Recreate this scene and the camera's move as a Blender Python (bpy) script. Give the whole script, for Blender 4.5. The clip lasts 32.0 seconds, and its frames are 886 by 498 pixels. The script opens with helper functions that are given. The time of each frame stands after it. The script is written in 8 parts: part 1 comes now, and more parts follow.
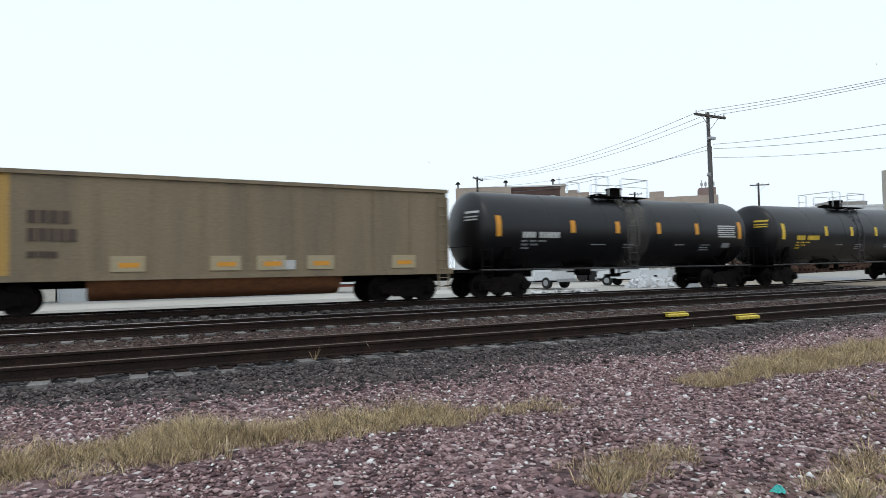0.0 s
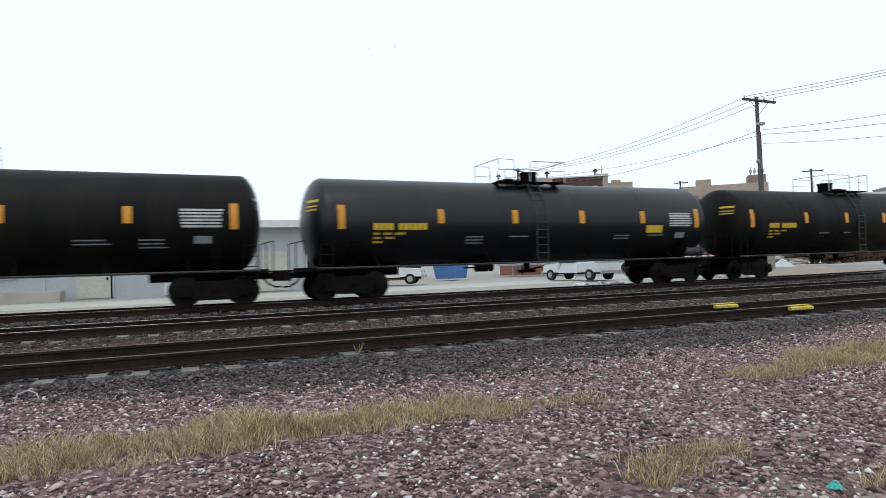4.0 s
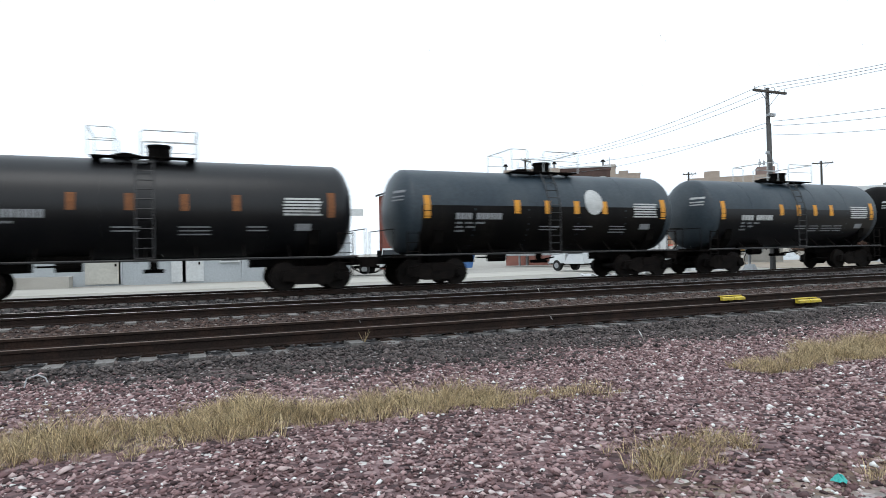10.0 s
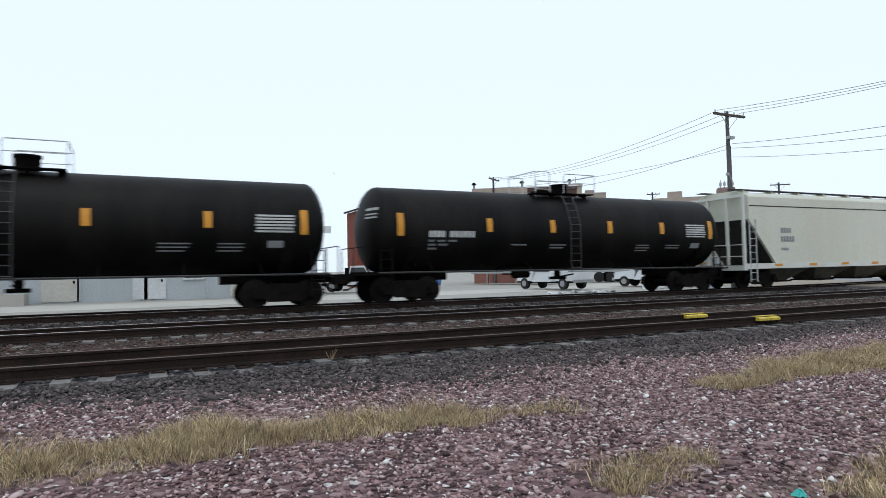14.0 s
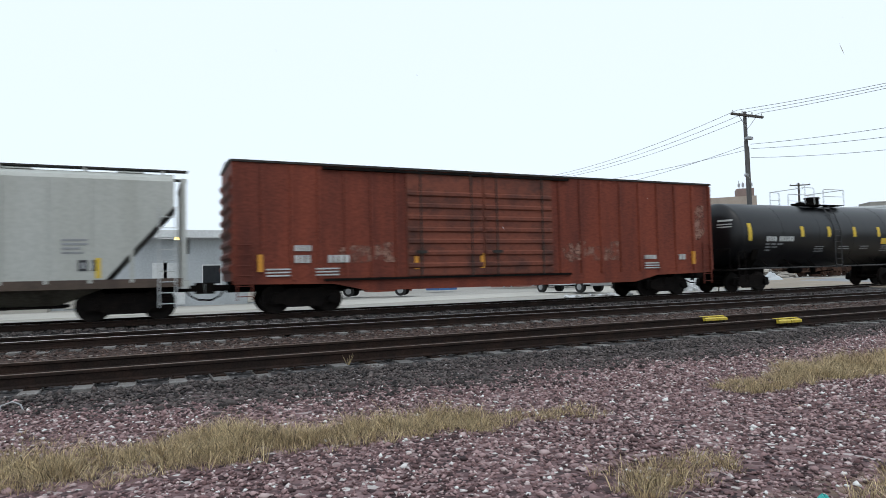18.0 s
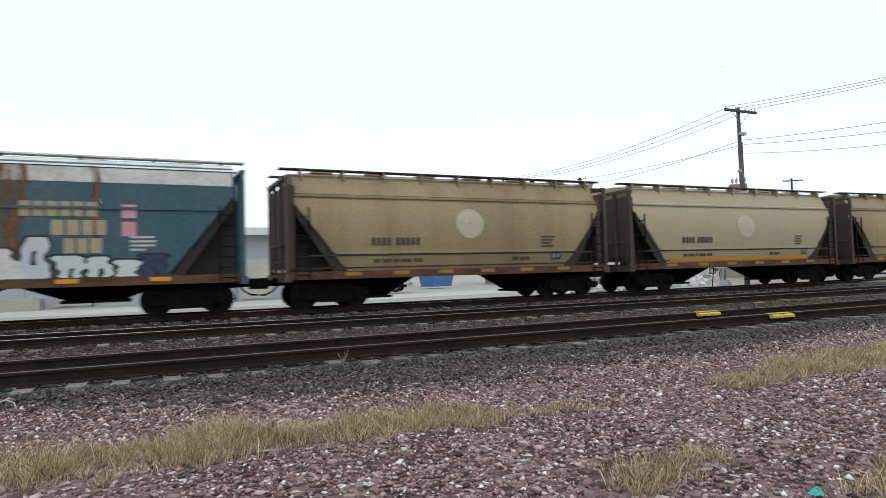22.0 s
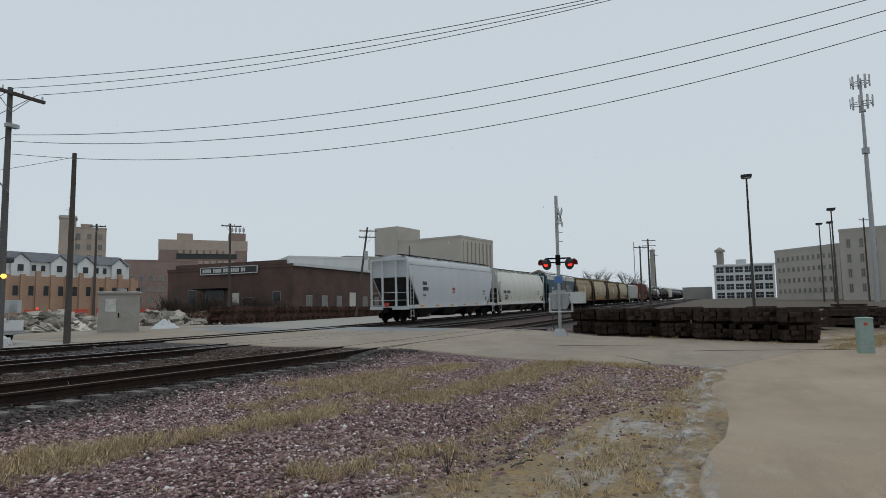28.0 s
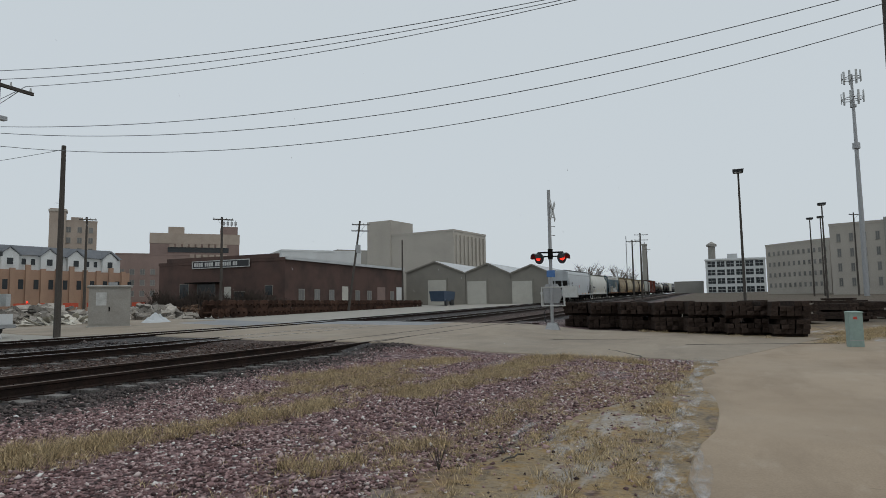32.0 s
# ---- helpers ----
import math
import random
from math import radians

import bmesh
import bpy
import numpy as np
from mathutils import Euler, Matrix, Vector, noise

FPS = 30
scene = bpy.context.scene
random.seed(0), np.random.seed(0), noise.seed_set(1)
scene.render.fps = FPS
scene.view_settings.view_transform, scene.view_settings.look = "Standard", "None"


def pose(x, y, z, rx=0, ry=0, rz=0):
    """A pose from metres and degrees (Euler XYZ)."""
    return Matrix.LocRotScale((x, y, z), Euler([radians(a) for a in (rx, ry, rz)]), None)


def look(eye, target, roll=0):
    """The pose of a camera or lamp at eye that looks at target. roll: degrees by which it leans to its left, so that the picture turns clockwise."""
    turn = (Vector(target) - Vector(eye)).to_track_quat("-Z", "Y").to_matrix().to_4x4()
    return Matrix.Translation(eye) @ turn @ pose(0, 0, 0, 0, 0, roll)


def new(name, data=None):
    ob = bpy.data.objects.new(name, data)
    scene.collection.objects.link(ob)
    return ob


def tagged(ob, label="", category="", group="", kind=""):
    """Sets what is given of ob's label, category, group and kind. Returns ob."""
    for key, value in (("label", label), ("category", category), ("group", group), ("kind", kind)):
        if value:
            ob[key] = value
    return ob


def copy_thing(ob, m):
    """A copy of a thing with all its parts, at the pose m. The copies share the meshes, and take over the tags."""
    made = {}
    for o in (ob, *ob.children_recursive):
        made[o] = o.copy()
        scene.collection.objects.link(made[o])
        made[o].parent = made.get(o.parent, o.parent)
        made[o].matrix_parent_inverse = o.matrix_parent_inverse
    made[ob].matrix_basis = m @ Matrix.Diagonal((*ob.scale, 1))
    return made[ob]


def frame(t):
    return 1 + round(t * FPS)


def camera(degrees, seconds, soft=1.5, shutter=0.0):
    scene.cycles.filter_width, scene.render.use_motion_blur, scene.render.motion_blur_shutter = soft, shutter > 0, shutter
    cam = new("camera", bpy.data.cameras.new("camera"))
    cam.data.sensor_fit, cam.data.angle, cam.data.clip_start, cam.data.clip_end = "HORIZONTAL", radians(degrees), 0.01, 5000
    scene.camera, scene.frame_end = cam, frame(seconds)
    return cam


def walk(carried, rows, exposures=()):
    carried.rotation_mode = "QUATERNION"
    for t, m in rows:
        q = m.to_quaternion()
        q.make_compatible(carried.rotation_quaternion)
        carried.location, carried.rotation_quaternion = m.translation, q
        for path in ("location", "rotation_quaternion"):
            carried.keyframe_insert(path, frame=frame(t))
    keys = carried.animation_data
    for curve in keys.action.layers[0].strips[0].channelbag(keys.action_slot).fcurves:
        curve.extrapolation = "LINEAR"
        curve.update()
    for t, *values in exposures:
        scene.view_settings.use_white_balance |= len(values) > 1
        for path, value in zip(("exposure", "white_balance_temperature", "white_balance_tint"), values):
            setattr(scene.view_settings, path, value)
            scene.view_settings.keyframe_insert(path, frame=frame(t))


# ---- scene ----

# ---------------------------------------------------------------- camera
cam = camera(70, 32.0, 0.45, 0.2)
PATH = [
    (0, 0, 0, 1.4, 92.002, 1.003, -27.711), (0.5, 0, 0, 1.4, 91.925, 0.842, -26.430),
    (1, 0, 0, 1.4, 91.839, 0.552, -27.817), (1.5, 0, 0, 1.4, 91.851, 1.059, -28.570),
    (2, 0, 0, 1.4, 91.832, 0.986, -28.466), (2.5, 0, 0, 1.4, 91.823, 0.391, -26.881),
    (3, 0, 0, 1.4, 91.676, 0.213, -24.877), (3.5, 0, 0, 1.4, 91.528, 0.922, -24.379),
    (4, 0, 0, 1.4, 91.457, 1.649, -23.952), (4.5, 0, 0, 1.4, 91.400, 0.615, -23.650),
    (6.5, 0, 0, 1.4, 91.337, 1.830, -25.010), (7, 0, 0, 1.4, 91.213, 1.204, -25.565),
    (7.5, 0, 0, 1.4, 90.924, 1.419, -26.281), (8, 0, 0, 1.4, 90.760, 0.722, -24.197),
    (8.5, 0, 0, 1.4, 90.637, 0.886, -23.014), (9, 0, 0, 1.4, 90.549, 0.885, -23.413),
    (9.5, 0, 0, 1.4, 90.508, 1.190, -23.604), (10, 0, 0, 1.4, 90.525, 1.133, -23.386),
    (10.5, 0, 0, 1.4, 90.651, 1.178, -23.528), (11, 0, 0, 1.4, 90.824, 1.207, -23.748),
    (11.5, 0, 0, 1.4, 90.968, 1.070, -23.989), (12, 0, 0, 1.4, 91.100, 1.231, -24.687),
    (12.5, 0, 0, 1.4, 91.436, 0.942, -26.017), (13, 0, 0, 1.4, 91.752, 0.862, -26.150),
    (13.5, 0, 0, 1.4, 91.959, 0.937, -26.228), (15.5, 0, 0, 1.4, 92.359, 1.029, -26.269),
    (16, 0, 0, 1.4, 92.426, 1.455, -25.912), (16.5, 0, 0, 1.4, 92.466, 1.178, -25.499),
    (17, 0, 0, 1.4, 92.513, 1.557, -25.317), (17.5, 0, 0, 1.4, 92.551, 1.599, -25.070),
    (18, 0, 0, 1.4, 92.480, 1.371, -24.800), (18.5, 0, 0, 1.4, 92.467, 1.477, -24.611),
    (19, 0, 0, 1.4, 92.417, 1.541, -24.542), (19.5, 0, 0, 1.4, 92.353, 1.900, -24.494),
    (20, 0, 0, 1.4, 92.240, 1.807, -24.571), (20.5, 0, 0, 1.4, 92.191, 1.864, -24.685),
    (21, 0, 0, 1.4, 92.157, 1.758, -24.884), (21.5, 0, 0, 1.4, 92.147, 1.576, -25.073),
    (22, 0, 0, 1.4, 92.136, 1.574, -25.278), (22.5, 0, 0, 1.4, 92.140, 1.474, -25.464),
    (23, 0, 0, 1.4, 92.155, 1.503, -25.738), (23.5, 0, 0, 1.4, 92.158, 1.404, -27.289),
    (24, 0, 0, 1.4, 91.463, 1.183, -42.991), (24.3, 0, 0, 1.4, 90.110, 1.500, -56.849),
    (24.5, 0, 0, 1.4, 90.161, 1.600, -62.685), (24.7, 0.2, 0, 1.4, 90.331, 1.600, -66.698),
    (25, 0.9, 0, 1.4, 90.678, 1.600, -70.196), (25.5, 4.1, 0, 1.4, 91.625, 1.799, -70.060),
    (26, 7.7, 0, 1.4, 92.962, 1.698, -68.729), (26.5, 11.3, 0, 1.4, 93.977, 1.297, -66.911),
    (27.4, 15, 0, 1.4, 95.234, 0.996, -66.390), (28.5, 15.4, 0, 1.4, 95.735, 0.789, -66.126),
    (29, 15.4, 0, 1.4, 95.570, 0.846, -66.705), (29.5, 15.4, 0, 1.4, 95.511, 0.873, -66.985),
    (30, 15.4, 0, 1.4, 95.337, 0.880, -67.064), (30.5, 15.4, 0, 1.4, 95.260, 0.872, -66.977),
    (31, 15.4, 0, 1.4, 95.100, 0.844, -66.681), (31.5, 15.4, 0, 1.4, 95.091, 0.847, -66.712),
    (32, 15.4, 0, 1.4, 95.020, 0.858, -66.829),
]

walk(cam, [(r[0], pose(*r[1:])) for r in PATH],
     exposures=[(0, 0.03, 6320, 10), (4, 0.08, 6350, 10), (7, 0.08, 6220, 10), (8.3, 0.25, 6320, 10), (11.5, 0.28, 6320, 10), (12.3, 0.18, 6280, 10), (13, 0.0, 6180, 10), (16, -0.05, 6180, 10),
                (19, 0.02, 6350, 10), (22, 0.1, 6400, 10), (23.3, 0.03, 6350, 10), (24.2, -0.03, 6280, 9), (25.0, -0.28, 6250, 7), (26.0, -0.52, 6200, 7), (27.5, -0.64, 6400, 9), (32, -0.69, 6600, 10)])

# ---------------------------------------------------------------- light: overcast winter sky
world = bpy.data.worlds.new("world")
scene.world = world
world.use_nodes = True
wt = world.node_tree
wt.nodes.clear()
w_out = wt.nodes.new("ShaderNodeOutputWorld")
w_bg = wt.nodes.new("ShaderNodeBackground")
w_sky = wt.nodes.new("ShaderNodeTexSky")
w_sky.sky_type = "NISHITA"
w_sky.sun_disc = False
w_sky.sun_elevation = radians(48)
w_sky.sun_rotation = radians(200)
w_sky.dust_density = 4.0
w_gain = wt.nodes.new("ShaderNodeVectorMath")
w_gain.operation = "SCALE"
w_gain.inputs["Scale"].default_value = 0.09
w_mix = wt.nodes.new("ShaderNodeMix")
w_mix.data_type = "RGBA"
w_mix.inputs["Factor"].default_value = 0.86
w_mix.inputs["B"].default_value = (0.83, 0.92, 0.985, 1)
wt.links.new(w_sky.outputs["Color"], w_gain.inputs[0])
wt.links.new(w_gain.outputs["Vector"], w_mix.inputs["A"])
wt.links.new(w_mix.outputs["Result"], w_bg.inputs["Color"])
w_bg.inputs["Strength"].default_value = 1.22
wt.links.new(w_bg.outputs["Background"], w_out.inputs["Surface"])
sun_data = bpy.data.lights.new("sun", "SUN")
sun_data.energy, sun_data.angle, sun_data.color = 0.6, radians(25), (1.0, 0.97, 0.93)
sun = new("sun", sun_data)
sun.matrix_world = look((0, 0, 60), (8, 26, 0))


# ---------------------------------------------------------------- materials
def mat(name, base, rough=0.7, metal=0.0, stain=None, amount=0.5, scale=1.2, grain=0.15, grain_scale=30.0,
        bump=0.15, stretch=(1, 1, 1), rand=0.0, island=0.0, emit=0.0, spec=0.4):
    """Procedural surface: base colour, stains of a second colour in a coarse pattern, fine grain and relief."""
    m = bpy.data.materials.new(name)
    m.use_nodes = True
    nt = m.node_tree
    bsdf = nt.nodes["Principled BSDF"]
    bsdf.inputs["Roughness"].default_value = rough
    bsdf.inputs["Metallic"].default_value = metal
    bsdf.inputs["Specular IOR Level"].default_value = spec
    tc = nt.nodes.new("ShaderNodeTexCoord")
    mp = nt.nodes.new("ShaderNodeMapping")
    mp.inputs["Scale"].default_value = stretch
    nt.links.new(tc.outputs["Object"], mp.inputs["Vector"])
    n1 = nt.nodes.new("ShaderNodeTexNoise")
    n1.inputs["Scale"].default_value, n1.inputs["Detail"].default_value = scale, 5
    n1.inputs["Roughness"].default_value = 0.65
    nt.links.new(mp.outputs["Vector"], n1.inputs["Vector"])
    n2 = nt.nodes.new("ShaderNodeTexNoise")
    n2.inputs["Scale"].default_value, n2.inputs["Detail"].default_value = grain_scale, 3
    nt.links.new(tc.outputs["Object"], n2.inputs["Vector"])
    r1 = nt.nodes.new("ShaderNodeMapRange")
    r1.inputs["From Min"].default_value, r1.inputs["From Max"].default_value = 0.42, 0.72
    r1.inputs["To Max"].default_value = amount
    nt.links.new(n1.outputs["Fac"], r1.inputs["Value"])
    mx = nt.nodes.new("ShaderNodeMix")
    mx.data_type = "RGBA"
    mx.inputs["A"].default_value = (*base, 1)
    mx.inputs["B"].default_value = (*(stain or [c * 0.6 for c in base]), 1)
    nt.links.new(r1.outputs["Result"], mx.inputs["Factor"])
    hsv = nt.nodes.new("ShaderNodeHueSaturation")
    nt.links.new(mx.outputs["Result"], hsv.inputs["Color"])
    r2 = nt.nodes.new("ShaderNodeMapRange")
    r2.inputs["To Min"].default_value, r2.inputs["To Max"].default_value = 1 - grain, 1 + grain
    r2.inputs["From Min"].default_value, r2.inputs["From Max"].default_value = 0.3, 0.7
    nt.links.new(n2.outputs["Fac"], r2.inputs["Value"])
    value = r2.outputs["Result"]
    if rand or island:
        if rand:
            oi = nt.nodes.new("ShaderNodeObjectInfo")
            src, k = oi.outputs["Random"], rand
        else:
            ge = nt.nodes.new("ShaderNodeNewGeometry")
            src, k = ge.outputs["Random Per Island"], island
        r3 = nt.nodes.new("ShaderNodeMapRange")
        r3.inputs["To Min"].default_value, r3.inputs["To Max"].default_value = 1 - k, 1 + k
        nt.links.new(src, r3.inputs["Value"])
        mm = nt.nodes.new("ShaderNodeMath")
        mm.operation = "MULTIPLY"
        nt.links.new(value, mm.inputs[0])
        nt.links.new(r3.outputs["Result"], mm.inputs[1])
        value = mm.outputs[0]
    nt.links.new(value, hsv.inputs["Value"])
    nt.links.new(hsv.outputs["Color"], bsdf.inputs["Base Color"])
    if bump:
        bp = nt.nodes.new("ShaderNodeBump")
        bp.inputs["Strength"].default_value, bp.inputs["Distance"].default_value = bump, 0.02
        nt.links.new(n2.outputs["Fac"], bp.inputs["Height"])
        nt.links.new(bp.outputs["Normal"], bsdf.inputs["Normal"])
    if emit:
        bsdf.inputs["Emission Color"].default_value = (*base, 1)
        bsdf.inputs["Emission Strength"].default_value = emit
    return m


V = (1, 1, 0.12)   # streaks that run down a wall
M = {
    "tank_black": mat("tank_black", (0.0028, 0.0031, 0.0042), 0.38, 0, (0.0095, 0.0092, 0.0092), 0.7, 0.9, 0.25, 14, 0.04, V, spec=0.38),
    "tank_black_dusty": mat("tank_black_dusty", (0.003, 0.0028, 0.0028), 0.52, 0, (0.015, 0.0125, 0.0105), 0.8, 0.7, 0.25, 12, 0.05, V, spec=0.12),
    # tank_blue: own slate colour on one car, painted sky sheen on others
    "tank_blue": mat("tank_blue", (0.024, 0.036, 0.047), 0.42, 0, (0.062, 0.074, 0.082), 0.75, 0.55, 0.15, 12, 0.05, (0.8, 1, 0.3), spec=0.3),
    "tank_brown": mat("tank_brown", (0.03, 0.018, 0.015), 0.5, 0, (0.1, 0.045, 0.03), 0.85, 0.6, 0.25, 12, 0.06, (0.5, 1, 0.3), spec=0.2),
    "tank_olive": mat("tank_olive", (0.022, 0.019, 0.016), 0.5, 0, (0.062, 0.052, 0.042), 0.8, 0.7, 0.2, 12, 0.05, (0.9, 1, 0.25), spec=0.25),
    "tank_sill": mat("tank_sill", (0.03, 0.03, 0.031), 0.5, 0, (0.07, 0.065, 0.06), 0.6, 1.5, 0.2, 20, 0.1, (0.4, 1, 1), spec=0.4),
    "chalk": mat("chalk", (0.3, 0.17, 0.13), 0.8, 0, (0.17, 0.06, 0.04), 0.9, 1.6, 0.2, 14, 0.05),
    "tank_white": mat("tank_white", (0.66, 0.65, 0.6), 0.45, 0, (0.4, 0.36, 0.3), 0.6, 0.9, 0.1, 14, 0.05, V),
    # base colours blackened to put the deep shade under the cars into them
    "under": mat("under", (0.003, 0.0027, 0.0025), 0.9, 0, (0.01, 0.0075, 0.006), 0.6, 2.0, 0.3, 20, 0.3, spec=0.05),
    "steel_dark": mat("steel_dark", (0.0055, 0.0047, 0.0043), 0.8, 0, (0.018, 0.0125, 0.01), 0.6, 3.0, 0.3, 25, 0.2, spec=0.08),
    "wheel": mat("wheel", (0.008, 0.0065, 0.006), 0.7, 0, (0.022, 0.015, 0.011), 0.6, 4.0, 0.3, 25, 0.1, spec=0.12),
    "rail_grey": mat("rail_grey", (0.48, 0.5, 0.5), 0.5, 0.2, (0.3, 0.28, 0.26), 0.4, 4.0),
    "orange": mat("orange", (0.62, 0.27, 0.02), 0.5, 0, (0.35, 0.2, 0.06), 0.4, 4.0),
    "orange_dull": mat("orange_dull", (0.3, 0.17, 0.035), 0.6, 0, (0.18, 0.11, 0.04), 0.6, 4.0),
    "yellow": mat("yellow", (0.62, 0.43, 0.03), 0.5, 0, (0.4, 0.27, 0.05), 0.5, 4.0),
    "white_mark": mat("white_mark", (0.5, 0.51, 0.5), 0.6, 0, (0.25, 0.25, 0.24), 0.7, 2.0),
    "grey_mark": mat("grey_mark", (0.26, 0.27, 0.28), 0.6, 0, (0.16, 0.16, 0.16), 0.5, 3.0),
    "black_mark": mat("black_mark", (0.03, 0.032, 0.035), 0.6),
    "red_mark": mat("red_mark", (0.5, 0.06, 0.04), 0.6),
    "blue_mark": mat("blue_mark", (0.07, 0.17, 0.4), 0.6),
    "navy_mark": mat("navy_mark", (0.016, 0.03, 0.075), 0.6, 0, (0.05, 0.08, 0.15), 0.8, 2.0),
    "pink_mark": mat("pink_mark", (0.6, 0.28, 0.32), 0.6),
    "gon_tan": mat("gon_tan", (0.215, 0.168, 0.106), 0.8, 0, (0.13, 0.108, 0.08), 0.8, 0.9, 0.18, 18, 0.2, V),
    "gon_yellow": mat("gon_yellow", (0.42, 0.25, 0.05), 0.7, 0, (0.25, 0.18, 0.1), 0.7, 0.9, 0.18, 18, 0.2, V),
    "hop_pale": mat("hop_pale", (0.52, 0.575, 0.545), 0.55, 0, (0.4, 0.42, 0.4), 0.5, 0.7, 0.06, 12, 0.05, V),
    "hop_cream": mat("hop_cream", (0.56, 0.555, 0.46), 0.55, 0, (0.62, 0.62, 0.55), 0.7, 0.35, 0.06, 12, 0.05, (1, 1, 0.05)),
    "hop_grey": mat("hop_grey", (0.43, 0.44, 0.41), 0.6, 0, (0.33, 0.33, 0.29), 0.6, 0.7, 0.08, 12, 0.06, V),
    "hop_tan": mat("hop_tan", (0.29, 0.22, 0.115), 0.6, 0, (0.17, 0.12, 0.07), 0.8, 0.7, 0.12, 12, 0.08, V),
    "hop_tan_light": mat("hop_tan_light", (0.35, 0.29, 0.178), 0.6, 0, (0.33, 0.29, 0.2), 0.7, 0.6, 0.1, 12, 0.08, V),
    "hop_brown": mat("hop_brown", (0.08, 0.056, 0.042), 0.7, 0, (0.035, 0.024, 0.019), 0.8, 0.8, 0.15, 12, 0.1, V),
    "hop_teal": mat("hop_teal", (0.03, 0.085, 0.115), 0.55, 0, (0.075, 0.105, 0.11), 0.75, 0.9, 0.15, 12, 0.08, V),
    "hop_white": mat("hop_white", (0.6, 0.6, 0.55), 0.5, 0, (0.47, 0.46, 0.4), 0.5, 0.6, 0.06, 12, 0.05, (1, 1, 0.08)),
    "hop_silver": mat("hop_silver", (0.5, 0.53, 0.55), 0.5, 0, (0.42, 0.44, 0.45), 0.5, 0.6, 0.05, 12, 0.05, V),
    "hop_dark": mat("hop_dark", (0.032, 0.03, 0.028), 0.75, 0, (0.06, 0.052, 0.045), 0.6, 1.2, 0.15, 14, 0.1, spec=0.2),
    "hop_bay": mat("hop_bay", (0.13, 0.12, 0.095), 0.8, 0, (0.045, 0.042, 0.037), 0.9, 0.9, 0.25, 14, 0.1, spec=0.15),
    "hop_disc": mat("hop_disc", (0.43, 0.38, 0.28), 0.6, 0, (0.34, 0.29, 0.19), 0.7, 1.2, 0.1, 12, 0.05),
    "rust": mat("rust", (0.2, 0.08, 0.03), 0.85, 0, (0.1, 0.045, 0.025), 0.7, 3.0, 0.3, 20, 0.3),
    "sill_rust": mat("sill_rust", (0.12, 0.062, 0.032), 0.8, 0, (0.028, 0.022, 0.019), 0.95, 1.6, 0.25, 16, 0.2, (0.5, 1, 1), spec=0.15),
    "box_red": mat("box_red", (0.19, 0.044, 0.024), 0.7, 0, (0.07, 0.02, 0.015), 0.9, 0.9, 0.25, 14, 0.1, V, spec=0.25),
    "box_red_worn": mat("box_red_worn", (0.17, 0.048, 0.027), 0.75, 0, (0.03, 0.017, 0.015), 0.85, 1.1, 0.2, 14, 0.1),
    "roof_white": mat("roof_white", (0.6, 0.61, 0.57), 0.6, 0, (0.22, 0.12, 0.06), 0.5, 1.3, 0.1, 12, 0.05),
    "rail_steel": mat("rail_steel", (0.017, 0.0115, 0.0095), 0.8, 0, (0.038, 0.021, 0.015), 0.7, 3.0, 0.3, 30, 0.3, spec=0.15),
    "rail_head": mat("rail_head", (0.34, 0.33, 0.32), 0.3, 0.9, (0.2, 0.17, 0.15), 0.5, 2.0),
    "rail_head_dull": mat("rail_head_dull", (0.13, 0.095, 0.075), 0.5, 0.5, (0.09, 0.06, 0.045), 0.6, 2.0),
    "tie": mat("tie", (0.06, 0.05, 0.044), 0.9, 0, (0.34, 0.335, 0.325), 0.8, 3.0, 0.3, 40, 0.4, (0.4, 3, 1), rand=0.4),
    "tie_dark": mat("tie_dark", (0.052, 0.037, 0.03), 0.95, 0, (0.014, 0.011, 0.01), 0.9, 2.2, 0.4, 40, 0.6, (0.6, 3, 3), rand=0.2, spec=0.1),
    "pole": mat("pole", (0.075, 0.066, 0.058), 0.9, 0, (0.04, 0.035, 0.03), 0.7, 2.0, 0.25, 30, 0.4, (4, 4, 0.3)),
    # greyer, lighter pole wood with the haze mixed into its colour
    "pole_hazy": mat("pole_hazy", (0.115, 0.112, 0.11), 0.9, 0, (0.07, 0.068, 0.066), 0.7, 2.0, 0.25, 30, 0.4, (4, 4, 0.3)),
    "wire": mat("wire", (0.14, 0.15, 0.16), 0.6),
    "galv": mat("galv", (0.36, 0.37, 0.38), 0.5, 0.5, (0.25, 0.25, 0.25), 0.5, 4.0),
    "concrete": mat("concrete", (0.42, 0.40, 0.36), 0.85, 0, (0.3, 0.28, 0.25), 0.6, 0.5, 0.1, 20, 0.2),
}



def ragged(m, scale, stretch, low, high, most=0.95):
    """Gives a thin coat of paint, rust or dust gaps and ragged edges."""
    nt = m.node_tree
    tc, mp = nt.nodes.new("ShaderNodeTexCoord"), nt.nodes.new("ShaderNodeMapping")
    mp.inputs["Scale"].default_value = stretch
    no, ra = nt.nodes.new("ShaderNodeTexNoise"), nt.nodes.new("ShaderNodeMapRange")
    no.inputs["Scale"].default_value, no.inputs["Detail"].default_value, no.inputs["Roughness"].default_value = scale, 8, 0.75
    ra.inputs["From Min"].default_value, ra.inputs["From Max"].default_value, ra.inputs["To Max"].default_value = low, high, most
    nt.links.new(tc.outputs["Object"], mp.inputs["Vector"])
    nt.links.new(mp.outputs["Vector"], no.inputs["Vector"])
    nt.links.new(no.outputs["Fac"], ra.inputs["Value"])
    nt.links.new(ra.outputs["Result"], nt.nodes["Principled BSDF"].inputs["Alpha"])
    return m


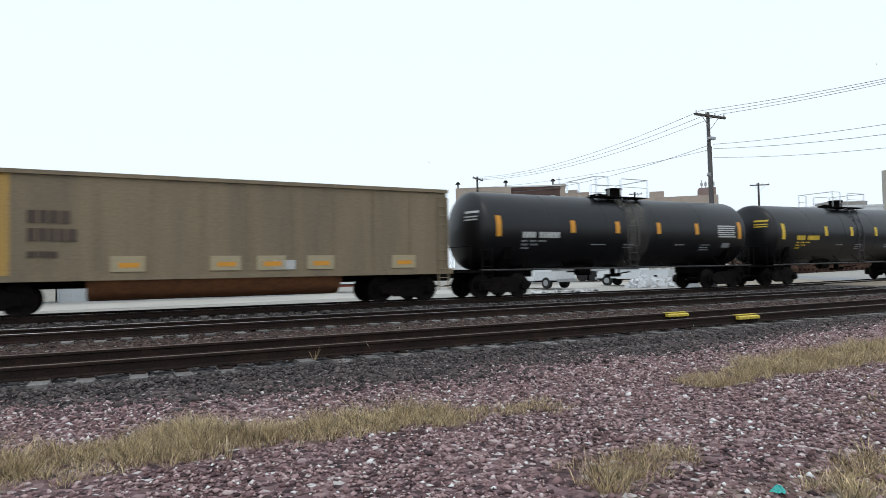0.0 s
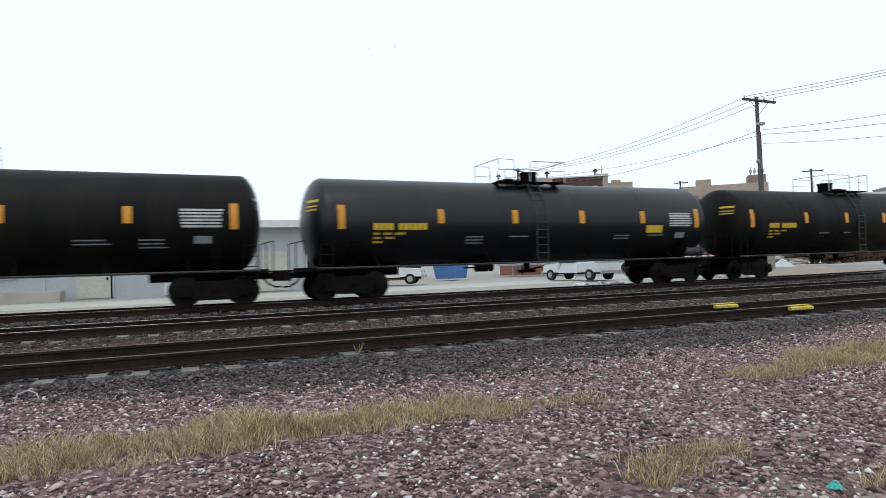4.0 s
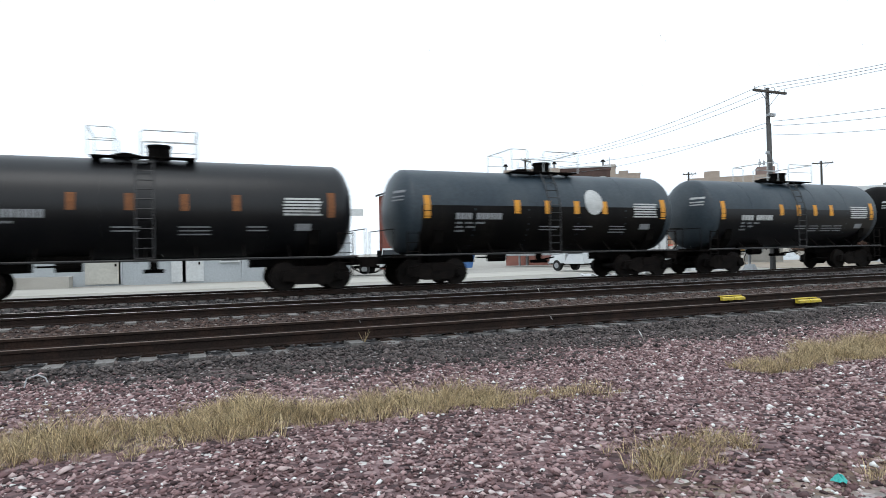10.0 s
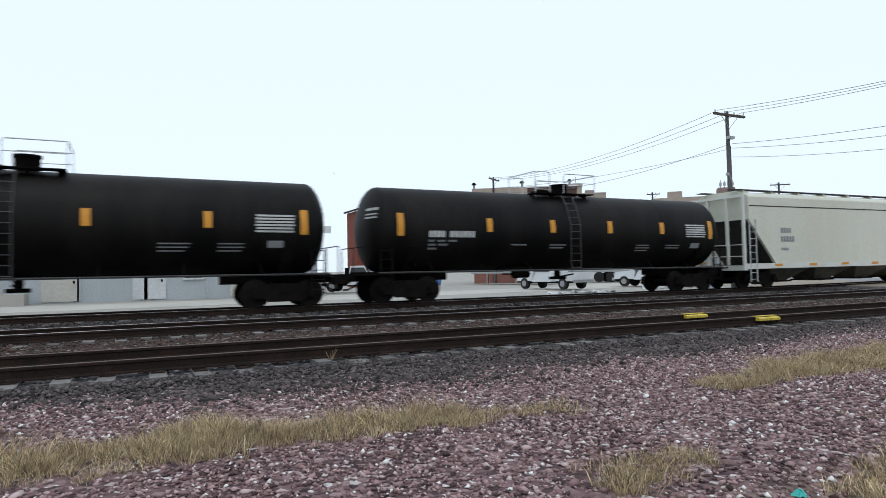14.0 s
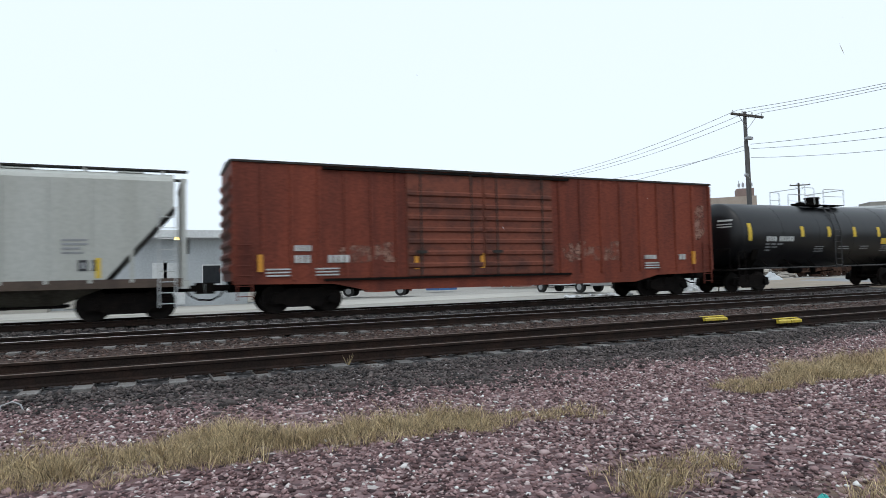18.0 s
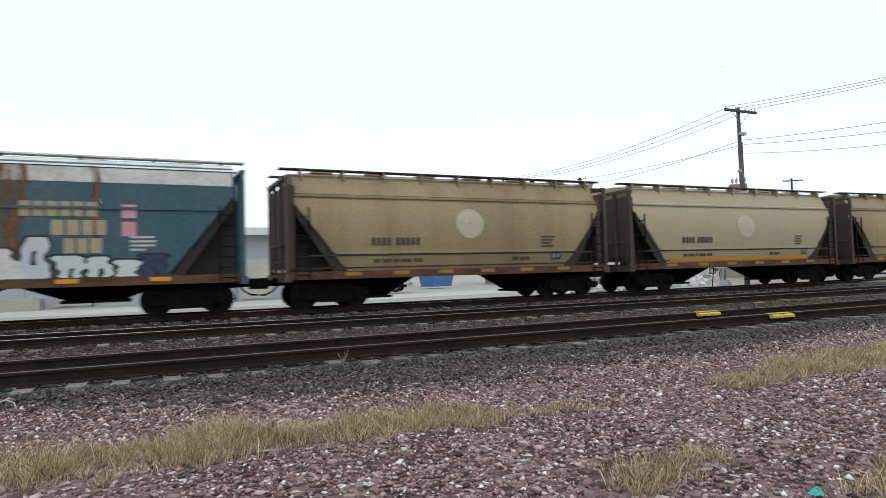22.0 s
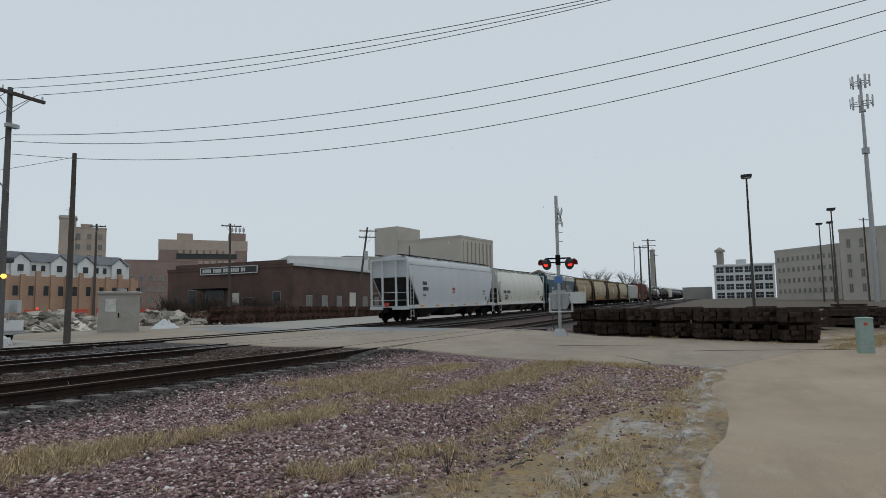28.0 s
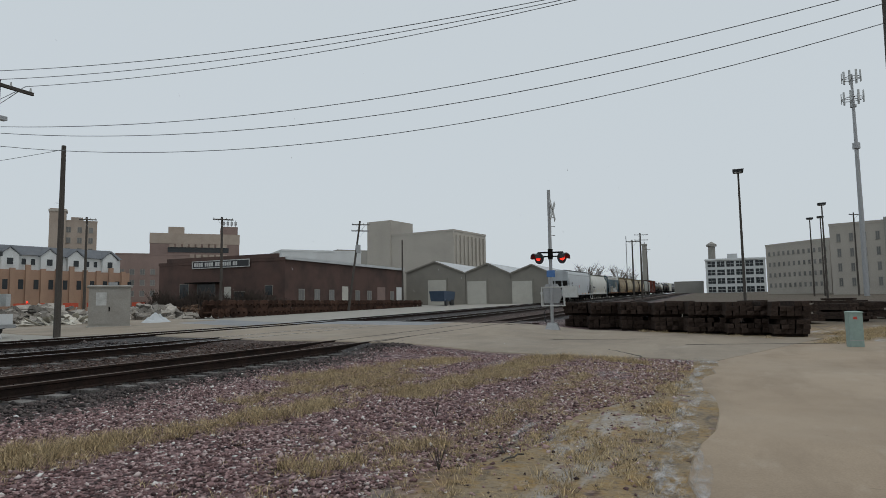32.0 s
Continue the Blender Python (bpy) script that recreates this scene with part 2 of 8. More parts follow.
M["rust_run"] = ragged(mat("rust_run", (0.2, 0.085, 0.035), 0.85, 0, (0.09, 0.045, 0.028), 0.7, 2.0, 0.3, 20, 0.1), 2.2, (1.6, 1, 0.25), 0.4, 0.6, 0.9)
M["dust"] = ragged(mat("dust", (0.16, 0.15, 0.125), 0.8, 0, (0.08, 0.075, 0.065), 0.7, 1.2, 0.15, 14, 0.05), 1.6, (1.2, 1, 0.3), 0.4, 0.66, 0.75)
ragged(M["chalk"], 3.0, (1, 1, 1), 0.42, 0.56, 0.85)


# ---------------------------------------------------------------- mesh helpers
class Geo:
    """Collects vertices and faces of one mesh."""

    def __init__(self):
        self.v, self.f = [], []

    def add(self, verts, faces):
        o = len(self.v)
        self.v += [tuple(p) for p in verts]
        self.f += [tuple(i + o for i in f) for f in faces]
        return self

    def box(self, x0, x1, y0, y1, z0, z1):
        return self.hexa([(x0, y0, z0), (x1, y0, z0), (x1, y1, z0), (x0, y1, z0), (x0, y0, z1), (x1, y0, z1), (x1, y1, z1), (x0, y1, z1)])

    def hexa(self, p):
        return self.add(p, [(3, 2, 1, 0), (4, 5, 6, 7), (0, 1, 5, 4), (1, 2, 6, 5), (2, 3, 7, 6), (3, 0, 4, 7)])

    def cyl(self, p, q, r, n=10, r2=None, caps=True):
        p, q = Vector(p), Vector(q)
        r2 = r if r2 is None else r2
        d = (q - p).normalized()
        a = d.orthogonal().normalized()
        b = d.cross(a)
        ring = [a * math.cos(2 * math.pi * i / n) + b * math.sin(2 * math.pi * i / n) for i in range(n)]
        verts = [p + c * r for c in ring] + [q + c * r2 for c in ring]
        faces = [(i, (i + 1) % n, n + (i + 1) % n, n + i) for i in range(n)]
        if caps:
            faces += [tuple(range(n - 1, -1, -1)), tuple(range(n, 2 * n))]
        return self.add(verts, faces)

    def pipe(self, pts, r, n=6):
        pts = [Vector(p) for p in pts]
        k = len(pts)
        up, verts, faces = None, [], []
        for i, p in enumerate(pts):
            d = (pts[min(i + 1, k - 1)] - pts[max(i - 1, 0)]).normalized()
            a = d.orthogonal().normalized() if up is None or abs(up.dot(d)) > 0.98 else (up - d * up.dot(d)).normalized()
            up = a
            b = d.cross(a)
            verts += [p + (a * math.cos(2 * math.pi * j / n) + b * math.sin(2 * math.pi * j / n)) * r for j in range(n)]
        for i in range(k - 1):
            faces += [(i * n + j, i * n + (j + 1) % n, (i + 1) * n + (j + 1) % n, (i + 1) * n + j) for j in range(n)]
        faces += [tuple(range(n)), tuple(range((k - 1) * n, k * n))]
        return self.add(verts, faces)

    def prism_x(self, prof, x0, x1):
        n = len(prof)
        return self.add([(x0, y, z) for y, z in prof] + [(x1, y, z) for y, z in prof],
                        [(i, (i + 1) % n, n + (i + 1) % n, n + i) for i in range(n)] + [tuple(range(n - 1, -1, -1)), tuple(range(n, 2 * n))])

    def prism_y(self, prof, y0, y1):
        n = len(prof)
        return self.add([(x, y0, z) for x, z in prof] + [(x, y1, z) for x, z in prof],
                        [(i, (i + 1) % n, n + (i + 1) % n, n + i) for i in range(n)] + [tuple(range(n - 1, -1, -1)), tuple(range(n, 2 * n))])

    def revolve_x(self, prof, zc, n=36):
        k = len(prof)
        verts = [(x, r * math.cos(2 * math.pi * j / n), zc + r * math.sin(2 * math.pi * j / n)) for x, r in prof for j in range(n)]
        faces = [(i * n + j, i * n + (j + 1) % n, (i + 1) * n + (j + 1) % n, (i + 1) * n + j) for i in range(k - 1) for j in range(n)]
        faces += [tuple(range(n)), tuple(range((k - 1) * n, k * n))]
        return self.add(verts, faces)

    def grid(self, rows):
        n, o = len(rows[0]), len(self.v)
        for r in rows:
            self.v += [tuple(p) for p in r]
        for i in range(len(rows) - 1):
            for j in range(n - 1):
                a = o + i * n + j
                self.f.append((a, a + 1, a + n + 1, a + n))
        return self


def mesh_of(name, geo, material, smooth=0):
    me = bpy.data.meshes.new(name)
    me.from_pydata(geo.v, [], geo.f)
    me.materials.append(material)
    bmx = bmesh.new()
    bmx.from_mesh(me)
    bmesh.ops.recalc_face_normals(bmx, faces=bmx.faces)
    bmx.to_mesh(me)
    bmx.free()
    if smooth:
        me.shade_smooth()
        me.set_sharp_from_angle(angle=radians(smooth))
    return me


def part(name, geo, material, parent=None, label="", smooth=0, at=None):
    """Links a mesh as one object under a thing or a part. geo: a Geo, or mesh data to share."""
    me = geo if isinstance(geo, bpy.types.Mesh) else mesh_of(name, geo, material, smooth)
    ob = new(name, me)
    if parent is not None:
        ob.parent = parent
    if at is not None:
        ob.matrix_basis = at
    if label:
        ob["label"] = label
    return ob


def thing(name, label, category, at=None, group="", kind=""):
    ob = new(name)
    if at is not None:
        ob.matrix_basis = at
    return tagged(ob, label, category, group, kind)


def quick_mesh(name, verts, faces_flat, per_face, material):
    """A large mesh from numpy arrays: all faces with the same number of corners."""
    me = bpy.data.meshes.new(name)
    nf = len(faces_flat) // per_face
    me.vertices.add(len(verts))
    me.vertices.foreach_set("co", np.asarray(verts, dtype=np.float32).ravel())
    me.loops.add(len(faces_flat))
    me.loops.foreach_set("vertex_index", np.asarray(faces_flat, dtype=np.int32))
    me.polygons.add(nf)
    me.polygons.foreach_set("loop_start", np.arange(0, nf * per_face, per_face, dtype=np.int32))
    me.update(calc_edges=True)
    me.materials.append(material)
    return me


def grade(x):
    """Height of the ground along the tracks: flat, then a slight climb past the crossing."""
    d = x - 38
    return 0.017 * (math.sqrt(d * d + 120) + d) / 2 - 0.017 * (math.sqrt(38 * 38 + 120) - 38) / 2


CENTRE = {"near": 10.5, "middle": 16.2, "main": 21.95}
RAIL_Z = {"near": 0.27, "middle": 0.27, "main": 0.32}


# ---------------------------------------------------------------- ground
def smooth_noise(x, y, s):
    return noise.noise(Vector((x * s, y * s, 3.7)))


def pave_z(x, y):
    """Road surface: just over the ground, level with the rails across the tracks."""
    k = min(1, max(0, (y - 5.5) / 3.2)) * min(1, max(0, (27 - y) / 2.5))
    return grade(x) + 0.03 + 0.23 * k


def ground_z(x, y):
    """The lie of the land: track beds slightly raised, the rest almost flat."""
    z = grade(x) + 0.015 * smooth_noise(x, y, 0.8)
    for key, c in CENTRE.items():
        d = abs(y - c)
        top = RAIL_Z[key] - 0.225
        z = max(z, grade(x) + top - max(0.0, d - 1.7) * 0.12) if d < 4 else z
    if 29 < x < 50 and 0 < y < 28:      # fill beside the level crossing
        up = min(1.0, max(0.0, (x - 29.6) / 2.0))
        z = max(z, pave_z(x, y) - 0.035 - 0.25 * (1 - up) + 0.012 * smooth_noise(x, y, 0.8))
    return z


def ground_material():
    m = bpy.data.materials.new("ground_gravel")
    m.use_nodes = True
    nt = m.node_tree
    L = nt.links.new
    bsdf = nt.nodes["Principled BSDF"]
    bsdf.inputs["Roughness"].default_value = 0.9
    bsdf.inputs["Specular IOR Level"].default_value = 0.25
    tc = nt.nodes.new("ShaderNodeTexCoord")
    sep = nt.nodes.new("ShaderNodeSeparateXYZ")
    L(tc.outputs["Object"], sep.inputs[0])
    vor = nt.nodes.new("ShaderNodeTexVoronoi")
    vor.inputs["Scale"].default_value = 17
    L(tc.outputs["Object"], vor.inputs["Vector"])
    bw = nt.nodes.new("ShaderNodeSeparateColor")
    L(vor.outputs["Color"], bw.inputs["Color"])

    def ramp(stops, src):
        r = nt.nodes.new("ShaderNodeValToRGB")
        e = r.color_ramp.elements
        while len(e) < len(stops):
            e.new(0.5)
        for el, (p, c) in zip(e, stops):
            el.position, el.color = p, (*c, 1)
        L(src, r.inputs["Fac"])
        return r.outputs["Color"]
    purple = ramp([(0, (0.031, 0.020, 0.022)), (0.35, (0.109, 0.066, 0.067)), (0.7, (0.193, 0.122, 0.123)), (0.93, (0.291, 0.207, 0.202)), (1.0, (0.560, 0.538, 0.515))], bw.outputs["Red"])
    dark = ramp([(0, (0.014, 0.013, 0.014)), (0.5, (0.04, 0.037, 0.038)), (0.9, (0.085, 0.078, 0.077)), (1.0, (0.3, 0.29, 0.28))], bw.outputs["Red"])
    brown = ramp([(0, (0.017, 0.01, 0.009)), (0.5, (0.044, 0.027, 0.022)), (0.9, (0.08, 0.05, 0.041)), (1.0, (0.3, 0.27, 0.24))], bw.outputs["Red"])
    n = nt.nodes.new("ShaderNodeTexNoise")
    n.inputs["Scale"].default_value, n.inputs["Detail"].default_value = 0.45, 6
    n.inputs["Roughness"].default_value = 0.7
    L(tc.outputs["Object"], n.inputs["Vector"])
    nf = nt.nodes.new("ShaderNodeTexNoise")
    nf.inputs["Scale"].default_value, nf.inputs["Detail"].default_value = 3.0, 5
    L(tc.outputs["Object"], nf.inputs["Vector"])

    def math_node(op, a, b):
        q = nt.nodes.new("ShaderNodeMath")
        q.operation = op
        for i, s in enumerate((a, b)):
            if isinstance(s, (int, float)):
                q.inputs[i].default_value = s
            else:
                L(s, q.inputs[i])
        return q.outputs[0]

    def band(src, a, b):
        r = nt.nodes.new("ShaderNodeMapRange")
        r.inputs["From Min"].default_value, r.inputs["From Max"].default_value = a, b
        L(src, r.inputs["Value"])
        return r.outputs["Result"]

    def mixc(f, a, b):
        q = nt.nodes.new("ShaderNodeMix")
        q.data_type = "RGBA"
        L(f, q.inputs["Factor"])
        for k, s in (("A", a), ("B", b)):
            if isinstance(s, tuple):
                q.inputs[k].default_value = (*s, 1)
            else:
                L(s, q.inputs[k])
        return q.outputs["Result"]
    y_wavy = math_node("ADD", sep.outputs["Y"], math_node("MULTIPLY", n.outputs["Fac"], 3.2))
    col = mixc(band(y_wavy, 9.1, 10.9), purple, dark)
    col = mixc(math_node("MULTIPLY", band(sep.outputs["Y"], 9.9, 10.3), band(sep.outputs["Y"], 16.5, 14.8)), col, brown)
    # dirt with dry grass roots, near the pavement
    dirt = mixc(band(nf.outputs["Fac"], 0.3, 0.7), (0.31, 0.235, 0.14), (0.23, 0.185, 0.13))
    fm = nt.nodes.new("ShaderNodeMapping")
    fm.inputs["Scale"].default_value = (0.5, 1.5, 1)
    L(tc.outputs["Object"], fm.inputs["Vector"])
    fn = nt.nodes.new("ShaderNodeTexNoise")
    fn.inputs["Scale"].default_value, fn.inputs["Detail"].default_value, fn.inputs["Roughness"].default_value = 0.9, 8, 0.7
    L(fm.outputs["Vector"], fn.inputs["Vector"])
    grit = nt.nodes.new("ShaderNodeTexNoise")
    grit.inputs["Scale"].default_value, grit.inputs["Detail"].default_value, grit.inputs["Roughness"].default_value = 14, 6, 0.8
    L(tc.outputs["Object"], grit.inputs["Vector"])
    patch = nt.nodes.new("ShaderNodeTexNoise")
    patch.inputs["Scale"].default_value, patch.inputs["Detail"].default_value, patch.inputs["Roughness"].default_value = 1.1, 7, 0.75
    L(tc.outputs["Object"], patch.inputs["Vector"])
    dirt = mixc(band(patch.outputs["Fac"], 0.48, 0.6), dirt, (0.3, 0.2, 0.085))
    dirt = mixc(band(grit.outputs["Fac"], 0.52, 0.64), dirt, (0.13, 0.1, 0.075))
    dirt = mixc(band(fn.outputs["Fac"], 0.53, 0.7), dirt, (0.42, 0.425, 0.435))
    dirt = mixc(band(fn.outputs["Fac"], 0.42, 0.34), dirt, (0.12, 0.1, 0.085))
    dirt_mask = math_node("MULTIPLY", band(y_wavy, 4.5, 3.3), band(nf.outputs["Fac"], 0.3, 0.42))
    col = mixc(dirt_mask, col, dirt)
    # beyond the main track: pale concrete dust
    lot = mixc(n.outputs["Fac"], (0.4, 0.385, 0.35), (0.3, 0.285, 0.255))
    col = mixc(band(sep.outputs["Y"], 25.2, 26.0), col, lot)
    far = math_node("MULTIPLY", band(sep.outputs["X"], 46, 52), band(sep.outputs["Y"], 8.4, 7.4))
    col = mixc(far, col, mixc(nf.outputs["Fac"], (0.085, 0.07, 0.056), (0.14, 0.118, 0.09)))
    L(col, bsdf.inputs["Base Color"])
    bp = nt.nodes.new("ShaderNodeBump")
    bp.inputs["Strength"].default_value, bp.inputs["Distance"].default_value = 0.7, 0.04
    inv = math_node("SUBTRACT", 1.0, vor.outputs["Distance"])
    L(inv, bp.inputs["Height"])
    L(bp.outputs["Normal"], bsdf.inputs["Normal"])
    return m


def build_ground():
    xs = [-3000, -800, -300, -120, -60, -40] + [-30 + 1.0 * i for i in range(90)] + [65, 75, 90, 110, 140, 180, 240, 320, 450, 700, 1200, 3000]
    ys = [-3000, -800, -300, -120, -60, -30, -20, -14, -10, -7, -4, -2] + [-1 + 0.5 * i for i in range(56)] + [28, 31, 36, 42, 50, 60, 80, 120, 200, 400, 900, 3000]
    verts = np.array([(x, y, ground_z(x, y) if x < 400 else grade(400)) for x in xs for y in ys])
    n = len(ys)
    faces = [q for i in range(len(xs) - 1) for j in range(n - 1) for q in (i * n + j, (i + 1) * n + j, (i + 1) * n + j + 1, i * n + j + 1)]
    me = quick_mesh("ground", verts, faces, 4, ground_material())
    me.shade_smooth()
    tagged(new("ground", me), "purple-grey gravel ground with darker ballast beside the tracks", "ground", kind="structure")


build_ground()


def road_material(name, base, dirt, pale):
    """Worn concrete: broad damp and muddy stains, streaks along the traffic, speckle and scuffs."""
    m = mat(name, base, 0.75, 0, dirt, 0.85, 0.28, 0.1, 60, 0.12)
    nt = m.node_tree
    bsdf = nt.nodes["Principled BSDF"]
    src = bsdf.inputs["Base Color"].links[0].from_socket
    tc = nt.nodes.new("ShaderNodeTexCoord")
    for colour, scale, stretch, low, high, most in ((dirt, 0.9, (0.35, 1.4, 1), 0.5, 0.68, 0.6), (pale, 1.7, (0.6, 1.2, 1), 0.58, 0.72, 0.4), ([c * 0.45 for c in dirt], 7.0, (1, 1, 1), 0.66, 0.74, 0.6), (pale, 0.12, (1, 1, 1), 0.5, 0.62, 0.3)):
        mp, no, ra, mx = (nt.nodes.new(k) for k in ("ShaderNodeMapping", "ShaderNodeTexNoise", "ShaderNodeMapRange", "ShaderNodeMix"))
        mp.inputs["Scale"].default_value = stretch
        no.inputs["Scale"].default_value, no.inputs["Detail"].default_value, no.inputs["Roughness"].default_value = scale, 7, 0.65
        ra.inputs["From Min"].default_value, ra.inputs["From Max"].default_value, ra.inputs["To Max"].default_value = low, high, most
        mx.data_type = "RGBA"
        mx.inputs["B"].default_value = (*colour, 1)
        nt.links.new(tc.outputs["Object"], mp.inputs["Vector"])
        nt.links.new(mp.outputs["Vector"], no.inputs["Vector"])
        nt.links.new(no.outputs["Fac"], ra.inputs["Value"])
        nt.links.new(ra.outputs["Result"], mx.inputs["Factor"])
        nt.links.new(src, mx.inputs["A"])
        src = mx.outputs["Result"]
    nt.links.new(src, bsdf.inputs["Base Color"])
    return m


pave = road_material("pave", (0.34, 0.262, 0.184), (0.22, 0.165, 0.112), (0.43, 0.36, 0.28))
pave_pale = road_material("pave_pale", (0.3, 0.247, 0.186), (0.19, 0.158, 0.124), (0.4, 0.36, 0.3))
asphalt_wet = mat("asphalt_wet", (0.16, 0.17, 0.18), 0.5, 0, (0.24, 0.25, 0.26), 0.7, 0.4, 0.12, 25, 0.1)
lot_mat = mat("lot_mat", (0.44, 0.42, 0.375), 0.8, 0, (0.33, 0.31, 0.27), 0.7, 0.25, 0.1, 22, 0.1)
frost = mat("frost", (0.56, 0.555, 0.55), 0.7, 0, (0.32, 0.31, 0.3), 0.8, 2.2, 0.25, 20, 0.3)
nt = frost.node_tree
f_tc = nt.nodes.new("ShaderNodeTexCoord")
f_map = nt.nodes.new("ShaderNodeMapping")
f_map.inputs["Scale"].default_value = (0.6, 1.6, 1)
f_noise = nt.nodes.new("ShaderNodeTexNoise")
f_noise.inputs["Scale"].default_value, f_noise.inputs["Detail"].default_value, f_noise.inputs["Roughness"].default_value = 2.6, 9, 0.82
f_range = nt.nodes.new("ShaderNodeMapRange")
f_range.inputs["From Min"].default_value, f_range.inputs["From Max"].default_value, f_range.inputs["To Max"].default_value = 0.47, 0.72, 0.85
nt.links.new(f_tc.outputs["Object"], f_map.inputs["Vector"])
nt.links.new(f_map.outputs["Vector"], f_noise.inputs["Vector"])
nt.links.new(f_noise.outputs["Fac"], f_range.inputs["Value"])
nt.links.new(f_range.outputs["Result"], nt.nodes["Principled BSDF"].inputs["Alpha"])


def strip(name, left, right, material, label, steps=24, lift=0.0, kind="structure", category="pavement"):
    """A paved sheet between two lines of (x, y) points, whose ragged edges dip into the ground."""
    def along(pts, t):
        k = t * (len(pts) - 1)
        i = min(int(k), len(pts) - 2)
        return Vector(pts[i]).lerp(Vector(pts[i + 1]), k - i)
    cols = [0, 0.006, 0.02, 0.05] + [0.1 + 0.8 * q / 10 for q in range(11)] + [0.95, 0.98, 0.994, 1]
    rows = []
    for i in range(steps + 1):
        a, b = along(left, i / steps), along(right, i / steps)
        row = []
        for j, u in enumerate(cols):
            p = a.lerp(b, u)
            side = min(j, len(cols) - 1 - j)
            w = (0.28 * smooth_noise(p.x, p.y, 0.45) + 0.16 * smooth_noise(p.x + 7, p.y, 1.6)) if side < 3 else 0
            d = (a - b).normalized() * w
            row.append((p.x + d.x, p.y + d.y, pave_z(p.x, p.y) + lift - (0.09, 0.008, 0.002, 0)[min(side, 3)]))
        rows.append(row)
    g = Geo().grid(rows)
    for r in (rows[0], rows[-1]):
        g.grid([r, [(p[0], p[1], p[2] - 0.3) for p in r]])
    return tagged(part(name, g, material, smooth=40), label, category, kind=kind)


strip("road", [(-40, 0.0), (5, 0.1), (20, 0.2), (30.5, 0.2), (38, 0.25)], [(-40, -13), (5, -13), (20, -13), (30, -13), (38, -13)], pave,
      "tan muddy concrete road beside the gravel", 60)
strip("crossing_road", [(30.6, 0.1), (31.5, 2.6), (32.3, 9.0), (33, 14), (35.5, 24), (40, 40), (47, 62)],
      [(39.5, -3.2), (45, 6.3), (46, 10), (47.5, 14), (50.5, 24), (58, 40), (66, 62)], pave_pale, "pale worn concrete road over the level crossing", 60, 0.006)
strip("back_road", [(-60, 31.5), (0, 31), (35, 36), (41, 42)], [(-60, 38), (0, 37.5), (33, 42), (38, 48)], lot_mat, "pale concrete yard road behind the tracks", 40, 0.004)
strip("wet_lane", [(43.5, 13), (46, 24), (52, 38)], [(47.2, 13), (50.2, 24), (57.5, 38)], asphalt_wet, "wet grey asphalt lane beyond the tracks", 20, 0.012)


def blot(name, cx, cy, rx, ry, turn, material, label, seed, category="frost"):
    """A thin ragged patch that lies on the ground."""
    rnd = random.Random(seed)
    g = Geo()
    n = 40
    rr = [0.75 + 0.5 * rnd.random() for _ in range(n)]
    rr = [(rr[i - 1] + rr[i] + rr[(i + 1) % n]) / 3 for i in range(n)]
    c, s = math.cos(turn), math.sin(turn)
    rows = []
    for k in (0.0, 0.35, 0.7, 1.0):
        row = []
        for i in range(n + 1):
            a = 2 * math.pi * i / n
            u, v = rx * rr[i % n] * k * math.cos(a), ry * rr[i % n] * k * math.sin(a)
            x, y = cx + u * c - v * s, cy + u * s + v * c
            row.append((x, y, (max(ground_z(x, y), grade(x)) if y > 0.5 else max(ground_z(x, y), pave_z(x, y))) + (0.016 if k < 0.9 else -0.004)))
        rows.append(row)
    g.grid(rows)
    return tagged(part(name, g, material, smooth=60), label, category, kind="stuff")


for i, (x, y, rx, ry, a) in enumerate([(12.0, 0.55, 3.4, 0.5, 0.0), (17.3, 0.5, 2.6, 0.36, 0.0), (21.8, 0.45, 2.6, 0.28, 0.0), (25.8, 0.42, 2.2, 0.2, 0.0), (6.4, 0.7, 2.6, 0.7, 0.05),
                                       (27.6, 1.8, 1.2, 0.35, 0.1), (22.3, 1.9, 0.7, 0.25, 0.3), (29.4, 4.6, 0.8, 0.4, 0.2), (8.6, 1.4, 2.2, 0.5, 0.1),
                                       (20.6, 0.3, 1.4, 0.2, 0.0), (28.6, 0.25, 1.2, 0.2, 0.0), (21.9, 1.45, 0.9, 0.22, 0.3), (14.5, 0.25, 1.6, 0.2, 0.0), (31.0, 0.6, 0.9, 0.5, 0.4)]):
    blot("frost_patch", x, y, rx, ry, a, frost, "thin whitish frost on the dirt beside the road", 10 + i)


# ---------------------------------------------------------------- railway tracks
RAIL_PROFILE = [(-0.07, 0), (0.07, 0), (0.07, 0.015), (0.012, 0.035), (0.012, 0.125), (0.036, 0.14), (0.036, 0.172), (0.03, 0.178),
                (-0.03, 0.178), (-0.036, 0.172), (-0.036, 0.14), (-0.012, 0.125), (-0.012, 0.035), (-0.07, 0.015)]


def rail_geo(y, z_top, xs, prof):
    g, n = Geo(), len(prof)
    for x in xs:
        g.v += [(x, y + a, z_top - 0.178 + b + grade(x)) for a, b in prof]
    for i in range(len(xs) - 1):
        for j in range(n):
            g.f.append((i * n + j, i * n + (j + 1) % n, (i + 1) * n + (j + 1) % n, (i + 1) * n + j))
    g.f += [tuple(range(n)), tuple(range((len(xs) - 1) * n, len(xs) * n))]
    return g


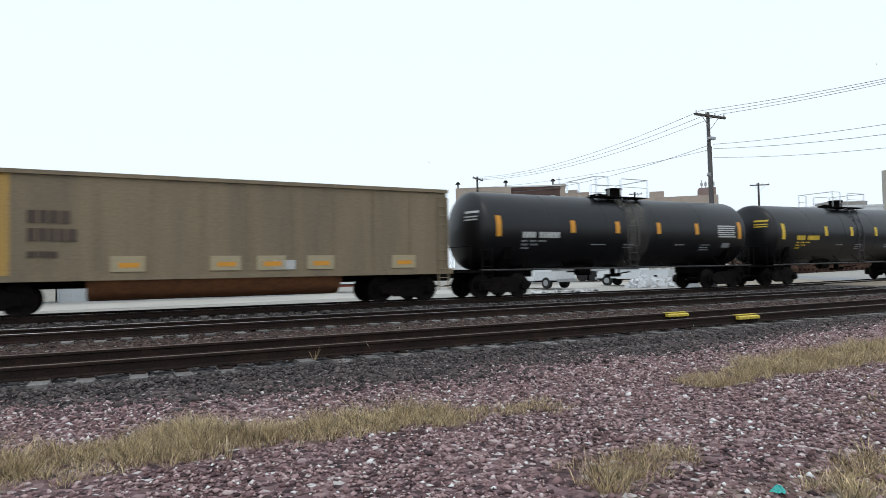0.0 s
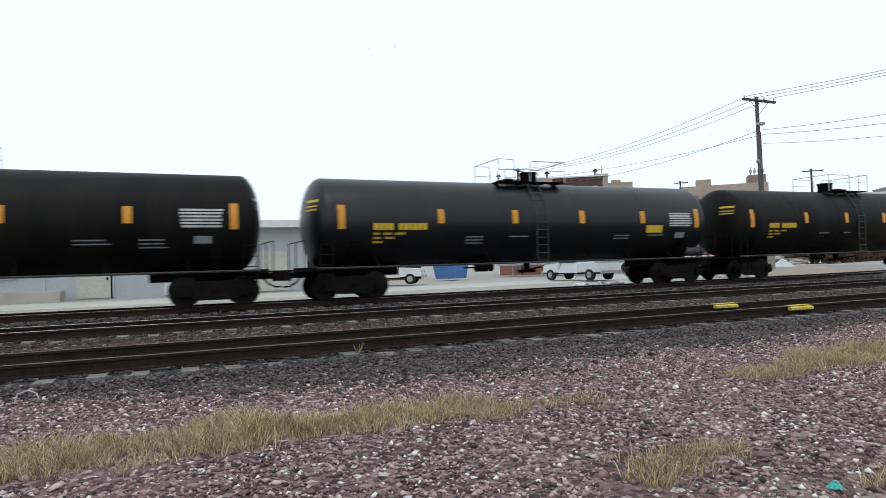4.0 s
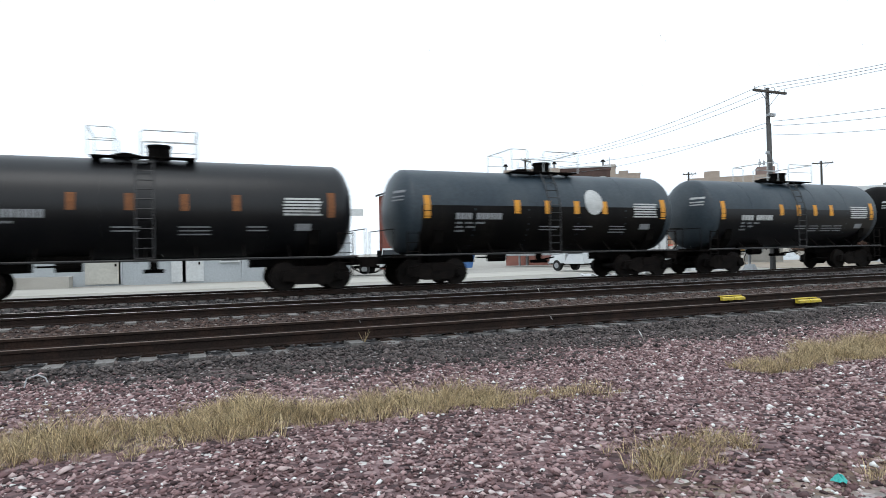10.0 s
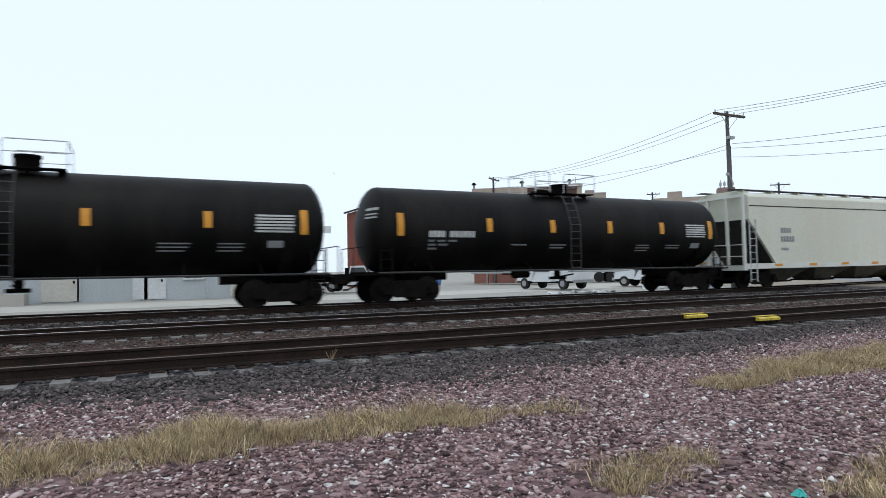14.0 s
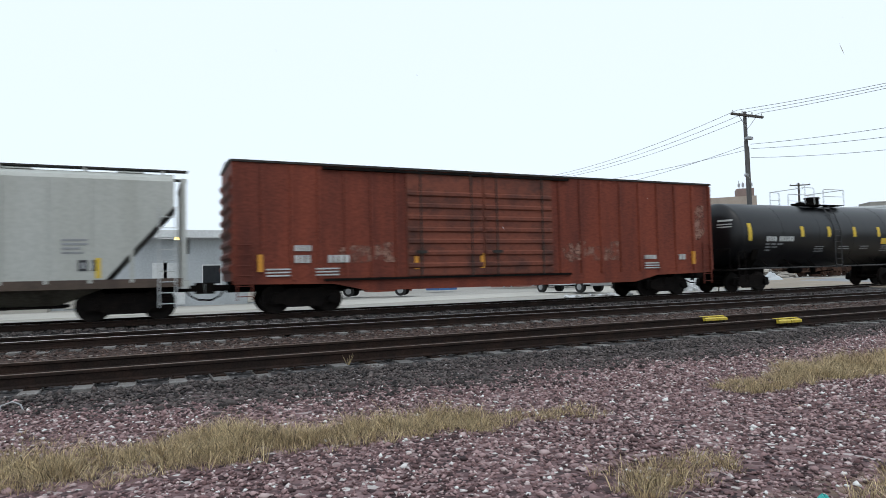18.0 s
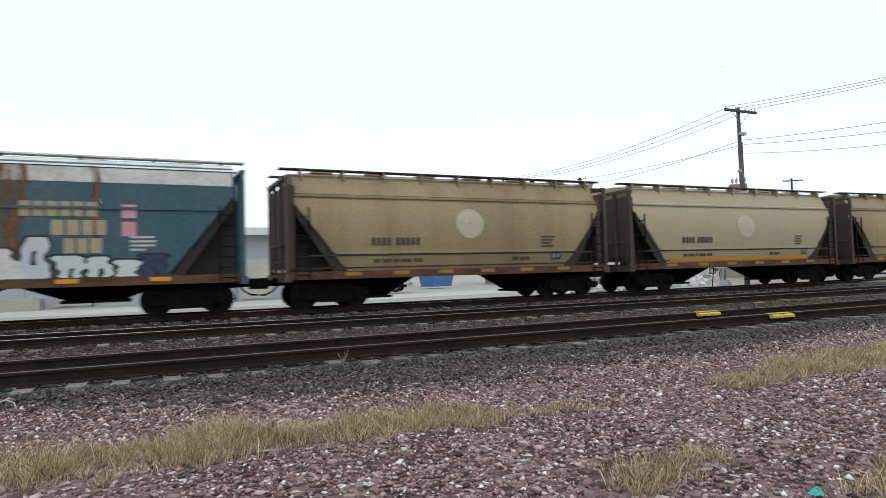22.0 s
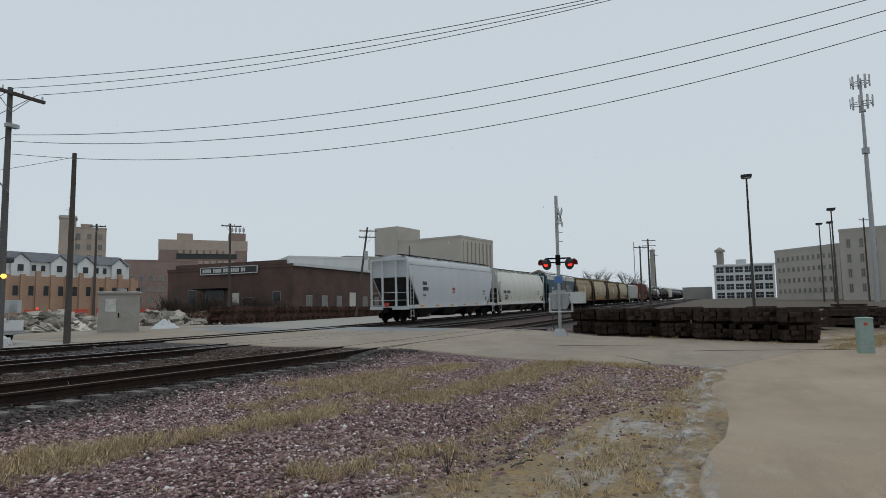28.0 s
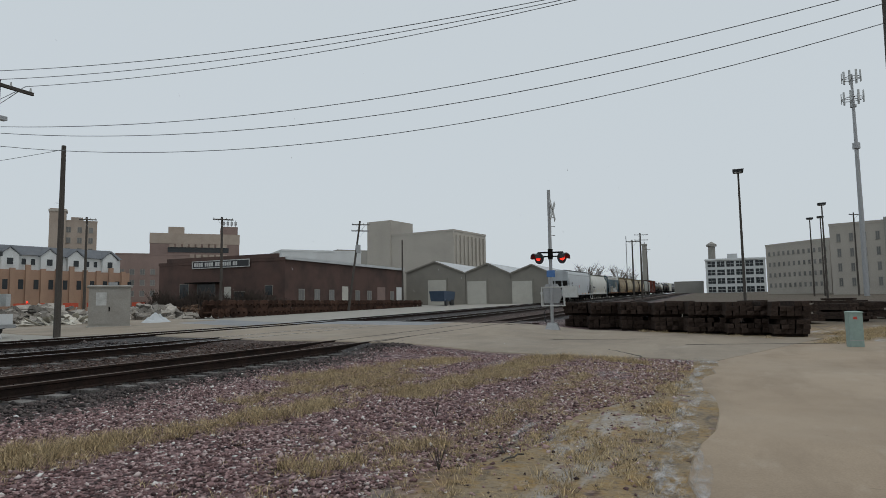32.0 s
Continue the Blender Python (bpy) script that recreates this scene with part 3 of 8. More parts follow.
tie_geo = Geo().box(-0.11, 0.11, -1.3, 1.3, -0.17, 0.0)
tie_mesh = mesh_of("tie", tie_geo, M["tie"])
plate_mesh = mesh_of("tie_plate", Geo().box(-0.09, 0.09, -0.18, 0.18, 0, 0.018).cyl((-0.06, -0.13, 0.0), (-0.06, -0.13, 0.05), 0.013, 5).cyl((0.06, 0.13, 0.0), (0.06, 0.13, 0.05), 0.013, 5), M["rail_steel"])
STATIONS = [-260, -150, -80] + list(range(-50, 130, 6)) + [150, 200, 300, 420]


def build_track(key, label, head, x_end=None):
    c, zt = CENTRE[key], RAIL_Z[key]
    tr = thing("railway_track", label, "railway track", kind="structure")
    xs = [x for x in STATIONS if x_end is None or x < x_end] + ([x_end] if x_end else [])
    for s in (-1, 1):
        r = part("rail", rail_geo(c + s * 0.753, zt, xs, RAIL_PROFILE), M["rail_steel"], tr, smooth=30)
        part("rail_head", rail_geo(c + s * 0.753, zt + 0.004, xs, [(-0.031, 0.172), (0.031, 0.172), (0.026, 0.178), (-0.026, 0.178)]), head, r, smooth=30)
    rnd = random.Random(key)
    top = zt - 0.178 - 0.006
    x = -26.0
    while x < 52:
        if not 31.5 < x < 46:
            ob = part("tie", tie_mesh, None, tr, at=pose(x + rnd.uniform(-0.05, 0.05), c + rnd.uniform(-0.1, 0.1), grade(x) + top + (rnd.uniform(-0.05, 0.006) if key == "near" and x < 13 else rnd.uniform(-0.012, 0.008)), rnd.uniform(-0.6, 0.6), 0, rnd.uniform(-2, 2)))
            if key != "main" and x > -12:
                for s in (-1, 1):
                    part("tie_plate", plate_mesh, None, ob, at=pose(0, s * 0.753, 0))
        x += 0.56
    return tr


build_track("near", "rusty siding track on weathered wooden ties in dark ballast", M["rail_head_dull"])
build_track("middle", "railway track with worn bright rail heads on wooden ties", M["rail_head"])
build_track("main", "main line railway track in dark ballast under the train", M["rail_head"])

# yellow blocks clamped on the rails of the siding
yellow_paint = mat("yellow_paint", (0.58, 0.44, 0.04), 0.55, 0, (0.2, 0.15, 0.05), 0.8, 7.0, 0.15, 20, 0.1)
for x0, x1, side in ((12.0, 12.75, 0.753), (12.6, 13.35, -0.753)):
    blk = thing("rail_block", "yellow painted steel block clamped to the rail", "rail block", pose(x0, CENTRE["near"] + side, RAIL_Z["near"] - 0.16), group="yellow rail blocks")
    w = x1 - x0
    body = part("body", Geo().prism_x([(-0.15, 0.075), (-0.05, 0.075), (-0.045, 0.15), (-0.1, 0.15), (-0.15, 0.125)], 0, w * 0.46), yellow_paint, blk)
    part("body", Geo().prism_x([(-0.15, 0.075), (-0.05, 0.075), (-0.045, 0.15), (-0.1, 0.15), (-0.15, 0.125)], w * 0.5, w * 0.94), yellow_paint, blk)
    part("top_plate", Geo().box(0, w * 0.94, -0.05, 0.05, 0.163, 0.178), yellow_paint, blk)
    for q in (0.25, 0.75):
        part("bolt", Geo().cyl((w * q, -0.18, 0.05), (w * q, -0.15, 0.05), 0.025, 8), M["steel_dark"], blk)


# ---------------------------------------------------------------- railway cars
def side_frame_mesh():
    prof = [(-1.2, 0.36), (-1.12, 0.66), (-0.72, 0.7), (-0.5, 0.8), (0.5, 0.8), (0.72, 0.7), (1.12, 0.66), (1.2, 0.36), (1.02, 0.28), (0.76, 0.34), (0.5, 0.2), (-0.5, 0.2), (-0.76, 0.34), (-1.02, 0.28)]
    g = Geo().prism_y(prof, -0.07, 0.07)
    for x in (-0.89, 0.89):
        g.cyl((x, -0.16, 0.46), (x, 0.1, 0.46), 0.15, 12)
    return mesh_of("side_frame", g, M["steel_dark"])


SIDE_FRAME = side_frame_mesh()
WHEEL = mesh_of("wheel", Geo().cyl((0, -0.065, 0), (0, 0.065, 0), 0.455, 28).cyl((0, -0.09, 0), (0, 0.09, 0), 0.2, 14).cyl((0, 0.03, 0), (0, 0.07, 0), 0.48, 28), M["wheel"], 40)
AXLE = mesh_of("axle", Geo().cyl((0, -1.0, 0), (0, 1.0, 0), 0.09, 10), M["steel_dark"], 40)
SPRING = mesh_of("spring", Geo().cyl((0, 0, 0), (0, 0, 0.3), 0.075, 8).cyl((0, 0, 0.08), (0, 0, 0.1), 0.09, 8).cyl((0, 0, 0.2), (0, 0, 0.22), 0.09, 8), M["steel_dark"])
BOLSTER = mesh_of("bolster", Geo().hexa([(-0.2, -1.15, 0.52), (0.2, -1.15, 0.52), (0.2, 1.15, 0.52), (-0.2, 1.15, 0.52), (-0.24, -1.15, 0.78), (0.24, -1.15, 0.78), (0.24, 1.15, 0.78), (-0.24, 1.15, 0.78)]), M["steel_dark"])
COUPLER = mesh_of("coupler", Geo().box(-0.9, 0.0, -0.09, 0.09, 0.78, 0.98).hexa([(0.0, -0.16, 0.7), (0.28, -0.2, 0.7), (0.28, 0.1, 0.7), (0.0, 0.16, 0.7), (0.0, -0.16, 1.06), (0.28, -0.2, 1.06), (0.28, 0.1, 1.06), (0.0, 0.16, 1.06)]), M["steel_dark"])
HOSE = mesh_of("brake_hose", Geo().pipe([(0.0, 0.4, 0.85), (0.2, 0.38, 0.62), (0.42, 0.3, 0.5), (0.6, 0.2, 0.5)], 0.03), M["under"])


def bogie(car, x):
    b = part("bogie", BOLSTER, None, car, at=pose(x, 0, 0))
    for s in (-1, 1):
        part("side_frame", SIDE_FRAME, None, b, at=pose(0, s * 1.05, 0, 0, 0, 0 if s < 0 else 180))
        for dx in (-0.14, 0.14):
            part("spring", SPRING, None, b, at=pose(dx, s * 1.05, 0.24))
        for dx in (-0.89, 0.89):
            part("wheel", WHEEL, None, b, at=pose(dx, s * 0.755, 0.46, 0, 0, 180 if s > 0 else 0))
    for dx in (-0.89, 0.89):
        part("axle", AXLE, None, b, at=pose(dx, 0, 0.46))


def running_gear(car, L, truck):
    for s in (-1, 1):
        bogie(car, s * truck)
        part("coupler", COUPLER, None, car, at=pose(s * (L / 2 - 0.3), 0, 0, 0, 0, 0 if s > 0 else 180))
        part("brake_hose", HOSE, None, car, at=pose(s * (L / 2 - 0.6), 0, 0, 0, 0, 0 if s > 0 else 180))


def letters(g, x, z, n, h, put, rnd, gap=0.16, wide=0.62):
    """A row of n plain letter-sized bars, x to the right, placed by put(x0, x1, z0, z1)."""
    for i in range(n):
        w = h * wide * rnd.uniform(0.8, 1.1)
        put(g, x, x + w, z, z + h)
        x += w + h * gap
    return x


def ladder(car, x, y, z0, z1, w=0.45, mat_key="rail_grey", name="ladder", label=""):
    g = Geo()
    for s in (-1, 1):
        g.box(x + s * w / 2 - 0.02, x + s * w / 2 + 0.02, y - 0.02, y + 0.02, z0, z1)
    z = z0 + 0.12
    while z < z1 - 0.02:
        g.cyl((x - w / 2, y, z), (x + w / 2, y, z), 0.014, 5)
        z += 0.32
    return part(name, g, M[mat_key], car, label)


def tank_car(L, shell="tank_black", stripe="orange", r=1.56, seed=0, band=None, oval=False, title=None, placard=False, rails="rail_grey", label="", belly=None, top_z=4.23, gear="tank_sill", flip=False, tank=False, brace=False):
    rnd = random.Random(1000 + seed)
    car = thing("tank_car", label, "tank car", group="cars of the freight train")
    running_gear(car, L, L / 2 - 2.2)
    zc, hl = top_z - r, L / 2 - 0.72
    prof = [(-hl, 0.02)] + [(-hl + 0.62 * (1 - math.cos(a)), r * math.sin(a)) for a in (0.25, 0.5, 0.75, 1.0, 1.25, 1.45)]
    prof += [(-hl + 0.62, r)]
    seams = [x for x in np.linspace(-hl + 0.62, hl - 0.62, 6)][1:-1]
    for x in seams:
        prof += [(x - 0.02, r), (x - 0.02, r + 0.006), (x + 0.02, r + 0.006), (x + 0.02, r)]
    prof += [(-x, q) for x, q in reversed(prof[:8])]
    part("shell", Geo().revolve_x(prof, zc, 40), M[shell], car, smooth=35)

    def put(g, x0, x1, z0, z1, off=0.008):
        k = max(2, int((z1 - z0) / 0.2) + 1)
        rows = []
        for i in range(k + 1):
            a = math.asin(max(-0.99, min(0.99, (z0 + (z1 - z0) * i / k - zc) / r)))
            rows.append([(x, -(r + off) * math.cos(a), zc + (r + off) * math.sin(a)) for x in (x0, x1)])
        g.grid(rows)
    if band:
        g = Geo()
        n = 40
        g.grid([[(x, (r + 0.012) * math.cos(2 * math.pi * j / n), zc + (r + 0.012) * math.sin(2 * math.pi * j / n)) for x in (band[1] - (band[2] if len(band) > 2 else 0.65), band[1] + 0.65)] for j in range(n + 1)])
        part("centre_band", g, M[band[0]], car, smooth=40)
    # belly: near-black sheet that paints in the shade on the lower side
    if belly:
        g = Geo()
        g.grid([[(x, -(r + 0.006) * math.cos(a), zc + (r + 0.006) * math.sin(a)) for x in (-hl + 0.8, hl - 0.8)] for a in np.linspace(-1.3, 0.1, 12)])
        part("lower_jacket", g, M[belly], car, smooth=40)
    # sills, saddles and the stringer along the bottom
    for s in (-1, 1):
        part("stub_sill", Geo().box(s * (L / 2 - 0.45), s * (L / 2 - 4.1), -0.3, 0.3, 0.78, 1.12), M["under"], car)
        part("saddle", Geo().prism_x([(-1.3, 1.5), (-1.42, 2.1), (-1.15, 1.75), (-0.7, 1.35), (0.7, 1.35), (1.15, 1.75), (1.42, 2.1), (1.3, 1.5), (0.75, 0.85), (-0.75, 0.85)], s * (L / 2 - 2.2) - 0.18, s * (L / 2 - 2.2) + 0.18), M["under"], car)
        part("end_platform", Geo().box(s * (L / 2 - 0.45), s * (L / 2 - 1.5), -1.45, 1.45, 1.0, 1.06), M["steel_dark"], car)
        g = Geo()
        x = s * (L / 2 - 0.5)
        g.pipe([(x, -1.42, 1.05), (x, -1.42, 2.0), (x, 1.42, 2.0), (x, 1.42, 1.05)], 0.018).pipe([(x, 0, 1.05), (x, 0, 2.0)], 0.018)
        part("end_handrail", g, M["steel_dark"], car)
        ladder(car, s * (L / 2 - 1.2), -1.48, 0.45, 1.9, 0.42, "steel_dark", "end_ladder")
    for s in (-1, 1):
        part("side_handrail", Geo().pipe([(-L / 2 + 0.9, s * 1.5, 1.08), (L / 2 - 0.9, s * 1.5, 1.08)], 0.035), M[gear], car, smooth=40)
    for x in np.linspace(-L / 2 + 3, L / 2 - 3, 7):
        part("rail_bracket", Geo().pipe([(x, -1.5, 1.06), (x, -0.95, 1.55)], 0.02), M["steel_dark"], car)
    if brace:
        for s in (-1, 1):
            for dx in (0.0, 0.75):
                part("end_brace", Geo().pipe([(s * (L / 2 - 2.0 - dx), -1.46, 1.08), (s * (L / 2 - 2.75 - dx), -1.5, zc - 0.45)], 0.028), M[gear], car)
    if tank:
        part("air_reservoir", Geo().revolve_x([(L / 2 - 2.05, 0.02), (L / 2 - 2.0, 0.15), (L / 2 - 1.9, 0.2), (L / 2 - 1.05, 0.2), (L / 2 - 0.95, 0.15), (L / 2 - 0.9, 0.02)], 1.35, 14), M[gear], car, smooth=40, at=pose(0, -1.1, 0))
    part("brake_cylinder", Geo().cyl((-2.4, -0.6, 0.95), (-1.7, -0.6, 0.95), 0.17, 12).cyl((-2.9, -0.6, 0.95), (-2.4, -0.6, 0.95), 0.03, 6).box(-3.1, -1.5, -0.65, -0.5, 1.05, 1.3), M["under"], car)
    part("bottom_outlet", Geo().cyl((0.2, 0, 0.75), (0.2, 0, 1.25), 0.13, 10).box(-0.1, 0.5, -0.22, 0.22, 0.68, 0.8).pipe([(0.2, -0.2, 0.8), (0.2, -1.1, 0.9)], 0.03), M["under"], car)
    part("belly_lagging", Geo().box(-L / 2 + 3.8, L / 2 - 3.8, -0.24, 0.24, 1.08, 1.28), M["under"], car)
    # manway, platform, railings, ladder
    top = zc + r
    f = -1 if flip else 1
    part("manway", Geo().cyl((0.4 * f, 0, top - 0.1), (0.4 * f, 0, top + 0.4), 0.34, 16).cyl((0.4 * f, 0, top + 0.4), (0.4 * f, 0, top + 0.47), 0.38, 16), M["under"], car, smooth=40)
    part("valve_cover", Geo().cyl((-0.55 * f, 0, top - 0.1), (-0.55 * f, 0, top + 0.14), 0.42, 14).cyl((-0.55 * f, 0, top + 0.14), (-0.55 * f, 0, top + 0.2), 0.2, 10), M["under"], car, smooth=40)
    part("top_platform", Geo().box(-1.45, 1.45, -1.0, -0.6, top - 0.05, top - 0.01).box(-1.45, 1.45, 0.6, 1.0, top - 0.05, top - 0.01).box(-1.45, -1.2, -0.6, 0.6, top - 0.05, top - 0.01).box(1.2, 1.45, -0.6, 0.6, top - 0.05, top - 0.01).box(-0.5, -0.44, -1, 1, top - 0.13, top - 0.05).box(0.44, 0.5, -1, 1, top - 0.13, top - 0.05), M["under"], car)
    for x0, x1, tall in ((-0.8 * f, -1.5 * f, 0.82), (-0.1 * f, 1.5 * f, 0.78)):
        g = Geo()
        for y in (-0.98, 0.98):
            g.pipe([(x0, y, top - 0.03), (x0, y, top + tall - 0.08), (x0 + 0.08 * (1 if x1 > x0 else -1), y, top + tall), (x1, y, top + tall), (x1, y, top - 0.03)], 0.019)
            g.pipe([(x0, y, top + 0.42), (x1, y, top + 0.42)], 0.013)
        g.pipe([(x1, -0.98, top + tall), (x1, 0.98, top + tall)], 0.019)
        part("safety_railing", g, M[rails], car)
    g = Geo()
    for x in (-0.24, 0.24):
        g.pipe([(x, -1.56, 1.0), (x, -1.58, zc + 0.2), (x, -1.3, zc + 1.0), (x, -0.9, top + 0.0)], 0.022)
    for i in range(11):
        z = 1.15 + i * 0.29
        y = -1.57 if z < zc + 0.3 else -1.57 + (z - zc - 0.3) * 0.45
        g.cyl((-0.24, y, z), (0.24, y, z), 0.014, 5)
    part("side_ladder", g, M[gear], car)
    # reflective stripes
    for x in [-hl + 1.0] + list(np.linspace(-hl + 4.6, hl - 3.9, 4)) + [hl - 0.95]:
        end = abs(x) > hl - 1.2
        g = Geo()
        put(g, x - 0.12, x + 0.12, zc - (0.3 if end else 0.12), zc + (0.5 if end else 0.38))
        part("reflective_stripe", g, M[stripe], car, smooth=40)
    # lettering as bars, data panels
    tx = -hl + 2.1
    x = tx
    for n in (4, 6):
        g = Geo()
        x = letters(g, x, zc - 0.34, n, 0.23, put, rnd, 0.12, 0.66) + 0.16
        part("lettering", g, M[title or "white_mark"], car, smooth=40)
    for k in range(3):
        x = tx
        for n in (4, 5, 6)[k:]:
            g = Geo()
            x = letters(g, x, zc - 0.5 - 0.14 * k, n, 0.07, put, rnd, 0.2, 0.7) + 0.12
            part("small_lettering", g, M["grey_mark" if title is None else title], car, smooth=40)
    for k in range(6):
        g = Geo()
        put(g, hl - 2.5 + 0.05 * rnd.random(), hl - 1.25 - 0.1 * rnd.random(), zc + 0.26 - 0.1 * k, zc + 0.32 - 0.1 * k)
        part("data_line", g, M["white_mark"], car, smooth=40)
    for x in (-hl + 5.6, -hl + 7.4, hl - 5.3, hl - 3.6):
        g = Geo()
        wd = rnd.uniform(0.6, 1.0)
        for k in range(rnd.choice((1, 2, 3))):
            put(g, x, x + wd * rnd.uniform(0.8, 1.0), zc - 0.62 - 0.11 * k, zc - 0.58 - 0.11 * k)
        part("small_lettering", g, M["grey_mark"], car, smooth=40)
    g = Geo()
    put(g, hl - 2.1, hl - 1.6, zc - 0.72, zc - 0.5)
    part("test_panel", g, M["grey_mark"], car, smooth=40)
    # rows of small letters on the tank heads
    for s in (-1, 1):
        g = Geo()
        for z in (zc + 0.62, zc + 0.46, zc + 0.34):
            rows = []
            for dz in (0.0, 0.09 if z > zc + 0.5 else 0.05):
                row = []
                for y in np.linspace(-1.2, -0.55, 6):
                    a = math.asin(min(0.99, math.hypot(y, z + dz - zc) / r))
                    row.append((s * (hl - 0.62 * (1 - math.cos(a)) + 0.014), y, z + dz))
                rows.append(row)
            g.grid(rows)
        part("head_lettering", g, M[title or "white_mark"], car, smooth=40)
    if placard:
        g = Geo()
        put(g, hl - 3.7, hl - 2.85, zc - 0.5, zc - 0.2)
        part("placard", g, M["yellow"], car, smooth=40)
    if oval:
        def ell(cx, cz, rx, rz, m, off, name, p=1.0):
            g = Geo()
            rows = []
            for k in (0.02, 0.5, 1.0):
                row = []
                for i in range(29):
                    a = 2 * math.pi * i / 28
                    sa, ca = (math.copysign(abs(v) ** p, v) for v in (math.sin(a), math.cos(a)))
                    zz = cz + rz * k * sa
                    b = math.asin(max(-0.99, min(0.99, (zz - zc) / r)))
                    row.append((cx + rx * k * ca, -(r + off) * math.cos(b), zc + (r + off) * math.sin(b)))
                rows.append(row)
            part(name, g.grid(rows), M[m], car, smooth=40)
        if oval == "red":
            ell(hl - 2.3, zc + 0.62, 1.25, 0.42, "white_mark", 0.012, "emblem")
            for k in range(3):
                g = Geo()
                put(g, hl - 3.05 + 0.5 * k, hl - 2.68 + 0.5 * k, zc + 0.5, zc + 0.78, 0.02)
                part("emblem_bar", g, M["red_mark"], car)
        elif oval == "blue":
            ell(hl - 4.55, zc + 0.36, 0.82, 0.62, "blue_mark", 0.011, "emblem", 1.45)
            ell(hl - 4.78, zc + 0.36, 0.58, 0.52, "white_mark", 0.018, "emblem_face", 1.3)
            ell(hl - 4.86, zc + 0.26, 0.3, 0.34, "hop_disc", 0.024, "emblem_leaf", 1.2)
            g = Geo()
            letters(g, hl - 5.25, zc - 0.48, 3, 0.3, put, rnd, 0.2, 1.1)
            part("emblem_bars", g, M["grey_mark"], car)
        else:
            ell(hl - 4.4, zc + 0.35, 0.42, 0.5, "white_mark", 0.012, "emblem")
    return car


def hopper_car(L, height=4.55, closed=False, belts=(), mark_z=1.55, half_w=1.55, body="hop_pale", roof=None, curve=0.0, bays=4, sill="hop_pale", bay_mat="hop_bay", end_mat="hop_dark", frame_mat=None,
               stripe="orange", ribs=0, cut=(1.9, 1.25), seed=0, mark="grey_mark", line=None, disc=None, label="", peak=0.35, flat_end=False, marks=None, gap=0.0, gate_z=0.34):
    """Covered hopper. curve: how far the side bulges; closed: dark sheets fill the open ends in place of their shade;
    cut: length and height of the triangles cut from the lower ends; gap: the open length between the two halves of the
    bays; gate_z: how low the bays hang.
    """
    rnd = random.Random(500 + seed)
    car = thing("hopper_car", label, "hopper car", group="cars of the freight train")
    running_gear(car, L, L / 2 - 2.25)
    zs, zt = 1.12, height - peak
    a = L / 2 - 0.95
    frame_mat = frame_mat or sill

    def side_y(z):
        t = (z - zs) / (zt - zs)
        return half_w - curve * (abs(2 * t - 0.85) ** 2.2) * (1.0 if t > 0.42 else 0.75)

    cx, cz = cut
    stations = [-a, -a + 0.3, -a + cx * 0.35, -a + cx * 0.7, -a + cx] + list(np.linspace(-a + cx, a - cx, 9))[1:-1] + [a - cx, a - cx * 0.7, a - cx * 0.35, a - 0.3, a]
    rows = []
    for x in stations:
        t = max(0.0, 1 - (a - abs(x)) / cx)
        zl = zs + (cz + 0.9) * t
        half = [(-side_y(zl + (zt - zl) * k / 8), zl + (zt - zl) * k / 8) for k in range(9)]
        y_top = -half[-1][0]
        half += [(-y_top * math.cos(q) ** 0.9 if q < 1.5 else 0.0, zt + peak * math.sin(q)) for q in (0.35, 0.7, 1.05, 1.35, 1.57)]
        full = half + [(-y, z) for y, z in reversed(half[:-1])]
        rows.append([(x, y, z) for y, z in full] + [(x, half[0][0], half[0][1])])
    g = Geo().grid(rows)
    n = len(rows[0]) - 1
    g.f += [tuple(range(n - 1, -1, -1)), tuple(range((len(rows) - 1) * (n + 1), (len(rows) - 1) * (n + 1) + n))]
    part("body", g, M[body], car, smooth=28)
    if roof:
        g = Geo()
        rr = []
        for x in (-a - 0.02, a + 0.02):
            ys = [-1, -0.8, -0.5, -0.2, 0, 0.2, 0.5, 0.8, 1]
            y_top = side_y(zt) + 0.03
            rr.append([(x, y_top * k, zt + 0.02 + (peak + 0.02) * math.sin(math.acos(min(1, abs(k))))) for k in ys])
        part("roof_sheet", g.grid(rr), M[roof], car, smooth=60)

    def put(g, x0, x1, z0, z1, off=0.012):
        rows2 = []
        for k in range(5):
            z = z0 + (z1 - z0) * k / 4
            rows2.append([(x, -side_y(min(max(z, zs), zt)) - off, z) for x in (x0, x1)])
        g.grid(rows2)
    # sills
    for s in (-1, 1):
        part("side_sill", Geo().box(-L / 2 + 0.75, L / 2 - 0.75, s * (half_w - 0.12), s * (half_w + 0.03), zs - 0.16, zs + 0.1), M[sill], car)
        part("end_sill", Geo().box(s * (L / 2 - 0.55), s * (L / 2 - 0.8), -half_w, half_w, zs - 0.22, zs + 0.02), M[frame_mat], car)
        part("centre_sill", Geo().box(s * (L / 2 - 0.5), s * (L / 2 - 4.6), -0.28, 0.28, 0.78, 1.05), M["under"], car)
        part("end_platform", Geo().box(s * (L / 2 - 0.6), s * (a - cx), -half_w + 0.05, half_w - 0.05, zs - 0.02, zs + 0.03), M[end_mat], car)
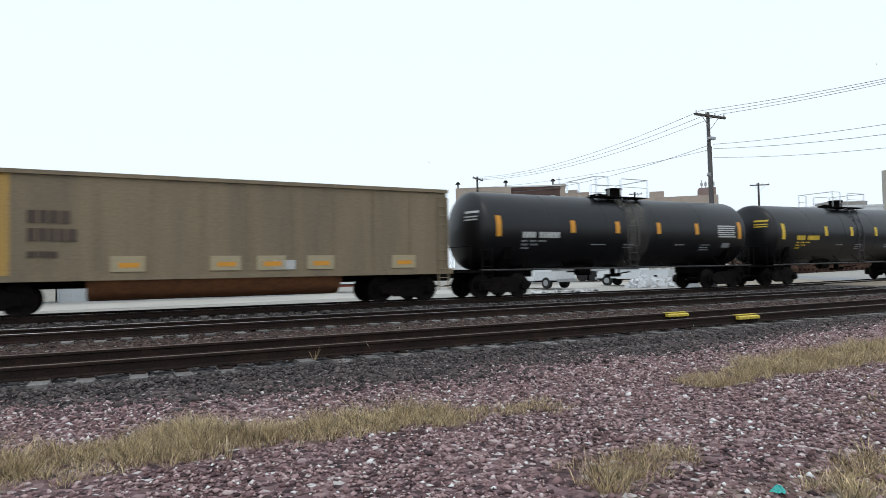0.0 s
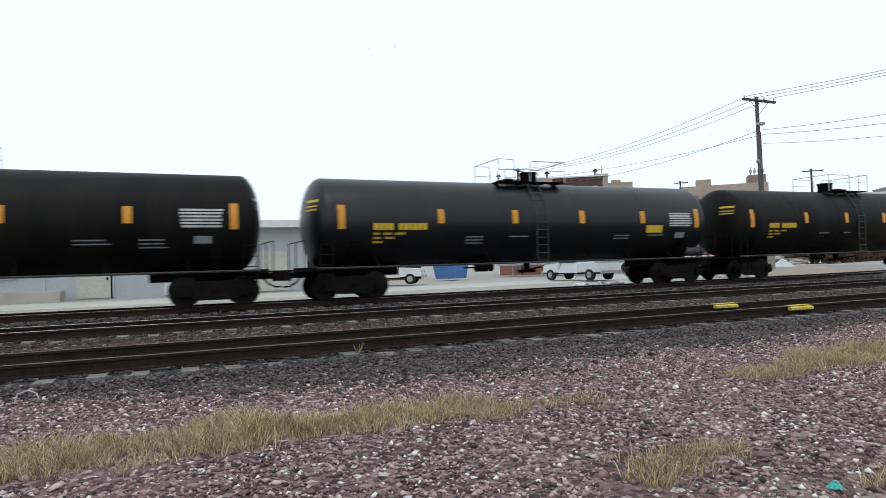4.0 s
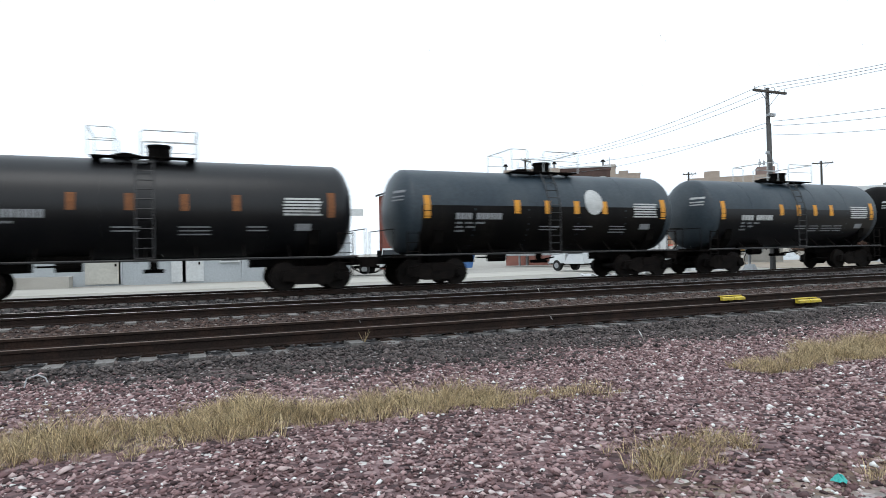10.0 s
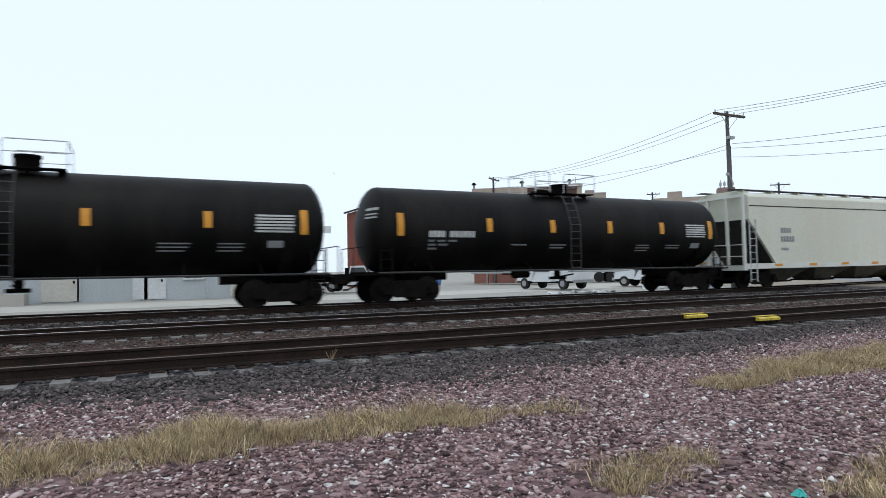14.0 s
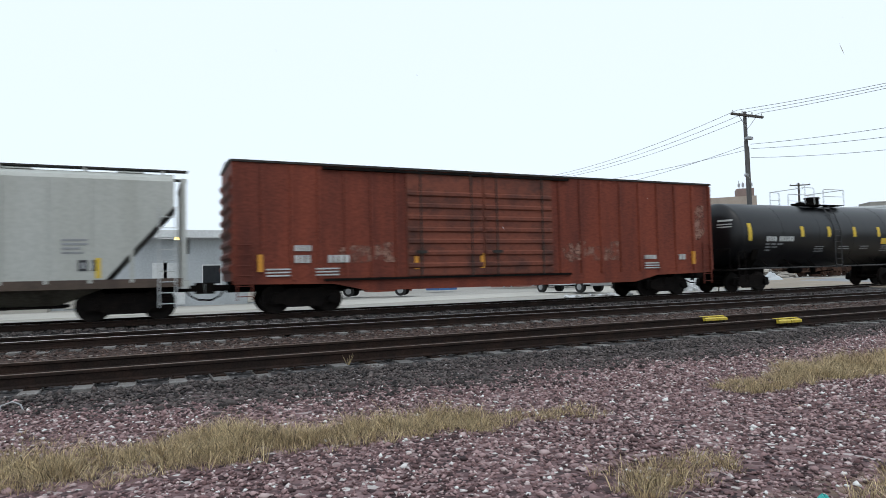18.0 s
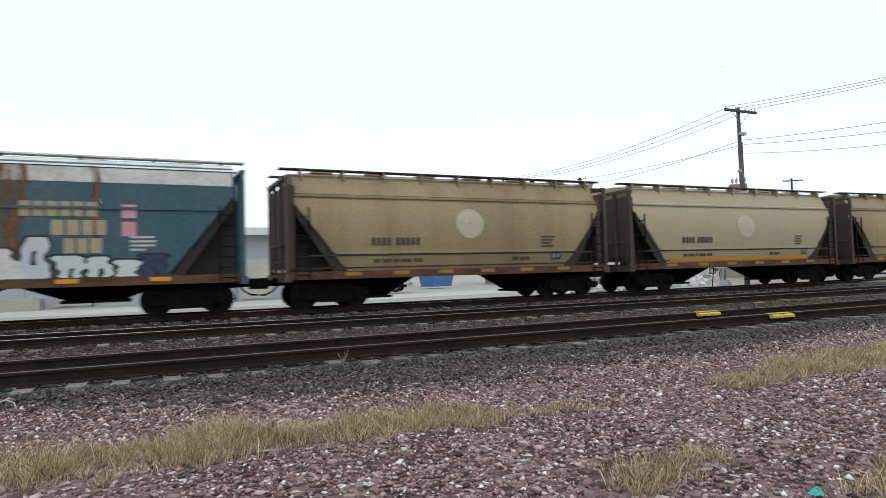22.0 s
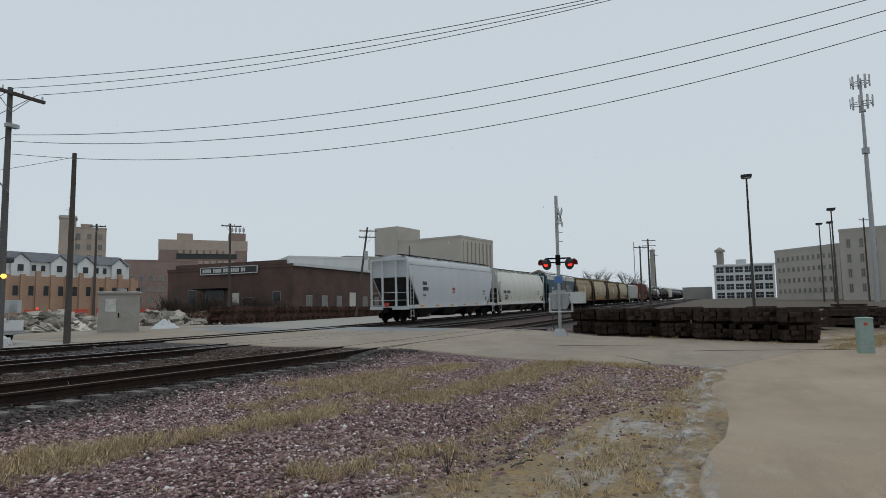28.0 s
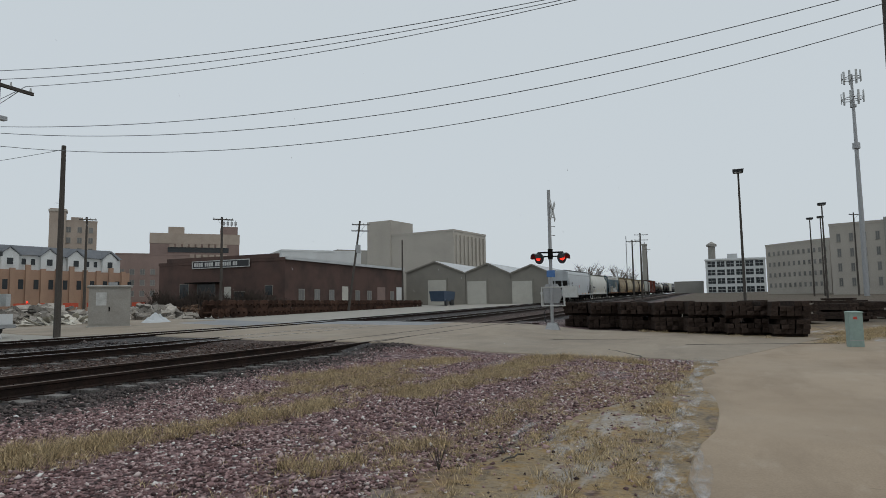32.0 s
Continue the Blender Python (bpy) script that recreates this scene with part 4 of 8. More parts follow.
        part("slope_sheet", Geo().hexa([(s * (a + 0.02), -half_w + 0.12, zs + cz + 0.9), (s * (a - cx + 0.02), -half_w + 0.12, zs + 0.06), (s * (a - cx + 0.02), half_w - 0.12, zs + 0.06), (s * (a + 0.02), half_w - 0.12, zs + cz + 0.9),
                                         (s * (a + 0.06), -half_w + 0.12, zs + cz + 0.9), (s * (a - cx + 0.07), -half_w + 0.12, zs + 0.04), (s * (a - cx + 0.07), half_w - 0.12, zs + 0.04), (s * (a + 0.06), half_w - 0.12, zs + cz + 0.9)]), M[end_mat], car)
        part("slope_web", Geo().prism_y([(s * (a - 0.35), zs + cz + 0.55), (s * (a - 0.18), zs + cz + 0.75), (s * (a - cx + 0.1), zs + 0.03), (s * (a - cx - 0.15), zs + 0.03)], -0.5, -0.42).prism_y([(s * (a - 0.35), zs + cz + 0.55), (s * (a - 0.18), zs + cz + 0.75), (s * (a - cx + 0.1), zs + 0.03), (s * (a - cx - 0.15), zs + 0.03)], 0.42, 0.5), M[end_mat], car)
        part("end_beam", Geo().box(s * (L / 2 - 0.6), s * (L / 2 - 0.76), -half_w + 0.02, half_w - 0.02, zt - 0.02, zt + 0.1), M[frame_mat], car)
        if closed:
            # added dark sheets that stand in for the shadow in the open end
            part("end_shade_sheet", Geo().prism_y([(s * (a - 0.02), zs + cz + 0.85), (s * (a - cx + 0.05), zs + 0.03), (s * (L / 2 - 0.75), zs + 0.03), (s * (L / 2 - 0.75), zs + cz + 0.85)], -0.75, -0.69), M["hop_dark"], car)
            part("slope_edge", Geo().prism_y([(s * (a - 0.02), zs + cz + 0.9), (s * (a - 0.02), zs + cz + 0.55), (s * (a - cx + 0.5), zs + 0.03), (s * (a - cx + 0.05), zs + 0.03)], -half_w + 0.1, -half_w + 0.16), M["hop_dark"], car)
        for yy in (-half_w + 0.08, half_w - 0.08, -0.55, 0.55):
            g = Geo().box(s * (L / 2 - 0.62), s * (L / 2 - 0.74), yy - 0.06, yy + 0.06, zs, (zt if abs(yy) > 1 else zt + 0.1))
            part("end_post", g, M[frame_mat], car)
        ladder(car, s * (L / 2 - 1.15), -half_w - 0.04, 0.35, zt - 0.1 if flat_end else zs + 2.2, 0.45, "steel_dark" if closed else "rail_grey", "side_ladder")
        g = Geo()
        x = s * (L / 2 - 0.66)
        for z in (zs + 0.45, zs + 1.0):
            g.pipe([(x, -half_w + 0.1, z), (x, half_w - 0.1, z)], 0.02)
        part("end_handrail", g, M[frame_mat], car)
    g = Geo().cyl((L / 2 - 0.5, 0.65, 2.3), (L / 2 - 0.45, 0.65, 2.3), 0.28, 14)
    part("brake_wheel", g, M["steel_dark"], car)
    # roof walk and hatches
    part("hatch_trough", Geo().prism_x([(-0.32, zt + peak - 0.04), (-0.28, zt + peak + 0.05), (0.28, zt + peak + 0.05), (0.32, zt + peak - 0.04)], -a + 0.6, a - 0.6), M[roof or body], car)
    for s in (-1, 1):
        g = Geo().box(-L / 2 + 0.55, L / 2 - 0.55, s * 0.72, s * 1.08, zt + peak + 0.03, zt + peak + 0.07)
        part("running_board", g, M["hop_dark" if roof is None else roof], car)
    bracket = mesh_of("board_bracket", Geo().box(-0.03, 0.03, -0.2, 0.2, -0.3, 0.03), M[body])
    for x in np.linspace(-a + 0.3, a - 0.3, 9):
        for s in (-1, 1):
            part("board_bracket", bracket, None, car, at=pose(x, s * 0.9, zt + peak))
    for x in np.linspace(-a + 1.2, a - 1.2, max(6, bays * 2)):
        part("hatch_cover", Geo().box(x - 0.38, x + 0.38, -0.36, 0.36, zt + peak + 0.05, zt + peak + 0.1), M[roof or body], car)
    # hopper bays with their gates
    inner = a - cx + 0.3
    w = (2 * inner - gap) / bays
    for k in range(bays):
        c = -inner + w * (k + 0.5) + (gap if k >= bays / 2 else 0.0)
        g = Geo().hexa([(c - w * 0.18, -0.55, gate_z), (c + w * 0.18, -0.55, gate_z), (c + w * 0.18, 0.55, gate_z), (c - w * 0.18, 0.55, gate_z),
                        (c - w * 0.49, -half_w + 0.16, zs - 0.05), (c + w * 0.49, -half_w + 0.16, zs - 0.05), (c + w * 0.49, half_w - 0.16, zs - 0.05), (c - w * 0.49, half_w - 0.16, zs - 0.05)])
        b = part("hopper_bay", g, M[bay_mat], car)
        part("outlet_gate", Geo().box(c - w * 0.22, c + w * 0.22, -0.75, 0.75, gate_z - 0.08, gate_z).cyl((c - w * 0.1, -0.8, gate_z - 0.04), (c - w * 0.1, 0.8, gate_z - 0.04), 0.05, 8), M["steel_dark"], b)
    # ribs, lines, stripes, lettering
    for x in (np.linspace(-a + cx * 0.6, a - cx * 0.6, ribs) if ribs else []):
        g = Geo()
        g.box(x - 0.05, x + 0.05, -half_w - 0.035, -half_w + 0.03, zs, zt)
        part("side_post", g, M[body], car)
    for z, h, m in (line or []):
        g = Geo()
        put(g, -a + 0.05, a - 0.05, z, z + h, 0.01)
        part("side_line", g, M[m], car, smooth=40)
    if stripe:
        for x in np.linspace(-a + cx + 0.1, a - cx - 0.1, 6):
            g = Geo()
            if stripe == "tall":
                put(g, x - 0.07, x + 0.07, zs + 0.14, zs + 0.72)
                part("reflective_stripe", g, M["yellow"], car)
            else:
                g.box(x - 0.28, x + 0.28, -half_w - 0.045, -half_w - 0.03, zs - 0.06, zs + 0.06)
                part("reflective_stripe", g, M[stripe], car)
    x0 = -a + cx + 0.35
    for dx, dz, groups, h in (marks or ((0, mark_z, (4,), 0.27), (0, mark_z - 0.42, (5,), 0.27), (0, mark_z - 0.84, (6,), 0.13))):
        x = x0 + dx
        for n in groups:
            g = Geo()
            x = letters(g, x, zs + dz, n, h, put, rnd, 0.14 if h < 0.34 else 0.4, 0.62) + 0.5 * h
            part("lettering", g, M[mark], car)
    g = Geo()
    for k in range(4):
        put(g, a - 2.9, a - 2.9 + rnd.uniform(0.4, 0.7), zs + 1.2 - 0.12 * k, zs + 1.26 - 0.12 * k)
    part("small_lettering", g, M[mark], car)
    g = Geo()
    put(g, a - cx - 0.6, a - cx - 0.15, zs + 0.35, zs + 0.66)
    p = part("data_panel", g, M["black_mark"], car)
    g = Geo()
    put(g, a - cx - 0.54, a - cx - 0.41, zs + 0.42, zs + 0.59, 0.016)
    put(g, a - cx - 0.34, a - cx - 0.21, zs + 0.42, zs + 0.59, 0.016)
    part("panel_mark", g, M["grey_mark"], p)
    if disc:
        g = Geo()
        rows2 = []
        for k in (0.05, 1.0):
            rows2.append([(disc[0] + 0.56 * k * math.cos(2 * math.pi * i / 24), -side_y(zs + disc[1] + 0.54 * k * math.sin(2 * math.pi * i / 24)) - 0.014, zs + disc[1] + 0.54 * k * math.sin(2 * math.pi * i / 24)) for i in range(25)])
        part("emblem", g.grid(rows2), M[disc[2]], car)
    if belts:
        for z in belts:
            part("belt_rail", Geo().box(-a + 0.05 + max(0, cx * (1 - (z - zs) / (cz + 0.9))), a - 0.05 - max(0, cx * (1 - (z - zs) / (cz + 0.9))), -side_y(z) - 0.055, -side_y(z) + 0.03, z, z + 0.075), M[body], car)
    return car, put, (a, zs, zt)


def box_car(L, label):
    rnd = random.Random(77)
    car = thing("box_car", label, "box car", group="cars of the freight train")
    running_gear(car, L, L / 2 - 3.0)
    a, w, zs, zt = L / 2 - 0.7, 1.48, 1.08, 4.82
    part("body", Geo().box(-a, a, -w, w, zs, zt), M["box_red"], car)
    part("roof", Geo().prism_x([(-w - 0.06, zt), (-w - 0.06, zt + 0.07), (0, zt + 0.2), (w + 0.06, zt + 0.07), (w + 0.06, zt)], -a - 0.05, a + 0.05), M["hop_dark"], car)
    for x in np.linspace(-a + 0.4, a - 0.4, 21):
        part("roof_rib", Geo().prism_x([(-w - 0.05, zt + 0.08), (0, zt + 0.24), (w + 0.05, zt + 0.08), (0, zt + 0.2)], x - 0.03, x + 0.03), M["hop_dark"], car)
    door = (-4.5, 1.9)
    for x in list(np.linspace(-a + 0.05, door[0] - 0.2, 7)) + list(np.linspace(door[1] + 0.2, a - 0.05, 9)):
        part("side_post", Geo().prism_y([(x - 0.07, zs), (x + 0.07, zs), (x + 0.07, zt - 0.05), (x - 0.07, zt - 0.05)], -w - 0.055, -w + 0.01), M["box_red"], car)
    for x0, x1 in ((-4.35, -1.35), (-1.3, 1.7)):
        d = part("door", Geo().box(x0, x1, -w - 0.06, -w - 0.01, zs + 0.05, zt - 0.12), M["box_red_worn"], car)
        g = Geo()
        for k in range(7):
            z = zs + 0.35 + k * 0.42
            g.prism_x([(-w - 0.12, z), (-w - 0.12, z + 0.1), (-w - 0.05, z + 0.16), (-w - 0.05, z - 0.06)], x0 + 0.05, x1 - 0.05)
        part("door_rib", g, M["box_red_worn"], d)
        for xr in (x0 + 0.5, x1 - 0.5):
            part("door_rod", Geo().pipe([(xr, -w - 0.14, zs), (xr, -w - 0.14, zt - 0.1)], 0.025), M["hop_dark"], d)
        part("door_handle", Geo().box(x0 + 0.3, x0 + 0.7, -w - 0.18, -w - 0.1, 1.9, 2.0), M["hop_dark"], d)
    part("door_track", Geo().box(-7.3, 2.5, -w - 0.13, -w, zs - 0.06, zs + 0.02).box(-7.3, 2.5, -w - 0.13, -w, zt - 0.12, zt - 0.04), M["steel_dark"], car)
    part("side_sill", Geo().prism_y([(-a, zs), (-a, zs - 0.1), (-a + 3.2, zs - 0.16), (-a + 4.4, zs - 0.42), (a - 4.4, zs - 0.42), (a - 3.2, zs - 0.16), (a, zs - 0.1), (a, zs)], -w - 0.02, -w + 0.14), M["box_red"], car)
    part("underframe", Geo().box(-a, a, -0.35, 0.35, 0.72, zs), M["under"], car)
    for s in (-1, 1):
        for k in range(8):
            part("end_rib", Geo().prism_y([(s * a, zs + 0.25 + k * 0.4), (s * (a + 0.09), zs + 0.35 + k * 0.4), (s * (a + 0.09), zs + 0.45 + k * 0.4), (s * a, zs + 0.55 + k * 0.4)], -w + 0.08, w - 0.08), M["box_red"], car)
        ladder(car, s * (a - 0.35), -w - 0.08, zs - 0.6, zs + 1.2, 0.45, "box_red")
    g = Geo()

    def put(g, x0, x1, z0, z1, off=0.06):
        g.box(x0, x1, -w - off, -w - 0.0, z0, z1)
    for x, z, n, h in ((-a + 1.9, 2.0, 4, 0.19), (-a + 1.9, 1.62, 3, 0.25), (-a + 3.0, 1.62, 4, 0.25), (6.3, 1.6, 5, 0.16), (8.2, 1.55, 2, 0.24)):
        g = Geo()
        letters(g, x, z, n, h, put, rnd)
        part("lettering", g, M["white_mark"], car)
    for x in (-a + 1.0, -a + 2.6, 6.3):
        g = Geo()
        for k in range(3):
            put(g, x, x + 0.75, 1.2 + 0.1 * k, 1.25 + 0.1 * k)
        part("small_lettering", g, M["white_mark"], car)
    graffiti(car, put, (a - 1.0, a - 0.4), 2.2, 4.0, ("chalk",), 53, 1)
    graffiti(car, put, (-6.9, -4.8), 1.55, 2.25, ("chalk",), 51, 4)
    graffiti(car, put, (2.2, 5.0), 1.5, 2.3, ("chalk",), 52, 5)
    for x in (-a + 0.75, -4.1, -1.5, a - 1.2):
        part("reflective_stripe", Geo().box(x, x + 0.16, -w - 0.068, -w, 1.35, 1.9), M["orange"], car)
    return car


def gondola_car(L, label):
    rnd = random.Random(78)
    car = thing("gondola_car", label, "gondola car", group="cars of the freight train")
    running_gear(car, L, L / 2 - 2.0)
    a, w, zs, zt = L / 2 - 0.55, 1.55, 1.12, 3.95
    for s in (-1, 1):
        part("side_wall", Geo().box(-a + (2.2 if s < 0 else 0), a, s * w, s * (w - 0.06), zs, zt), M["gon_tan"], car)
        part("end_wall", Geo().prism_y([(s * a, zs + 0.5), (s * (a - 0.06), zs + 0.5), (s * (a - 0.06), zt), (s * a, zt)], -w, w), M["gon_yellow" if s < 0 else "gon_tan"], car)
        part("top_chord", Geo().box(-a - 0.05, a + 0.05, s * (w + 0.07), s * (w - 0.1), zt - 0.02, zt + 0.1), M["gon_tan"], car)
        part("side_sill", Geo().box(-a - 0.2, a + 0.2, s * (w + 0.05), s * (w - 0.1), zs - 0.14, zs + 0.04), M["gon_tan"], car)
    part("side_panel", Geo().box(-a, -a + 2.2, -w, -w + 0.06, zs, zt), M["gon_yellow"], car, "cleaner yellow panel at the end of the side")
    part("end_chord", Geo().box(-a - 0.08, -a + 0.06, -w, w, zt - 0.02, zt + 0.1), M["gon_tan"], car)
    for x in np.linspace(-a + 0.05, a - 0.05, 12):
        part("side_post", Geo().prism_y([(x - 0.045, zs), (x + 0.045, zs), (x + 0.045, zt), (x - 0.045, zt)], -w - 0.03, -w + 0.01), M["gon_tan" if x > -a + 2.2 else "gon_yellow"], car)
    part("tub_floor", Geo().prism_x([(-1.5, zs - 0.05), (-1.3, 0.62), (-0.9, 0.4), (-0.2, 0.36), (0.2, 0.36), (0.9, 0.4), (1.3, 0.62), (1.5, zs - 0.05)], -a + 4.0, a - 4.0), M["rust"], car, smooth=50)
    part("floor", Geo().box(-a, a, -w + 0.06, w - 0.06, zs, zs + 0.06), M["rust"], car)
    for s in (-1, 1):
        part("centre_sill", Geo().box(s * (a + 0.1), s * (a - 4.2), -0.3, 0.3, 0.75, 1.1), M["under"], car)
        ladder(car, s * (a - 0.2), -w - 0.07, 0.4, zt - 0.2, 0.4, "gon_tan", "side_ladder")

    def put(g, x0, x1, z0, z1, off=0.036):
        g.box(x0, x1, -w - off, -w, z0, z1)
    g = Geo()
    letters(g, -a + 2.6, 2.6, 4, 0.34, put, rnd)
    letters(g, -a + 2.6, 2.1, 5, 0.34, put, rnd)
    letters(g, -a + 2.6, 1.65, 6, 0.16, put, rnd)
    part("lettering", g, M["hop_brown"], car)
    for x, m in ((-a + 4.6, "white_mark"), (-a + 7.3, "orange"), (-a + 8.7, "white_mark"), (a - 5.2, "orange"), (a - 2.2, "white_mark")):
        p = part("patch", Geo().box(x, x + 0.9, -w - 0.037, -w, zs + 0.1, zs + 0.55), M["hop_tan_light"], car, "lighter painted patch")
        part("patch_mark", Geo().box(x + 0.2, x + 0.75, -w - 0.042, -w, zs + 0.22, zs + 0.36), M["orange"], p)
    g, rnd2 = Geo(), random.Random(3)
    for k in range(16):
        z = 1.7 + 0.13 * k
        wd = 1.5 * math.sin(math.pi * (k + 1) / 17) ** 0.6 * rnd2.uniform(0.6, 1.0)
        put(g, -a + 0.02, -a + 0.05 + wd, z, z + 0.13, 0.034)
    part("rust_patch", g, M["sill_rust"], car, "burnt rust patch at the end of the side")
    part("data_panel", Geo().box(a - 6.3, a - 5.6, -w - 0.037, -w, zs + 0.1, zs + 0.4), M["white_mark"], car)
    return car


# ---------------------------------------------------------------- the freight train, front to rear
JOINTS = [62.3, 45.2, 28.2, 11.0, -5.6, -21.7, -38.7, -57.4, -76.4, -95.7, -114.2,
          -133.3, -152.1, -165.9, -179.2, -193.1, -207.5, -221.0, -235.0, -254.0, -272.6, -292.3,
          -305.3, -319.8, -335.7, -357.4, -376.5, -391.5, -406.3, -421.0, -435.2, -453.2, -472.3, -492.0]


def coat(put, spans, off):
    """One connected sheet of paint on the side of a car. spans: (z, left, right) from the bottom up."""
    rows = []
    for z, a, b in spans:
        probe = Geo()
        put(probe, a, b, z, z, off)
        rows.append([(a, probe.v[0][1], z), (b, probe.v[0][1], z)])
    return Geo().grid(rows)


def graffiti(car, put, span, z0, z1, colours, seed, n=8):
    """Sprayed angular letters: each a dark rim with a pale filling and a slit or a foot cut into it."""
    rnd = random.Random(seed)
    x0, x1 = span
    step = (x1 - x0) / n
    for k in range(n):
        cx, w = x0 + step * (k + 0.5), step * rnd.uniform(0.44, 0.6)
        zb, h = z0 + rnd.uniform(0, 0.12) * (z1 - z0), (z1 - z0) * rnd.uniform(0.72, 1.0)
        lean, ph, kind = rnd.uniform(-0.35, 0.35), rnd.uniform(0, 6), rnd.choice((0, 1, 2))
        spans = []
        for i in range(10):
            t = i / 9
            half = w * (0.75 + 0.16 * math.sin(5 * t + ph) + (0.2 if (t * 2.5 + ph) % 1 < 0.45 else 0)) * (0.7 if i in (0, 9) else 1)
            m = cx + lean * (t - 0.5) * h + 0.05 * math.sin(7 * t + ph)
            spans.append((zb + h * t, m - half, m + half))
        fill = colours[-1] if rnd.random() < 0.35 and len(colours) > 2 else colours[min(1, len(colours) - 1)]
        if len(colours) > 1:
            rim = part("graffiti_letter", coat(put, [(z + (i - 4.5) * 0.012, a - 0.09, b + 0.07) for i, (z, a, b) in enumerate(spans)], 0.014), M[colours[0]], car)
            part("letter_fill", coat(put, spans, 0.018), M[fill], rim)
        else:
            rim = part("graffiti_letter", coat(put, spans, 0.018), M[fill], car)
        if kind and len(colours) > 1:
            cut = spans[3:7] if kind == 1 else spans[0:5]
            part("letter_slit", coat(put, [(z, a + (b - a) * 0.42, a + (b - a) * 0.62) for z, a, b in cut], 0.022), M[colours[0]], rim)


def build_train():
    B = "black railway tank car with "
    cars = []
    spec = [
        ("tank", dict(stripe="yellow", label=B + "yellow stripes and dusty shell")),
        ("tank", dict(stripe="yellow", title="yellow", label=B + "yellow lettering and yellow stripes")),
        ("tank", dict(shell="tank_black", stripe="orange", band=("dust", 0.3), label=B + "a grey centre band and white lettering")),
        ("gon", dict(label="high-sided tan and yellow gondola car, dusty steel sides")),
        ("tank", dict(shell="tank_blue", stripe="yellow", label="dark blue-grey railway tank car with white lettering")),
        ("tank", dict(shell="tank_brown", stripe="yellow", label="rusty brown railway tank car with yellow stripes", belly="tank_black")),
        ("tank", dict(shell="tank_black_dusty", stripe="orange", oval="red", title="yellow", flip=True, label=B + "a white oval emblem near its end")),
        ("tank", dict(stripe="orange", title="yellow", placard=True, tank=True, label=B + "orange stripes and a yellow placard")),
        ("tank", dict(shell="tank_black_dusty", stripe="orange", label=B + "orange stripes and white data panels")),
        ("tank", dict(stripe="orange", label=B + "orange stripes and white lettering")),
        ("hop", "WP"),
        ("tank", dict(shell="tank_black_dusty", stripe="orange_dull", oval="blue", label=B + "a blue and white emblem")),
        ("tank", dict(stripe="orange", shell="tank_black_dusty", label=B + "orange stripes and blue paint scrawls")),
        ("tank", dict(shell="tank_blue", stripe="orange", belly="tank_black", label="dark railway tank car with orange stripes, sky sheen painted blue-grey on its top")),
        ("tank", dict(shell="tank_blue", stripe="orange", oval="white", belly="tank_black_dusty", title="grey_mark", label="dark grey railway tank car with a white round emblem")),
        ("tank", dict(shell="tank_black", stripe="rust", title="grey_mark", label=B + "short grey railings on top")),
        ("tank", dict(shell="tank_blue", stripe="rust", title="grey_mark", band=("dust", 0.2, 1.5), label="dark railway tank car with a light dusty centre band")),
        ("tank", dict(shell="tank_black", stripe="grey_mark", title="grey_mark", label=B + "white stripes and a long white panel")),
        ("hop", "S"),
        ("tank", dict(shell="tank_black_dusty", stripe="orange", label=B + "dusty shell and orange stripes")),
        ("tank", dict(shell="tank_black_dusty", stripe="orange", label=B + "white lettering and tall railings")),
        ("tank", dict(shell="tank_white", stripe="grey_mark", title="grey_mark", r=1.4, top_z=4.05, gear="tank_white", tank=True, label="white railway tank car with grey dirt streaks")),
        ("tank", dict(shell="tank_olive", r=1.46, top_z=3.98, stripe="orange", placard=True, tank=True, brace=True, band=("tank_black", 0.55, 1.7), label="dusty dark olive railway tank car with orange stripes")),
        ("tank", dict(shell="tank_black", stripe="yellow", placard=True, label="shiny " + B + "a yellow placard")),
        ("box", None),
        ("hop", "H1"), ("hop", "H2"), ("hop", "H3"), ("hop", "H4"), ("hop", "H5"), ("hop", "GW"), ("hop", "IT"), ("hop", "NA"),
    ]
    for i, (kind, o) in enumerate(spec):
        a, b = JOINTS[i], JOINTS[i + 1]
        L, s = a - b, (a + b) / 2
        if kind == "tank":
            car = tank_car(L, seed=i, **o)
            if i == 12:
                rnd, r, zc = random.Random(5), 1.56, 2.67
                for k in range(14):
                    g = Geo()
                    x = 0.6 + 0.3 * k
                    z = 2.35 + 0.25 * math.sin(k * 1.7)
                    y = -math.sqrt(r * r - (z + 0.15 - zc) ** 2) - 0.012
                    g.hexa([(x, y, z), (x + 0.3, y, z + 0.1), (x + 0.3, y + 0.01, z + 0.1), (x, y + 0.01, z), (x + 0.12, y, z + 0.3), (x + 0.4, y, z + 0.36), (x + 0.4, y + 0.01, z + 0.36), (x + 0.12, y + 0.01, z + 0.3)])
                    part("graffiti", g, M["navy_mark"], car)
            if i == 17:
                g = Geo()
                g.grid([[(x, -1.57 * math.cos(q), 2.67 + 1.57 * math.sin(q)) for x in (1.6, 4.6)] for q in (0.5, 0.58, 0.66)])
                part("long_panel", g, M["grey_mark"], car)
        elif kind == "gon":
            car = gondola_car(L, o["label"])
        elif kind == "box":
            car = box_car(L, "rust-red steel box car with corrugated double doors")
        elif o == "WP":
            car, put, (aa, zs, zt) = hopper_car(L, 4.75, body="hop_pale", bays=3, seed=i, mark="black_mark", marks=((0.95, 1.4, (2,), 0.36), (0.0, 0.86, (6,), 0.36)), cut=(2.0, 1.45), line=[(3.9, 0.03, "grey_mark"), (4.0, 0.03, "grey_mark"), (4.1, 0.03, "grey_mark")],
                                                label="pale grey-green covered hopper car with a long scrawl")
